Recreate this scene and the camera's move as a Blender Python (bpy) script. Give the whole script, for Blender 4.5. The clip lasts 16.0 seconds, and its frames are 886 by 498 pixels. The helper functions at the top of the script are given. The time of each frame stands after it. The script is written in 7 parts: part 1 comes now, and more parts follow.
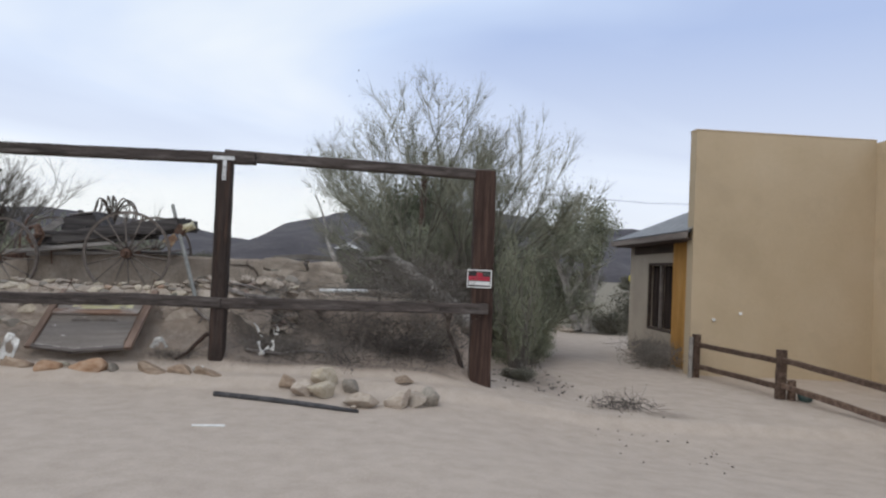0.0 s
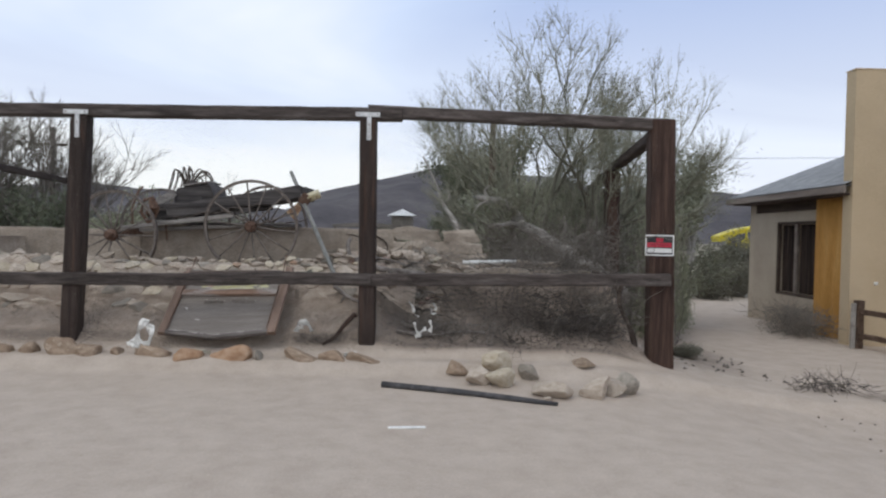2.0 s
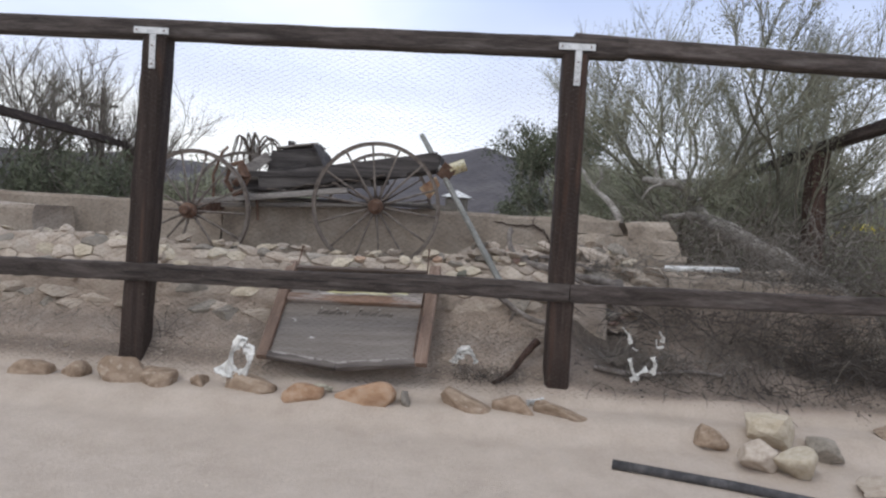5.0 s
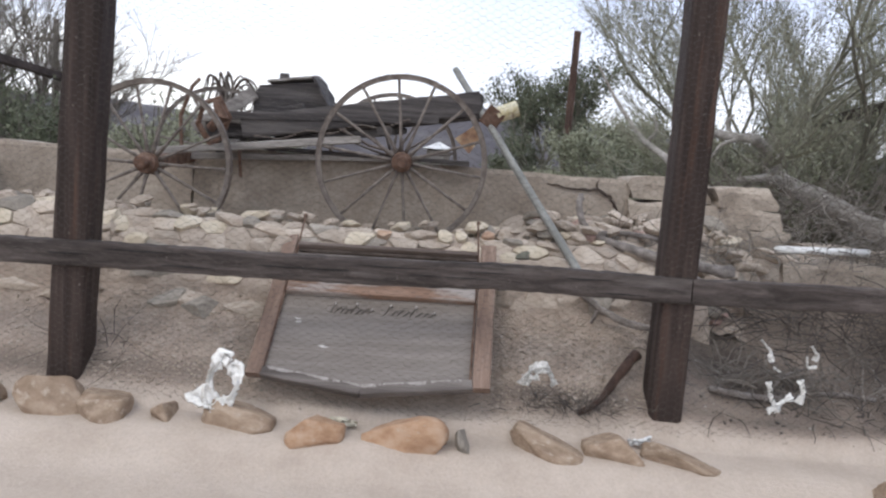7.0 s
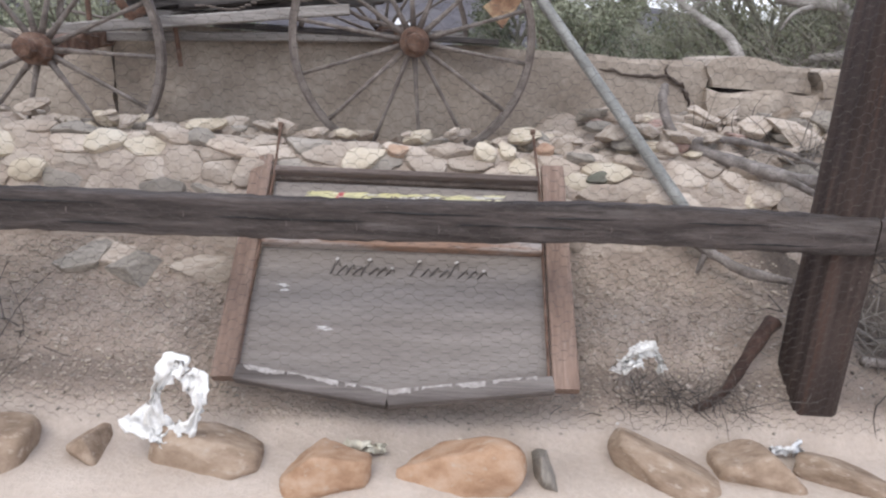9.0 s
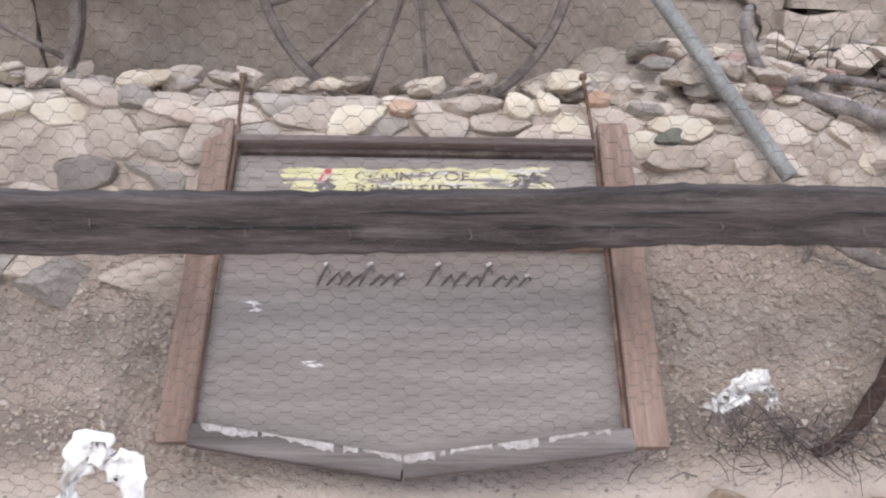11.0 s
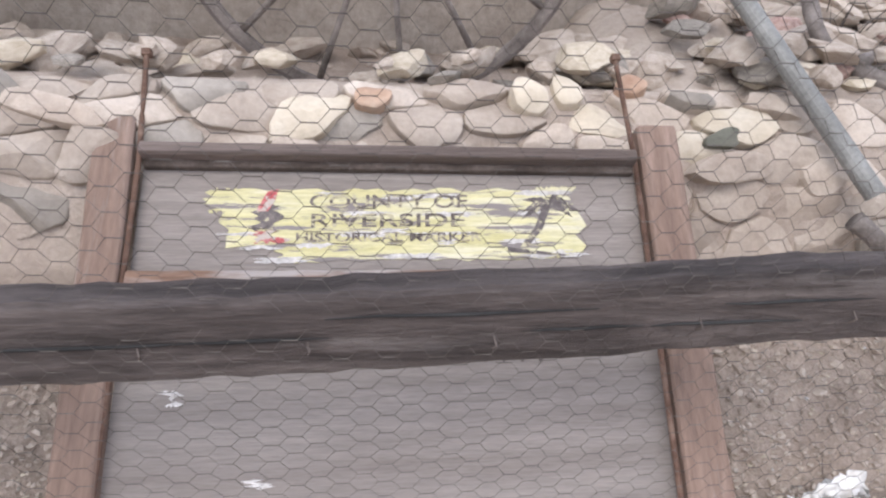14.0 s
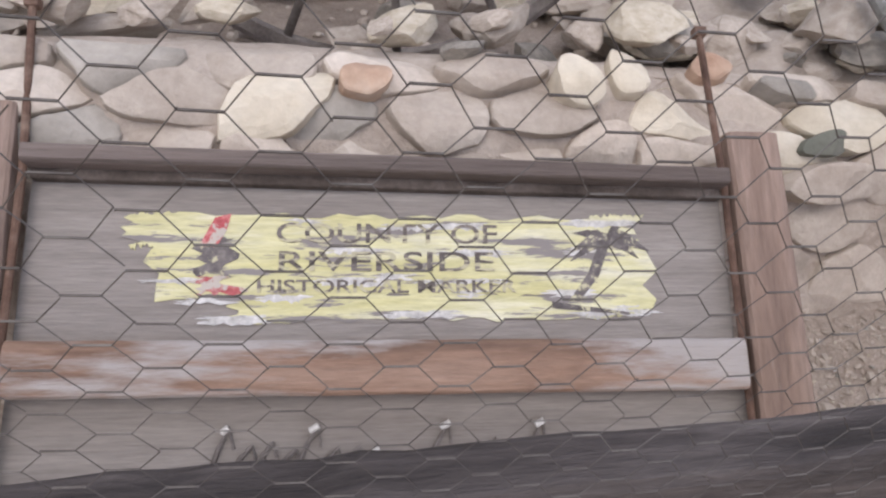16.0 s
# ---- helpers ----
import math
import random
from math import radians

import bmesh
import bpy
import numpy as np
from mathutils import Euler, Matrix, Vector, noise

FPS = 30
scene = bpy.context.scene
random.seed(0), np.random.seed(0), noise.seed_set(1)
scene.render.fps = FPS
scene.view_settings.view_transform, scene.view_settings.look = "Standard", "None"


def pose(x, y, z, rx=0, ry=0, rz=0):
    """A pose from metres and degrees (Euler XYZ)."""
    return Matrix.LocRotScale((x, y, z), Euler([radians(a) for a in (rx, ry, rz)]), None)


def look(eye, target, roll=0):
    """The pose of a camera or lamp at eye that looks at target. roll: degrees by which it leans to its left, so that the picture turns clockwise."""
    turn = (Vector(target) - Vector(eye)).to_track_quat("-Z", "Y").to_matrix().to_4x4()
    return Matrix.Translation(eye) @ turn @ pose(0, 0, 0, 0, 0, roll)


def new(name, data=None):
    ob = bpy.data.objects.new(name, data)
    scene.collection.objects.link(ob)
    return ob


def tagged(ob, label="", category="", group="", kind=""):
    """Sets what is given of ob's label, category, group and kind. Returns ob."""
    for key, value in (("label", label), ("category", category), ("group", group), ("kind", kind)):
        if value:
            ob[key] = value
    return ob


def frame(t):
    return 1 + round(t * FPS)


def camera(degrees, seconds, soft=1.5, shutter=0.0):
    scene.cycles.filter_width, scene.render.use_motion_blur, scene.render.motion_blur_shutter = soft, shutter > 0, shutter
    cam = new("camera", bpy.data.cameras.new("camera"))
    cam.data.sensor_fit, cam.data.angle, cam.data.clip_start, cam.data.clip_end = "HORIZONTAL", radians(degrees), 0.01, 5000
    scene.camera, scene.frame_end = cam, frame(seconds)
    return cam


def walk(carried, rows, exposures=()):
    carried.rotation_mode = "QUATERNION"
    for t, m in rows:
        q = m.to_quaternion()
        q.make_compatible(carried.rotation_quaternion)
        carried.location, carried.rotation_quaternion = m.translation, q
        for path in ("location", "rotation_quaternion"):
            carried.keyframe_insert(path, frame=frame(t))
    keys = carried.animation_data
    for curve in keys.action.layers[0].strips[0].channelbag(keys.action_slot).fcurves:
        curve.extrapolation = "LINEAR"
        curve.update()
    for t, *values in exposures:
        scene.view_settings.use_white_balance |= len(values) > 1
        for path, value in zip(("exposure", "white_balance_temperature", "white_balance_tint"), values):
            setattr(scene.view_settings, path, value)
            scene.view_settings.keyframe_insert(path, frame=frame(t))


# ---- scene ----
import functools

cam = camera(67.1, 16.0, soft=2.3)
METRES, EYE, TILT, LEAN, TURN = 8.5, 1.35, -2.9, 0.0, -3.4
ROWS = [
    (0.0, 0.0, 0.0, 0.0, -0.08, 4.94, -2.71),
    (0.5, -0.0354, 0.0284, 0.0029, -5.21, 5.34, -2.14),
    (1.0, -0.0757, 0.0531, 0.0033, -10.78, 5.7, -1.12),
    (1.5, -0.1247, 0.0839, 0.0009, -2.14, 3.72, -1.05),
    (2.0, -0.1642, 0.1082, 0.0046, 2.98, 1.81, -1.42),
    (2.5, -0.2002, 0.1475, 0.0058, 4.86, 1.83, -1.43),
    (3.0, -0.2341, 0.1826, 0.008, 7.51, 1.37, -2.59),
    (3.5, -0.2658, 0.217, 0.0102, 6.74, 1.13, -3.14),
    (4.0, -0.2909, 0.2594, 0.0117, 6.9, 0.6, -3.7),
    (6.5, -0.3854, 0.4571, 0.027, 3.57, -1.38, -4.55),
    (7.0, -0.403, 0.4939, 0.0276, 3.49, -3.77, -4.79),
    (7.5, -0.421, 0.5309, 0.0294, 2.71, -5.74, -4.44),
    (8.0, -0.4274, 0.5704, 0.0323, 1.67, -8.83, -4.47),
    (8.5, -0.4397, 0.5984, 0.0325, 0.87, -11.45, -4.3),
    (9.0, -0.4485, 0.6256, 0.0344, 0.03, -13.54, -3.84),
    (11.5, -0.4571, 0.7095, 0.0346, -0.11, -20.58, -1.86),
    (12.0, -0.4556, 0.7107, 0.0353, 1.36, -21.98, -2.03),
    (12.5, -0.4512, 0.7155, 0.0353, 2.7, -22.36, -2.21),
    (13.0, -0.4549, 0.7301, 0.0365, 3.12, -23.48, -2.1),
    (13.5, -0.4622, 0.7479, 0.0412, -2.88, -23.24, -3.31),
    (14.0, -0.4654, 0.7677, 0.043, -4.52, -25.04, -3.48),
    (14.5, -0.4633, 0.7903, 0.0429, -2.88, -26.45, -3.75),
    (15.0, -0.4682, 0.8044, 0.0437, -1.55, -29.23, -4.71),
    (15.5, -0.4734, 0.8121, 0.0438, -7.15, -30.41, -6.69),
    (16.0, -0.4712, 0.8185, 0.0428, -6.64, -31.36, -6.07),
]
walk(cam, [(t, pose(0, 0, EYE, TILT, LEAN, TURN) @ pose(METRES * x, METRES * y, METRES * z, 90 + pitch, roll, yaw)) for t, x, y, z, yaw, pitch, roll in ROWS],
     exposures=[(0.0, -0.12, 6500, 8), (2.0, -0.08, 6500, 8), (4.0, -0.04, 6500, 9), (6.5, 0.40, 6500, 11), (7.0, 0.48, 6500, 11), (8.0, 0.66, 6500, 12), (9.0, 0.83, 6500, 13), (11.5, 1.0, 6500, 15), (13.0, 1.02, 6500, 15), (14.4, 1.09, 6500, 15), (15.2, 1.0, 6500, 16), (16.0, 0.80, 6500, 16)])

# ---------------------------------------------------------------- sky and sun
world = bpy.data.worlds.new("overcast_sky")
scene.world = world
world.use_nodes = True
wn, wl = world.node_tree.nodes, world.node_tree.links
wn.clear()
w_out = wn.new("ShaderNodeOutputWorld")
w_bg = wn.new("ShaderNodeBackground")
w_bg.inputs["Strength"].default_value = 1.16
w_sky = wn.new("ShaderNodeTexSky")
w_sky.sky_type = "NISHITA"
w_sky.sun_disc = False
w_sky.sun_elevation = radians(48)
w_sky.sun_rotation = radians(150)
w_gain = wn.new("ShaderNodeVectorMath")
w_gain.operation = "SCALE"
w_gain.inputs["Scale"].default_value = 0.09
w_co = wn.new("ShaderNodeTexCoord")
w_sep = wn.new("ShaderNodeSeparateXYZ")
w_den = wn.new("ShaderNodeMath")
w_den.operation = "ADD"
w_den.inputs[1].default_value = 0.16
w_abs = wn.new("ShaderNodeMath")
w_abs.operation = "ABSOLUTE"
w_div = wn.new("ShaderNodeVectorMath")
w_div.operation = "DIVIDE"
w_comb = wn.new("ShaderNodeCombineXYZ")
w_map = wn.new("ShaderNodeMapping")
w_map.inputs["Scale"].default_value = (0.55, 0.8, 1.0)
w_map.inputs["Location"].default_value = (3.1, 0.7, 0.0)
w_n1 = wn.new("ShaderNodeTexNoise")
w_n1.inputs["Scale"].default_value = 0.75
w_n1.inputs["Detail"].default_value = 5.0
w_n1.inputs["Roughness"].default_value = 0.45
w_n1.inputs["Distortion"].default_value = 0.6
w_ramp = wn.new("ShaderNodeValToRGB")
e = w_ramp.color_ramp.elements
e[0].position, e[0].color = 0.34, (0.46, 0.56, 0.83, 1)
e[1].position, e[1].color = 0.64, (0.92, 0.96, 1.0, 1)
mid = e.new(0.48)
mid.color = (0.62, 0.73, 0.97, 1)
w_hz = wn.new("ShaderNodeMapRange")
w_hz.inputs["From Min"].default_value = 0.0
w_hz.inputs["From Max"].default_value = 0.34
w_hz.inputs["To Min"].default_value = 0.85
w_hz.inputs["To Max"].default_value = 0.0
w_white = wn.new("ShaderNodeMixRGB")
w_white.inputs["Color2"].default_value = (1.0, 1.0, 1.02, 1)
w_mix = wn.new("ShaderNodeMixRGB")
w_mix.inputs["Fac"].default_value = 0.9
wl.new(w_co.outputs["Generated"], w_sep.inputs[0])
wl.new(w_sep.outputs["Z"], w_abs.inputs[0])
wl.new(w_abs.outputs[0], w_den.inputs[0])
for k in range(3):
    wl.new(w_den.outputs[0], w_comb.inputs[k])
wl.new(w_co.outputs["Generated"], w_div.inputs[0])
wl.new(w_comb.outputs[0], w_div.inputs[1])
wl.new(w_div.outputs[0], w_map.inputs["Vector"])
wl.new(w_map.outputs[0], w_n1.inputs["Vector"])
wl.new(w_n1.outputs["Fac"], w_ramp.inputs["Fac"])
wl.new(w_abs.outputs[0], w_hz.inputs["Value"])
wl.new(w_hz.outputs["Result"], w_white.inputs["Fac"])
wl.new(w_ramp.outputs["Color"], w_white.inputs["Color1"])
wl.new(w_sky.outputs[0], w_gain.inputs[0])
wl.new(w_gain.outputs[0], w_mix.inputs["Color1"])
wl.new(w_white.outputs[0], w_mix.inputs["Color2"])
wl.new(w_mix.outputs[0], w_bg.inputs["Color"])
wl.new(w_bg.outputs[0], w_out.inputs["Surface"])

sun = new("sun", bpy.data.lights.new("sun", "SUN"))
sun.data.energy = 0.7
sun.data.angle = radians(25)
sun.data.color = (1.0, 0.95, 0.88)
sun.matrix_world = look((0, 0, 20), (0 + 6, 0 + 9, 20 - 14))


# ---------------------------------------------------------------- materials
def mat(name, cols, rough=0.9, scale=8.0, fine=60.0, bump=0.3, stretch=(1, 1, 1), world_co=False, rand=0.12, metal=0.0,
        spots=None, dist=0.01, streak=0.0, stops=(0.32, 0.5, 0.68), grain=(0.72, 1.25)):
    """A weathered surface: three colours over coarse noise, a fine grain, random tone per object, and fine relief."""
    m = bpy.data.materials.new(name)
    m.use_nodes = True
    n, l = m.node_tree.nodes, m.node_tree.links
    p = n["Principled BSDF"]
    p.inputs["Metallic"].default_value = metal
    co = n.new("ShaderNodeNewGeometry" if world_co else "ShaderNodeTexCoord")
    mp = n.new("ShaderNodeMapping")
    mp.inputs["Scale"].default_value = stretch
    l.new(co.outputs["Position" if world_co else "Object"], mp.inputs["Vector"])
    info = n.new("ShaderNodeObjectInfo")
    if not world_co:
        off = n.new("ShaderNodeVectorMath")
        off.operation = "SCALE"
        off.inputs[0].default_value = (31.0, 17.0, 23.0)
        l.new(info.outputs["Random"], off.inputs["Scale"])
        l.new(off.outputs[0], mp.inputs["Location"])
    a = n.new("ShaderNodeTexNoise")
    a.inputs["Scale"].default_value = scale
    a.inputs["Detail"].default_value = 6
    a.inputs["Roughness"].default_value = 0.6
    a.inputs["Distortion"].default_value = streak
    b = n.new("ShaderNodeTexNoise")
    b.inputs["Scale"].default_value = fine
    b.inputs["Detail"].default_value = 5
    b.inputs["Roughness"].default_value = 0.7
    l.new(mp.outputs[0], a.inputs["Vector"])
    l.new(mp.outputs[0], b.inputs["Vector"])
    r = n.new("ShaderNodeValToRGB")
    el = r.color_ramp.elements
    el[0].position, el[0].color = stops[0], (*cols[0], 1)
    el[1].position, el[1].color = stops[2], (*cols[2], 1)
    q = el.new(stops[1])
    q.color = (*cols[1], 1)
    l.new(a.outputs["Fac"], r.inputs["Fac"])
    g = n.new("ShaderNodeMapRange")
    g.inputs["From Min"].default_value, g.inputs["From Max"].default_value = 0.25, 0.75
    g.inputs["To Min"].default_value, g.inputs["To Max"].default_value = grain
    l.new(b.outputs["Fac"], g.inputs["Value"])
    t = n.new("ShaderNodeMapRange")
    t.inputs["To Min"].default_value, t.inputs["To Max"].default_value = 1 - rand, 1 + rand
    l.new(info.outputs["Random"], t.inputs["Value"])
    mul = n.new("ShaderNodeMath")
    mul.operation = "MULTIPLY"
    l.new(g.outputs[0], mul.inputs[0])
    l.new(t.outputs[0], mul.inputs[1])
    sc = n.new("ShaderNodeVectorMath")
    sc.operation = "SCALE"
    l.new(r.outputs["Color"], sc.inputs[0])
    l.new(mul.outputs[0], sc.inputs["Scale"])
    last = sc.outputs[0]
    if spots:
        scol, sscale, low, high = spots
        s = n.new("ShaderNodeTexNoise")
        s.inputs["Scale"].default_value = sscale
        s.inputs["Detail"].default_value = 7
        s.inputs["Roughness"].default_value = 0.65
        l.new(mp.outputs[0], s.inputs["Vector"])
        sr = n.new("ShaderNodeMapRange")
        sr.inputs["From Min"].default_value, sr.inputs["From Max"].default_value = low, high
        l.new(s.outputs["Fac"], sr.inputs["Value"])
        mx = n.new("ShaderNodeMixRGB")
        mx.inputs["Color2"].default_value = (*scol, 1)
        l.new(sr.outputs[0], mx.inputs["Fac"])
        l.new(last, mx.inputs["Color1"])
        last = mx.outputs[0]
    l.new(last, p.inputs["Base Color"])
    p.inputs["Roughness"].default_value = rough
    p.inputs["Specular IOR Level"].default_value = 0.3
    if bump:
        add = n.new("ShaderNodeMath")
        add.operation = "ADD"
        l.new(a.outputs["Fac"], add.inputs[0])
        l.new(b.outputs["Fac"], add.inputs[1])
        bp = n.new("ShaderNodeBump")
        bp.inputs["Strength"].default_value = bump
        bp.inputs["Distance"].default_value = dist
        l.new(add.outputs[0], bp.inputs["Height"])
        l.new(bp.outputs[0], p.inputs["Normal"])
    return m


GX, GY, GZ = (0.06, 1, 1), (1, 0.06, 1), (1, 1, 0.06)
DARK = ((0.020, 0.013, 0.011), (0.037, 0.025, 0.021), (0.064, 0.045, 0.038))
M_post = mat("dark_stained_timber_upright", DARK, 0.75, 26, 140, 0.6, GZ, spots=((0.11, 0.055, 0.035), 9, 0.56, 0.72))
M_rail = mat("dark_stained_timber_lying", ((0.034, 0.027, 0.024), (0.074, 0.060, 0.055), (0.130, 0.108, 0.099)), 0.8, 15, 120, 0.8, (0.16, 1.3, 1.3), spots=((0.165, 0.145, 0.136), 11, 0.55, 0.72), dist=0.012, streak=0.8, grain=(0.6, 1.35))
M_beam = mat("dark_stained_timber_along", DARK, 0.78, 26, 140, 0.6, GY)
M_bigpost = mat("reddish_brown_tie", ((0.030, 0.017, 0.013), (0.060, 0.034, 0.026), (0.11, 0.066, 0.050)), 0.8, 22, 120, 0.7, GZ)
M_frame = mat("faded_brown_paint", ((0.125, 0.084, 0.066), (0.195, 0.132, 0.102), (0.27, 0.194, 0.156)), 0.8, 14, 110, 0.5, (1, 0.12, 1),
              spots=((0.30, 0.26, 0.23), 16, 0.60, 0.72))
M_frame_x = mat("faded_brown_paint_lying", ((0.12, 0.075, 0.055), (0.22, 0.135, 0.095), (0.30, 0.20, 0.15)), 0.8, 12, 110, 0.5, (0.15, 1, 1),
                spots=((0.33, 0.295, 0.275), 9, 0.50, 0.58))
M_grey_wood = mat("bare_grey_wood", ((0.080, 0.067, 0.061), (0.135, 0.116, 0.107), (0.21, 0.186, 0.172)), 0.85, 16, 160, 0.6, (0.05, 1, 1))
M_panel = mat("grey_sign_panel", ((0.190, 0.164, 0.146), (0.226, 0.198, 0.178), (0.262, 0.232, 0.208)), 0.85, 22, 190, 0.6, (0.10, 1.2, 1), spots=((0.165, 0.142, 0.132), 5, 0.58, 0.76), dist=0.004, grain=(0.76, 1.2))
M_label = mat("peeling_yellow_paint", ((0.44, 0.40, 0.19), (0.50, 0.465, 0.27), (0.56, 0.53, 0.46)), 0.65, 13, 120, 0.3, (0.22, 1.8, 1),
              spots=((0.21, 0.185, 0.175), 30, 0.54, 0.58), dist=0.002)
M_ink = mat("faded_dark_lettering", ((0.075, 0.062, 0.055), (0.12, 0.10, 0.09), (0.22, 0.19, 0.17)), 0.8, 40, 160, 0.2, (0.5, 1.8, 1), spots=((0.42, 0.38, 0.26), 48, 0.51, 0.55))
M_inkpic = mat("faded_grey_brown_paint", ((0.08, 0.068, 0.066), (0.13, 0.112, 0.108), (0.20, 0.172, 0.160)), 0.8, 50, 160, 0.2, spots=((0.46, 0.42, 0.28), 44, 0.56, 0.60))
M_redink = mat("faded_red_paint", ((0.36, 0.07, 0.075), (0.44, 0.11, 0.11), (0.52, 0.28, 0.26)), 0.7, 40, 160, 0.2, spots=((0.44, 0.38, 0.33), 45, 0.50, 0.55))
M_old_paint = mat("faded_pinkish_paint", ((0.25, 0.22, 0.205), (0.34, 0.31, 0.29), (0.44, 0.41, 0.39)), 0.8, 30, 120, 0.3)
M_white_flake = mat("white_paint_flake", ((0.38, 0.355, 0.33), (0.48, 0.455, 0.43), (0.60, 0.575, 0.55)), 0.7, 30, 120, 0.3)
SAND = ((0.425, 0.353, 0.296), (0.465, 0.390, 0.330), (0.505, 0.428, 0.366))
M_mud = mat("dry_mud", ((0.31, 0.250, 0.204), (0.38, 0.315, 0.262), (0.45, 0.382, 0.322)), 0.95, 5, 45, 0.7, world_co=True, dist=0.02, grain=(0.8, 1.16))
M_stone = mat("pale_fieldstone", ((0.35, 0.285, 0.232), (0.43, 0.362, 0.300), (0.50, 0.432, 0.366)), 0.93, 5, 60, 0.45, rand=0.16, spots=((0.30, 0.245, 0.20), 6.5, 0.58, 0.74), grain=(0.84, 1.14))
M_stone_tan = mat("yellow_tan_fieldstone", ((0.42, 0.352, 0.262), (0.51, 0.44, 0.342), (0.58, 0.515, 0.42)), 0.9, 6, 50, 0.35, rand=0.10, grain=(0.88, 1.1))
M_stone_grey = mat("grey_fieldstone", ((0.20, 0.178, 0.152), (0.27, 0.240, 0.206), (0.34, 0.302, 0.26)), 0.9, 7, 60, 0.4, rand=0.18, grain=(0.86, 1.12))
M_stone_green = mat("dark_greenish_fieldstone", ((0.11, 0.112, 0.09), (0.15, 0.148, 0.12), (0.20, 0.19, 0.16)), 0.9, 7, 60, 0.4, grain=(0.86, 1.12))
M_stone_rose = mat("orange_pink_fieldstone", ((0.36, 0.225, 0.155), (0.46, 0.315, 0.225), (0.54, 0.42, 0.33)), 0.9, 9, 60, 0.4, grain=(0.86, 1.12))
M_stone_red = mat("pinkish_fieldstone", ((0.24, 0.15, 0.125), (0.33, 0.225, 0.19), (0.43, 0.33, 0.29)), 0.9, 7, 60, 0.4, rand=0.2)
M_cobble = mat("brown_edging_stone", ((0.20, 0.140, 0.098), (0.285, 0.208, 0.150), (0.37, 0.285, 0.215)), 0.85, 4, 60, 0.35, rand=0.16, spots=((0.42, 0.35, 0.285), 7, 0.56, 0.70), grain=(0.88, 1.1))
M_cobble_orange = mat("rusty_orange_stone", ((0.28, 0.165, 0.10), (0.37, 0.235, 0.150), (0.43, 0.31, 0.225)), 0.85, 4, 60, 0.35, spots=((0.42, 0.35, 0.28), 7, 0.58, 0.72), grain=(0.88, 1.1))
M_adobe = mat("weathered_adobe_render", ((0.27, 0.224, 0.183), (0.365, 0.31, 0.259), (0.45, 0.39, 0.33)), 0.95, 2.6, 38, 0.6, world_co=True, spots=((0.22, 0.175, 0.145), 2.1, 0.56, 0.75), dist=0.015)
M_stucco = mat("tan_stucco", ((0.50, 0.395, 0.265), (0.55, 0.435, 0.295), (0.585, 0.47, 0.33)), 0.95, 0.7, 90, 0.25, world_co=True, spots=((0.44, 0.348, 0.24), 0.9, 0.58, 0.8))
# shaded copy of the stucco: the shade is in its darker, greyer colour
M_stucco_shade = mat("shaded_grey_beige_stucco", ((0.40, 0.335, 0.265), (0.46, 0.39, 0.31), (0.50, 0.43, 0.35)), 0.95, 0.9, 80, 0.25, world_co=True)
M_orange = mat("orange_ochre_board", ((0.36, 0.18, 0.045), (0.46, 0.235, 0.06), (0.52, 0.30, 0.10)), 0.85, 4, 70, 0.3, (1, 1, 0.15), world_co=True)
M_roof = mat("grey_shingle", ((0.17, 0.175, 0.185), (0.22, 0.225, 0.235), (0.27, 0.275, 0.28)), 0.9, 6, 60, 0.5, world_co=True)
M_eave = mat("weathered_eave_board", ((0.14, 0.11, 0.095), (0.20, 0.165, 0.145), (0.27, 0.23, 0.20)), 0.85, 8, 70, 0.4, (1, 0.1, 1), world_co=True)
M_soffit = mat("dark_brown_eave", ((0.045, 0.03, 0.024), (0.065, 0.045, 0.036), (0.09, 0.065, 0.05)), 0.85, 8, 70, 0.4, (1, 0.1, 1), world_co=True)
M_curtain = mat("dark_curtain", ((0.018, 0.013, 0.012), (0.035, 0.024, 0.020), (0.065, 0.045, 0.036)), 0.9, 30, 90, 0.3, (1, 1, 0.04))
M_fencewood = mat("brown_rustic_fence_wood", ((0.060, 0.038, 0.029), (0.115, 0.075, 0.055), (0.19, 0.13, 0.10)), 0.85, 16, 110, 0.6, rand=0.25)
M_totem = mat("carved_dark_wood", ((0.035, 0.018, 0.015), (0.075, 0.037, 0.028), (0.16, 0.085, 0.062)), 0.7, 5, 50, 0.6, spots=((0.28, 0.22, 0.19), 5, 0.66, 0.74))
M_wagon = mat("charcoal_weathered_planks", ((0.030, 0.027, 0.028), (0.062, 0.056, 0.056), (0.13, 0.12, 0.116)), 0.85, 16, 120, 0.6, GX)
M_wagon_pale = mat("silver_weathered_plank", ((0.16, 0.145, 0.138), (0.27, 0.25, 0.235), (0.38, 0.355, 0.335)), 0.85, 16, 120, 0.6, GX)
M_wheel = mat("weathered_wheel_wood", ((0.10, 0.082, 0.072), (0.17, 0.145, 0.128), (0.26, 0.225, 0.20)), 0.8, 18, 120, 0.5)
M_rust = mat("rusted_iron", ((0.070, 0.038, 0.026), (0.13, 0.074, 0.052), (0.21, 0.14, 0.105)), 0.8, 22, 110, 0.5)
M_tyre = mat("grey_brown_iron_tyre", ((0.085, 0.068, 0.06), (0.135, 0.112, 0.10), (0.20, 0.17, 0.15)), 0.6, 24, 110, 0.3, metal=0.3)
M_pipe = mat("galvanised_pipe", ((0.165, 0.165, 0.155), (0.21, 0.21, 0.198), (0.265, 0.265, 0.25)), 0.55, 9, 100, 0.15, metal=0.15)
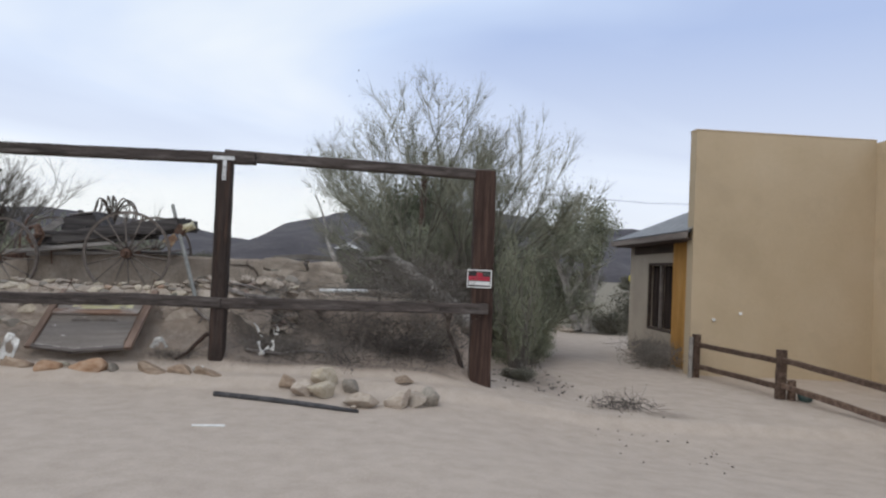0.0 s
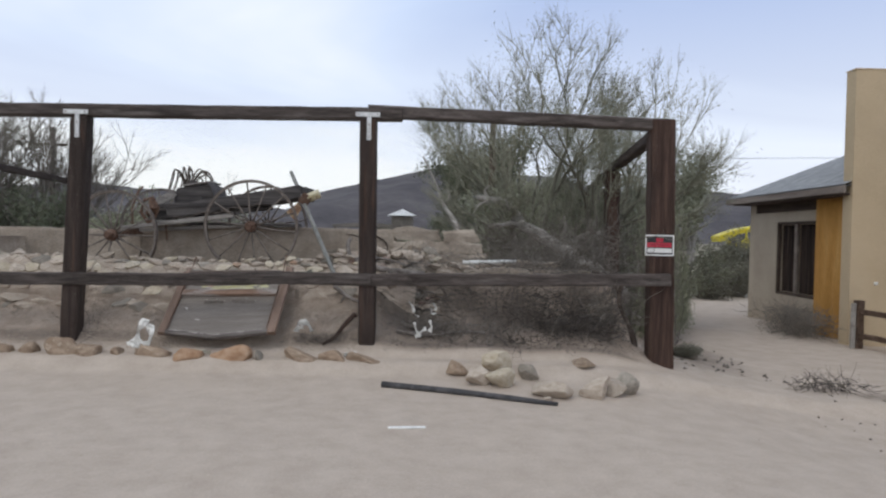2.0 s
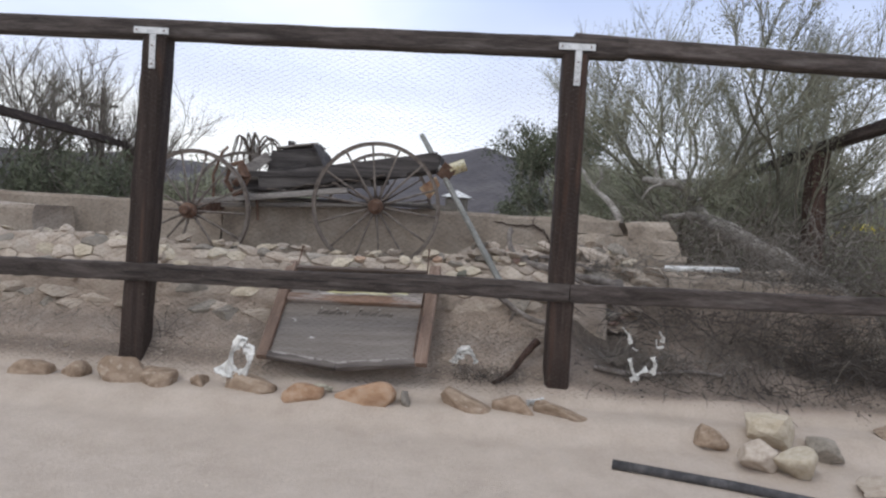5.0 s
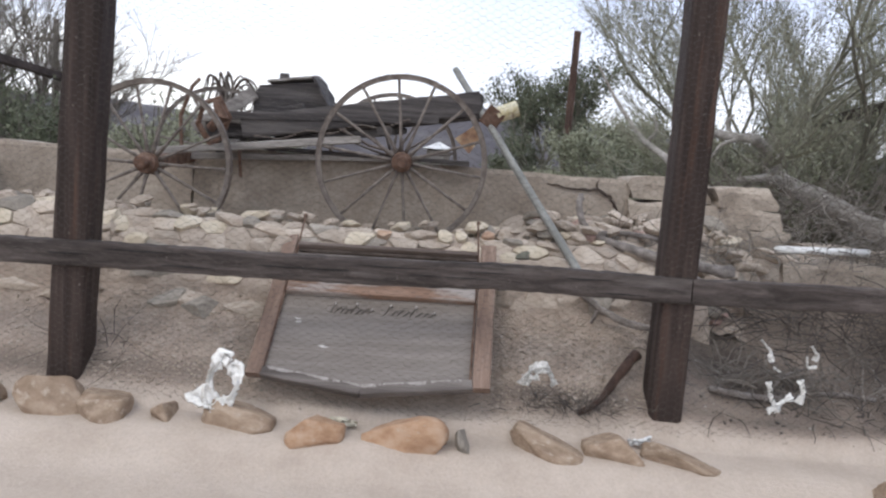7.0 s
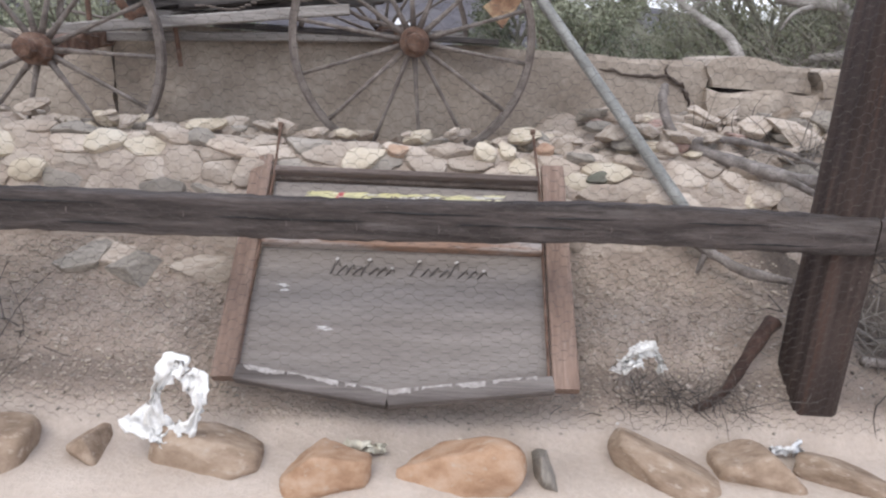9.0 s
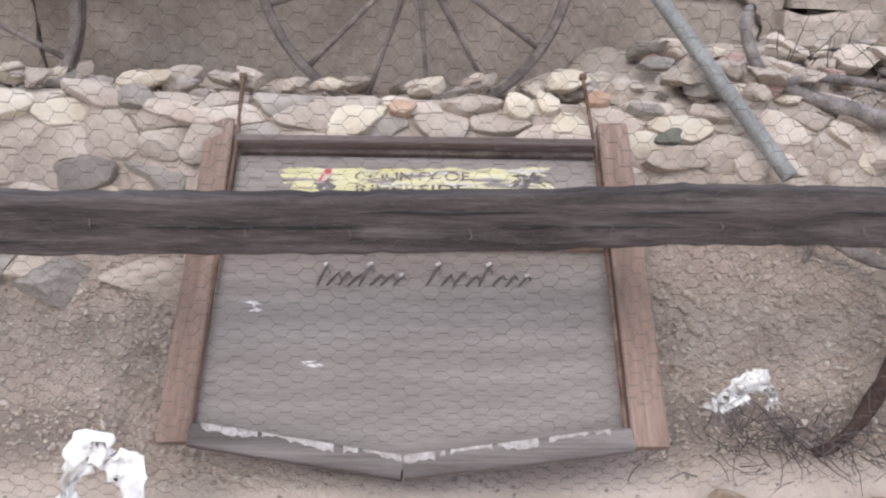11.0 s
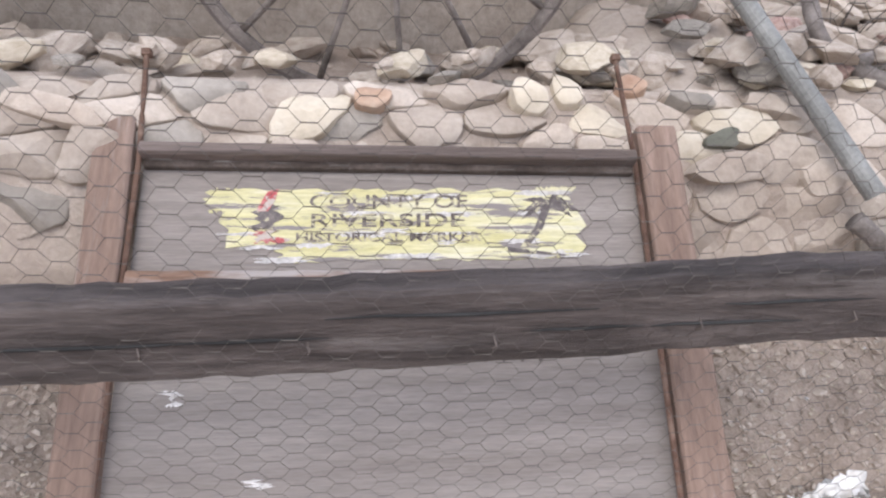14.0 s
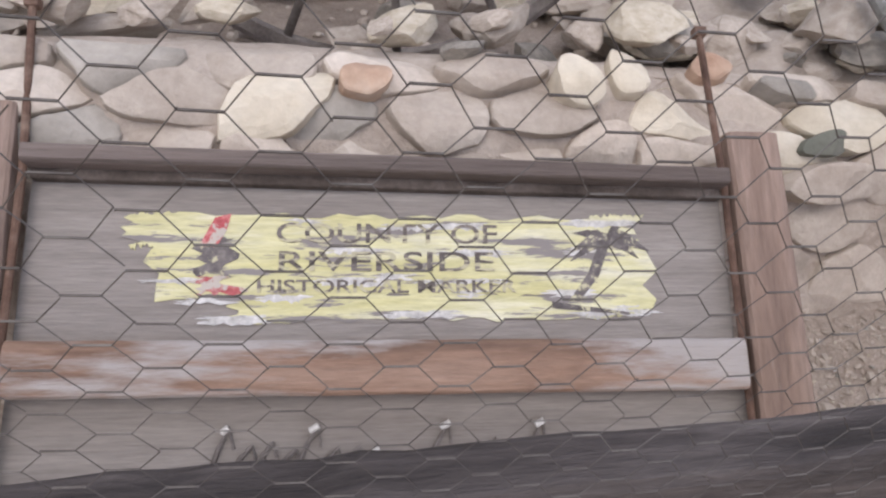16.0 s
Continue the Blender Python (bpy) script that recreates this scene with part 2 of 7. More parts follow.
M_zinc = mat("galvanised_plate", ((0.55, 0.56, 0.57), (0.66, 0.67, 0.68), (0.74, 0.75, 0.76)), 0.5, 20, 100, 0.15, metal=0.25)
M_wire = mat("dull_wire", ((0.060, 0.050, 0.044), (0.095, 0.082, 0.073), (0.15, 0.135, 0.12)), 0.6, 30, 100, 0.0, metal=0.4)
M_black_pipe = mat("dark_grey_pole", ((0.035, 0.034, 0.037), (0.06, 0.058, 0.062), (0.11, 0.105, 0.108)), 0.75, 16, 100, 0.3)
M_deadwood = mat("grey_dead_wood", ((0.11, 0.095, 0.085), (0.20, 0.175, 0.16), (0.31, 0.28, 0.26)), 0.9, 14, 90, 0.7)
M_palewood = mat("pale_bleached_branch", ((0.17, 0.155, 0.14), (0.27, 0.25, 0.23), (0.38, 0.355, 0.33)), 0.9, 9, 80, 0.6)
M_darkwood = mat("dark_dead_wood", ((0.042, 0.032, 0.027), (0.078, 0.060, 0.050), (0.13, 0.104, 0.090)), 0.9, 14, 90, 0.7)
M_bark = mat("grey_green_bark", ((0.105, 0.10, 0.078), (0.150, 0.142, 0.112), (0.21, 0.20, 0.162)), 0.9, 9, 70, 0.5)
M_twig_green = mat("grey_green_twigs", ((0.19, 0.188, 0.145), (0.26, 0.256, 0.198), (0.335, 0.328, 0.265)), 0.85, 2.5, 40, 0.0)
M_twig_dry = mat("dry_grey_twigs", ((0.12, 0.105, 0.092), (0.18, 0.16, 0.14), (0.25, 0.225, 0.20)), 0.9, 3, 40, 0.0)
M_twig_dark = mat("dark_litter_twigs", ((0.05, 0.042, 0.037), (0.085, 0.072, 0.064), (0.14, 0.122, 0.108)), 0.9, 3, 40, 0.0)
M_leaf = mat("dusty_green_leaves", ((0.155, 0.163, 0.110), (0.215, 0.224, 0.155), (0.285, 0.292, 0.212)), 0.8, 1.3, 30, 0.0)
M_leaf_dark = mat("dark_green_leaves", ((0.085, 0.096, 0.063), (0.122, 0.137, 0.090), (0.17, 0.186, 0.128)), 0.8, 1.3, 30, 0.0)
M_scrub = mat("grey_brown_scrub", ((0.105, 0.102, 0.075), (0.150, 0.145, 0.108), (0.20, 0.19, 0.15)), 0.9, 1.3, 30, 0.0)
M_plastic = mat("white_crumpled_plastic", ((0.66, 0.65, 0.62), (0.76, 0.75, 0.72), (0.82, 0.81, 0.79)), 0.5, 14, 60, 0.25, spots=((0.42, 0.37, 0.31), 11, 0.60, 0.72))
M_paper = mat("dirty_cream_paper", ((0.50, 0.46, 0.37), (0.62, 0.58, 0.47), (0.70, 0.67, 0.57)), 0.8, 14, 60, 0.25)
M_white = mat("white_plastic", ((0.70, 0.70, 0.69), (0.78, 0.78, 0.77), (0.82, 0.82, 0.81)), 0.5, 8, 60, 0.1)
M_black = mat("black_print", ((0.020, 0.020, 0.022), (0.028, 0.028, 0.030), (0.04, 0.04, 0.042)), 0.5, 8, 60, 0.05)
M_red = mat("red_print", ((0.42, 0.030, 0.055), (0.50, 0.040, 0.070), (0.55, 0.07, 0.10)), 0.5, 8, 60, 0.05)
M_darkred = mat("dark_red_print", ((0.22, 0.015, 0.03), (0.26, 0.02, 0.04), (0.3, 0.04, 0.06)), 0.5, 8, 60, 0.05)
M_yellow = mat("yellow_vehicle_paint", ((0.58, 0.47, 0.03), (0.66, 0.54, 0.04), (0.70, 0.60, 0.10)), 0.45, 5, 60, 0.05)
M_rubber = mat("black_rubber", ((0.012, 0.012, 0.012), (0.022, 0.022, 0.022), (0.035, 0.035, 0.035)), 0.8, 8, 60, 0.2)
M_hill = mat("distant_scrub_hill", ((0.055, 0.050, 0.056), (0.080, 0.072, 0.078), (0.11, 0.10, 0.102)), 1.0, 0.02, 0.2, 0.0, world_co=True)
M_shed = mat("pale_shed_roof", ((0.50, 0.50, 0.50), (0.58, 0.58, 0.58), (0.64, 0.64, 0.63)), 0.6, 1, 20, 0.1, world_co=True)
M_shedwall = mat("dark_shed_wall", ((0.10, 0.09, 0.08), (0.15, 0.135, 0.12), (0.20, 0.18, 0.165)), 0.9, 1, 20, 0.1, world_co=True)
M_teal = mat("dull_teal_pot_glaze", ((0.03, 0.06, 0.06), (0.05, 0.09, 0.09), (0.09, 0.13, 0.12)), 0.5, 8, 60, 0.2)


def ground_material():
    m = mat("pale_desert_sand", SAND, 0.97, 4.5, 60, 0.6, world_co=True, rand=0.0, dist=0.018, grain=(0.88, 1.10))
    n, l = m.node_tree.nodes, m.node_tree.links
    p = n["Principled BSDF"]
    old = p.inputs["Base Color"].links[0].from_socket
    geo = n.new("ShaderNodeNewGeometry")
    attr = n.new("ShaderNodeAttribute")
    attr.attribute_name = "soil_and_shade"
    sep = n.new("ShaderNodeSeparateColor")
    l.new(attr.outputs["Color"], sep.inputs[0])
    nz = n.new("ShaderNodeTexNoise")
    nz.inputs["Scale"].default_value = 9
    nz.inputs["Detail"].default_value = 8
    nz.inputs["Roughness"].default_value = 0.7
    l.new(geo.outputs["Position"], nz.inputs["Vector"])

    def layer(low, chan, cols, noise_amount):
        r = n.new("ShaderNodeValToRGB")
        el = r.color_ramp.elements
        el[0].position, el[0].color = 0.3, (*cols[0], 1)
        el[1].position, el[1].color = 0.7, (*cols[1], 1)
        l.new(nz.outputs["Fac"], r.inputs["Fac"])
        ma = n.new("ShaderNodeMath")
        ma.operation = "MULTIPLY_ADD"
        ma.inputs[1].default_value = noise_amount
        l.new(nz.outputs["Fac"], ma.inputs[0])
        l.new(sep.outputs[chan], ma.inputs[2])
        mr = n.new("ShaderNodeMapRange")
        mr.inputs["From Min"].default_value = 0.5 + noise_amount * 0.5 - 0.25
        mr.inputs["From Max"].default_value = 0.5 + noise_amount * 0.5 + 0.25
        l.new(ma.outputs[0], mr.inputs["Value"])
        mx = n.new("ShaderNodeMixRGB")
        l.new(mr.outputs[0], mx.inputs["Fac"])
        l.new(low, mx.inputs["Color1"])
        l.new(r.outputs["Color"], mx.inputs["Color2"])
        return mx.outputs[0]

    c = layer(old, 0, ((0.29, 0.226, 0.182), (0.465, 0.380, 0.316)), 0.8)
    # dark earth and litter, with painted-in shade
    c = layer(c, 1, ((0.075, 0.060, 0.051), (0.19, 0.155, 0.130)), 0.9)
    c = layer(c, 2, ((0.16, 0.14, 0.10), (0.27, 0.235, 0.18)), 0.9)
    gr = n.new("ShaderNodeTexNoise")
    gr.inputs["Scale"].default_value = 150
    gr.inputs["Detail"].default_value = 4
    gr.inputs["Roughness"].default_value = 0.75
    l.new(geo.outputs["Position"], gr.inputs["Vector"])
    gm = n.new("ShaderNodeMapRange")
    gm.inputs["From Min"].default_value, gm.inputs["From Max"].default_value = 0.3, 0.7
    gm.inputs["To Min"].default_value, gm.inputs["To Max"].default_value = 0.78, 1.26
    l.new(gr.outputs["Fac"], gm.inputs["Value"])
    gs = n.new("ShaderNodeVectorMath")
    gs.operation = "SCALE"
    l.new(c, gs.inputs[0])
    l.new(gm.outputs[0], gs.inputs["Scale"])
    gmix = n.new("ShaderNodeMixRGB")
    l.new(sep.outputs[0], gmix.inputs["Fac"])
    l.new(c, gmix.inputs["Color1"])
    l.new(gs.outputs[0], gmix.inputs["Color2"])
    l.new(gmix.outputs[0], p.inputs["Base Color"])
    # crumbly relief where the sand turns to dirt
    grit = n.new("ShaderNodeTexNoise")
    grit.inputs["Scale"].default_value = 38
    grit.inputs["Detail"].default_value = 9
    grit.inputs["Roughness"].default_value = 0.78
    l.new(geo.outputs["Position"], grit.inputs["Vector"])
    clod = n.new("ShaderNodeTexVoronoi")
    clod.inputs["Scale"].default_value = 55
    l.new(geo.outputs["Position"], clod.inputs["Vector"])
    mixh = n.new("ShaderNodeMath")
    mixh.operation = "MULTIPLY_ADD"
    mixh.inputs[1].default_value = -0.5
    l.new(clod.outputs["Distance"], mixh.inputs[0])
    l.new(grit.outputs["Fac"], mixh.inputs[2])
    hgt = n.new("ShaderNodeMath")
    hgt.operation = "MULTIPLY"
    l.new(mixh.outputs[0], hgt.inputs[0])
    l.new(sep.outputs[0], hgt.inputs[1])
    b2 = n.new("ShaderNodeBump")
    b2.inputs["Strength"].default_value = 0.8
    b2.inputs["Distance"].default_value = 0.016
    l.new(hgt.outputs[0], b2.inputs["Height"])
    l.new(p.inputs["Normal"].links[0].from_socket, b2.inputs["Normal"])
    l.new(b2.outputs[0], p.inputs["Normal"])
    return m


M_ground = ground_material()


# ---------------------------------------------------------------- mesh helpers
class Mesh:
    """Vertices and faces gathered in lists."""

    def __init__(self):
        self.v, self.f = [], []

    def add(self, verts, faces):
        o = len(self.v)
        self.v.extend(tuple(p) for p in verts)
        self.f.extend(tuple(i + o for i in f) for f in faces)
        return self

    def box(self, c, s, rot=None):
        hx, hy, hz = s[0] / 2, s[1] / 2, s[2] / 2
        b = min(hx, hy, hz) * 0.22
        pts = []
        for sx in (-1, 1):
            for sy in (-1, 1):
                for sz in (-1, 1):
                    pts += [Vector((sx * (hx - b), sy * (hy - b), sz * hz)), Vector((sx * (hx - b), sy * hy, sz * (hz - b))), Vector((sx * hx, sy * (hy - b), sz * (hz - b)))]
        bm = bmesh.new()
        for p in pts:
            bm.verts.new((rot @ p if rot else p) + Vector(c))
        bmesh.ops.convex_hull(bm, input=bm.verts)
        bm.verts.index_update()
        self.add([v.co for v in bm.verts], [[v.index for v in f.verts] for f in bm.faces])
        bm.free()
        return self

    def tube(self, pts, rad, sides=6, cap=True, jitter=0.0, rnd=random):
        pts = [Vector(p) for p in pts]
        k = len(pts)
        if not hasattr(rad, "__len__"):
            rad = [rad] * k
        o = len(self.v)
        ref = Vector((0.31, 0.2, 0.93))
        for i in range(k):
            d = (pts[min(i + 1, k - 1)] - pts[max(i - 1, 0)]).normalized()
            if abs(d.dot(ref)) > 0.95:
                ref = Vector((0.9, 0.3, 0.1))
            a = d.cross(ref).normalized()
            b = d.cross(a)
            for j in range(sides):
                w = 2 * math.pi * j / sides
                r = rad[i] * (1 + (rnd.uniform(-jitter, jitter) if jitter else 0))
                self.v.append(tuple(pts[i] + r * (math.cos(w) * a + math.sin(w) * b)))
        for i in range(k - 1):
            for j in range(sides):
                a0, b0 = o + i * sides + j, o + i * sides + (j + 1) % sides
                self.f.append((a0, b0, b0 + sides, a0 + sides))
        if cap:
            self.f.append(tuple(o + j for j in reversed(range(sides))))
            self.f.append(tuple(o + (k - 1) * sides + j for j in range(sides)))
        return self

    def timber(self, p0, p1, w, h, seed=0, seg=14, wob=0.06, up=(0, 0, 1), taper=1.0):
        """A rough squared beam with rounded, worn edges, w across and h along up."""
        rnd = random.Random(seed)
        p0, p1 = Vector(p0), Vector(p1)
        d = (p1 - p0).normalized()
        up = Vector(up)
        a = d.cross(up).normalized()
        b = a.cross(d)
        prof = []
        c = 0.16
        for sx, sy in ((1, 1), (-1, 1), (-1, -1), (1, -1)):
            q = [(sx * (0.5 - c), sy * 0.5), (sx * 0.5, sy * (0.5 - c))]
            m = (sx * (0.5 - c * 0.3), sy * (0.5 - c * 0.3))
            q = [q[0], m, q[1]]
            if sx * sy > 0:
                q = q[::-1]
            prof += q
        o = len(self.v)
        n = len(prof)
        side = [rnd.uniform(-1, 1) for _ in range(n)]
        for i in range(seg + 1):
            t = i / seg
            ctr = p0.lerp(p1, t) + a * rnd.uniform(-wob, wob) * w * 0.5 + b * rnd.uniform(-wob, wob) * h * 0.5
            s = 1 + (taper - 1) * t
            for j, (x, y) in enumerate(prof):
                side[j] = 0.6 * side[j] + 0.4 * rnd.uniform(-1, 1)
                g = (1 + side[j] * wob) * s
                self.v.append(tuple(ctr + a * x * w * g + b * y * h * g))
        for i in range(seg):
            for j in range(n):
                a0, b0 = o + i * n + j, o + i * n + (j + 1) % n
                self.f.append((a0, b0, b0 + n, a0 + n))
        self.f.append(tuple(o + j for j in reversed(range(n))))
        self.f.append(tuple(o + seg * n + j for j in range(n)))
        return self

    def prism(self, poly, z0, z1, axes="xyz"):
        """A polygon (two coordinates) drawn out along a third."""
        n = len(poly)
        o = len(self.v)
        for z in (z0, z1):
            for p in poly:
                q = {"xyz": (p[0], p[1], z), "xzy": (p[0], z, p[1]), "yzx": (z, p[0], p[1])}[axes]
                self.v.append(q)
        self.f.append(tuple(o + i for i in reversed(range(n))))
        self.f.append(tuple(o + n + i for i in range(n)))
        for i in range(n):
            j = (i + 1) % n
            self.f.append((o + i, o + j, o + n + j, o + n + i))
        return self

    def data(self, name, smooth=False):
        me = bpy.data.meshes.new(name)
        me.from_pydata(self.v, [], self.f)
        me.validate()
        bm = bmesh.new()
        bm.from_mesh(me)
        if len(bm.faces) < 40000:
            bmesh.ops.recalc_face_normals(bm, faces=bm.faces)
        bm.to_mesh(me)
        bm.free()
        if smooth:
            me.polygons.foreach_set("use_smooth", [True] * len(me.polygons))
        return me


def part(name, mesh, material, parent=None, label="", smooth=False, kind=""):
    me = mesh.data(name, smooth) if isinstance(mesh, Mesh) else mesh
    if not me.materials:
        me.materials.append(material)
    ob = new(name, me)
    if parent:
        ob.parent = parent
    return tagged(ob, label, kind=kind)


def thing(name, label, category, m=None, group="", kind=""):
    ob = new(name)
    ob.empty_display_size = 0.1
    if m is not None:
        ob.matrix_world = m
    return tagged(ob, label, category, group, kind)


def solid(name, mesh, material, label, category="", group="", kind="", smooth=False):
    ob = part(name, mesh, material, None, "", smooth)
    return tagged(ob, label, category, group, kind)


def rock_mesh(seed, size, sub=3, planes=11, rough=0.035, round_=0.75, blocky=False, smooth=False):
    """An angular broken stone: a ball cut by planes, then roughened. Its base is at z = 0."""
    rnd = random.Random(seed)
    bm = bmesh.new()
    bmesh.ops.create_icosphere(bm, subdivisions=sub, radius=1.0)
    cuts = []
    for _ in range(planes):
        d = Vector((rnd.gauss(0, 1), rnd.gauss(0, 1), rnd.gauss(0, 1))).normalized()
        cuts.append((d, rnd.uniform(round_ - 0.17, round_ + 0.12)))
    off = Vector((rnd.uniform(0, 50), rnd.uniform(0, 50), rnd.uniform(0, 50)))
    for v in bm.verts:
        p = v.co.copy()
        if blocky:
            p = p / (abs(p.x) ** 4 + abs(p.y) ** 4 + abs(p.z) ** 4) ** 0.25
        for d, h in cuts:
            k = p.dot(d)
            if k > h:
                p -= d * (k - h) * 0.97
        p += p.normalized() * rough * (noise.noise(p * 2.2 + off) + 0.6 * noise.noise(p * 6 + off))
        v.co = p
    lo = [min(v.co[i] for v in bm.verts) for i in range(3)]
    hi = [max(v.co[i] for v in bm.verts) for i in range(3)]
    for v in bm.verts:
        v.co = Vector(((v.co[i] - (lo[i] + hi[i]) / 2) / (hi[i] - lo[i]) * size[i] for i in range(3)))
    me = bpy.data.meshes.new("stone")
    for f in bm.faces:
        f.smooth = smooth
    bm.to_mesh(me)
    bm.free()
    return me


# ---------------------------------------------------------------- the ground
def sm(a, b, x):
    t = np.clip((x - a) / (b - a), 0, 1)
    return t * t * (3 - 2 * t)


@functools.lru_cache(maxsize=None)
def waves(seed):
    r = np.random.RandomState(seed)
    return [(r.uniform(0, 6.28), r.uniform(0.6, 1.6), r.uniform(0, 6.28)) for _ in range(7)]


def wob(x, y, s, seed):
    """A smooth bumpy field out of a few sines."""
    z = 0
    for a, f, p in waves(seed):
        f = f / s
        z = z + np.sin((x * np.cos(a) + y * np.sin(a)) * f * 6.28 + p)
    return z / 7


def ground_z(x, y):
    x, y = np.asarray(x, float), np.asarray(y, float)
    front = 0.01 + 0.05 * sm(6.3, 7.1, y) + 0.10 * sm(6.98, 7.24, y) - 0.27 * sm(-0.2, 2.6, x) * sm(3, 7, y) - 0.05 * sm(1, 4, x)
    front = front + 0.012 * wob(x, y, 1.3, 3) + 0.006 * wob(x, y, 0.4, 4)
    yy = y + 0.05 * wob(x, y * 0.3, 0.9, 5)
    left = np.interp(yy, [7.42, 7.52, 7.62, 7.85, 8.00, 8.05, 8.11, 8.19, 8.29, 8.36, 8.46, 9.6, 12, 20], [0.0, 0.10, 0.20, 0.38, 0.47, 0.54, 0.66, 0.755, 0.81, 0.80, 0.75, 0.74, 0.60, 0.2])
    right = np.interp(yy, [7.42, 7.52, 7.75, 8.10, 8.40, 8.50, 8.60, 8.80, 9.6, 12, 20], [0.0, 0.09, 0.17, 0.30, 0.42, 0.66, 0.80, 0.78, 0.72, 0.55, 0.2])
    s = sm(-2.2, -1.5, x)
    bank = left * (1 - s) + right * s
    under = 0.055 * sm(-4.25, -4.05, x) * (1 - sm(-2.9, -2.7, x)) * sm(7.42, 7.55, y) * (1 - sm(7.9, 8.1, y))
    inside = (1 - sm(0.35, 1.05, x + 0.12 * wob(x, y, 0.8, 8) - 0.10 * (y - 7.5))) * sm(7.40, 7.46, y)
    rough = 0.022 * wob(x, y, 0.35, 6) + 0.012 * wob(x, y, 0.13, 7)
    z = front + (bank - under + rough * sm(7.5, 7.7, y) * (1 - sm(10, 14, y))) * inside
    back = sm(16, 60, y) + sm(16, 60, -y) + sm(14, 60, np.abs(x))
    return z * (1 - np.clip(back, 0, 1))


def gz(x, y):
    return float(ground_z(x, y))


def spaced(lo, hi, step, far, grow=1.16):
    mids = list(np.arange(lo, hi, step))
    a, d = [], step
    p = lo
    while p > -far:
        d *= grow
        p -= d
        a.append(p)
    b, d, p = [], step, mids[-1]
    while p < far:
        d *= grow
        p += d
        b.append(p)
    return np.array(a[::-1] + mids + b)


gx = spaced(-7.6, 3.2, 0.042, 4000)
gy0 = spaced(7.0, 9.5, 0.035, 4000, 1.12)
GXX, GYY = np.meshgrid(gx, gy0)
GZZ = ground_z(GXX, GYY)
nx_, ny_ = len(gx), len(gy0)
g_me = bpy.data.meshes.new("ground")
g_idx = np.arange(nx_ * ny_).reshape(ny_, nx_)
g_faces = np.stack([g_idx[:-1, :-1], g_idx[:-1, 1:], g_idx[1:, 1:], g_idx[1:, :-1]], -1).reshape(-1, 4)
g_me.from_pydata(np.stack([GXX, GYY, GZZ], -1).reshape(-1, 3).tolist(), [], g_faces.tolist())
g_me.polygons.foreach_set("use_smooth", [True] * len(g_me.polygons))
g_att = g_me.color_attributes.new("soil_and_shade", "FLOAT_COLOR", "POINT")
fx, fy = GXX.reshape(-1), GYY.reshape(-1)
in_pen = (1 - sm(0.4, 1.1, fx - 0.1 * (fy - 7.5))) * sm(7.40, 7.60, fy)
dirt = in_pen
# slope under the ledge: dark earth, with shade beneath the brush painted in
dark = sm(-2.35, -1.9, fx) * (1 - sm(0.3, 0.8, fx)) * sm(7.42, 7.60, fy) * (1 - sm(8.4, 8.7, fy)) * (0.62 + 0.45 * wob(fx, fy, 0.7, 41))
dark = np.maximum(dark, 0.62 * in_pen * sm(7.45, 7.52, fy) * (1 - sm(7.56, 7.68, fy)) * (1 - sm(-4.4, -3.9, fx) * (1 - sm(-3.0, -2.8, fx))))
wild = np.clip(sm(9.8, 12.5, fy) * (1 - sm(1.2, 2.4, fx)) + sm(16, 22, fy) + sm(9, 12, np.abs(fx)) * sm(8, 10, fy), 0, 1)
# under the tree: its shade and leaf litter, both put into the ground colour
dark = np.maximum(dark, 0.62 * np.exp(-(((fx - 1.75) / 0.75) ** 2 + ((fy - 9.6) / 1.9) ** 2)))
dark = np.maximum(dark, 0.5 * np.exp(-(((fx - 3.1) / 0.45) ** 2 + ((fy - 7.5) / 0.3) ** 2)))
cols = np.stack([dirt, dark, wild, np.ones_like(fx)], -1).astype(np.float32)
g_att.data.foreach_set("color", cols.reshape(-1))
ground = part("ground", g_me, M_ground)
tagged(ground, "pale trampled desert sand rising into a dirt bank", "ground", kind="structure")


# ---------------------------------------------------------------- far hills
def ridge(name, y0, prof, depth, seed, material, label):
    """A range of hills from a few heights along its crest."""
    xs = np.linspace(prof[0][0], prof[-1][0], 240)
    hs = np.interp(xs, [p[0] for p in prof], [p[1] for p in prof])
    hs = hs * (1 + 0.05 * wob(xs, xs * 0, 60, seed) + 0.025 * wob(xs, xs * 0, 17, seed + 1))
    rows = 9
    m = Mesh()
    for j in range(rows):
        t = j / (rows - 1)
        for x, h in zip(xs, hs):
            m.v.append((float(x), float(y0 - depth * (1 - t) + 30 * wob(x, t * 40, 90, seed + 2)), float(h * t ** 0.8 * (1 + (0.12 * wob(x, t * 300, 70, seed + 3) if 0 < j < rows - 1 else 0)) - 3 * (1 - t))))
    k = len(xs)
    for j in range(rows - 1):
        for i in range(k - 1):
            m.f.append((j * k + i, j * k + i + 1, (j + 1) * k + i + 1, (j + 1) * k + i))
    for x in xs:
        m.v.append((float(x), y0 + 200.0, -10.0))
    for i in range(k - 1):
        m.f.append(((rows - 1) * k + i, (rows - 1) * k + i + 1, rows * k + i + 1, rows * k + i))
    return solid(name, m, material, label, "hills", kind="structure", smooth=True)


ridge("backdrop_hills", 900, [(-1500, 70), (-900, 62), (-560, 58), (-480, 62), (-400, 58), (-300, 46), (-190, 30), (-140, 62), (-85, 78), (-40, 84), (-21, 92), (2, 98), (26, 92), (60, 84), (110, 84), (160, 82), (230, 66), (300, 74), (360, 70), (520, 60), (900, 70), (1500, 60)],
      420, 11, M_hill, "dark bare desert hills on the horizon under cloud")


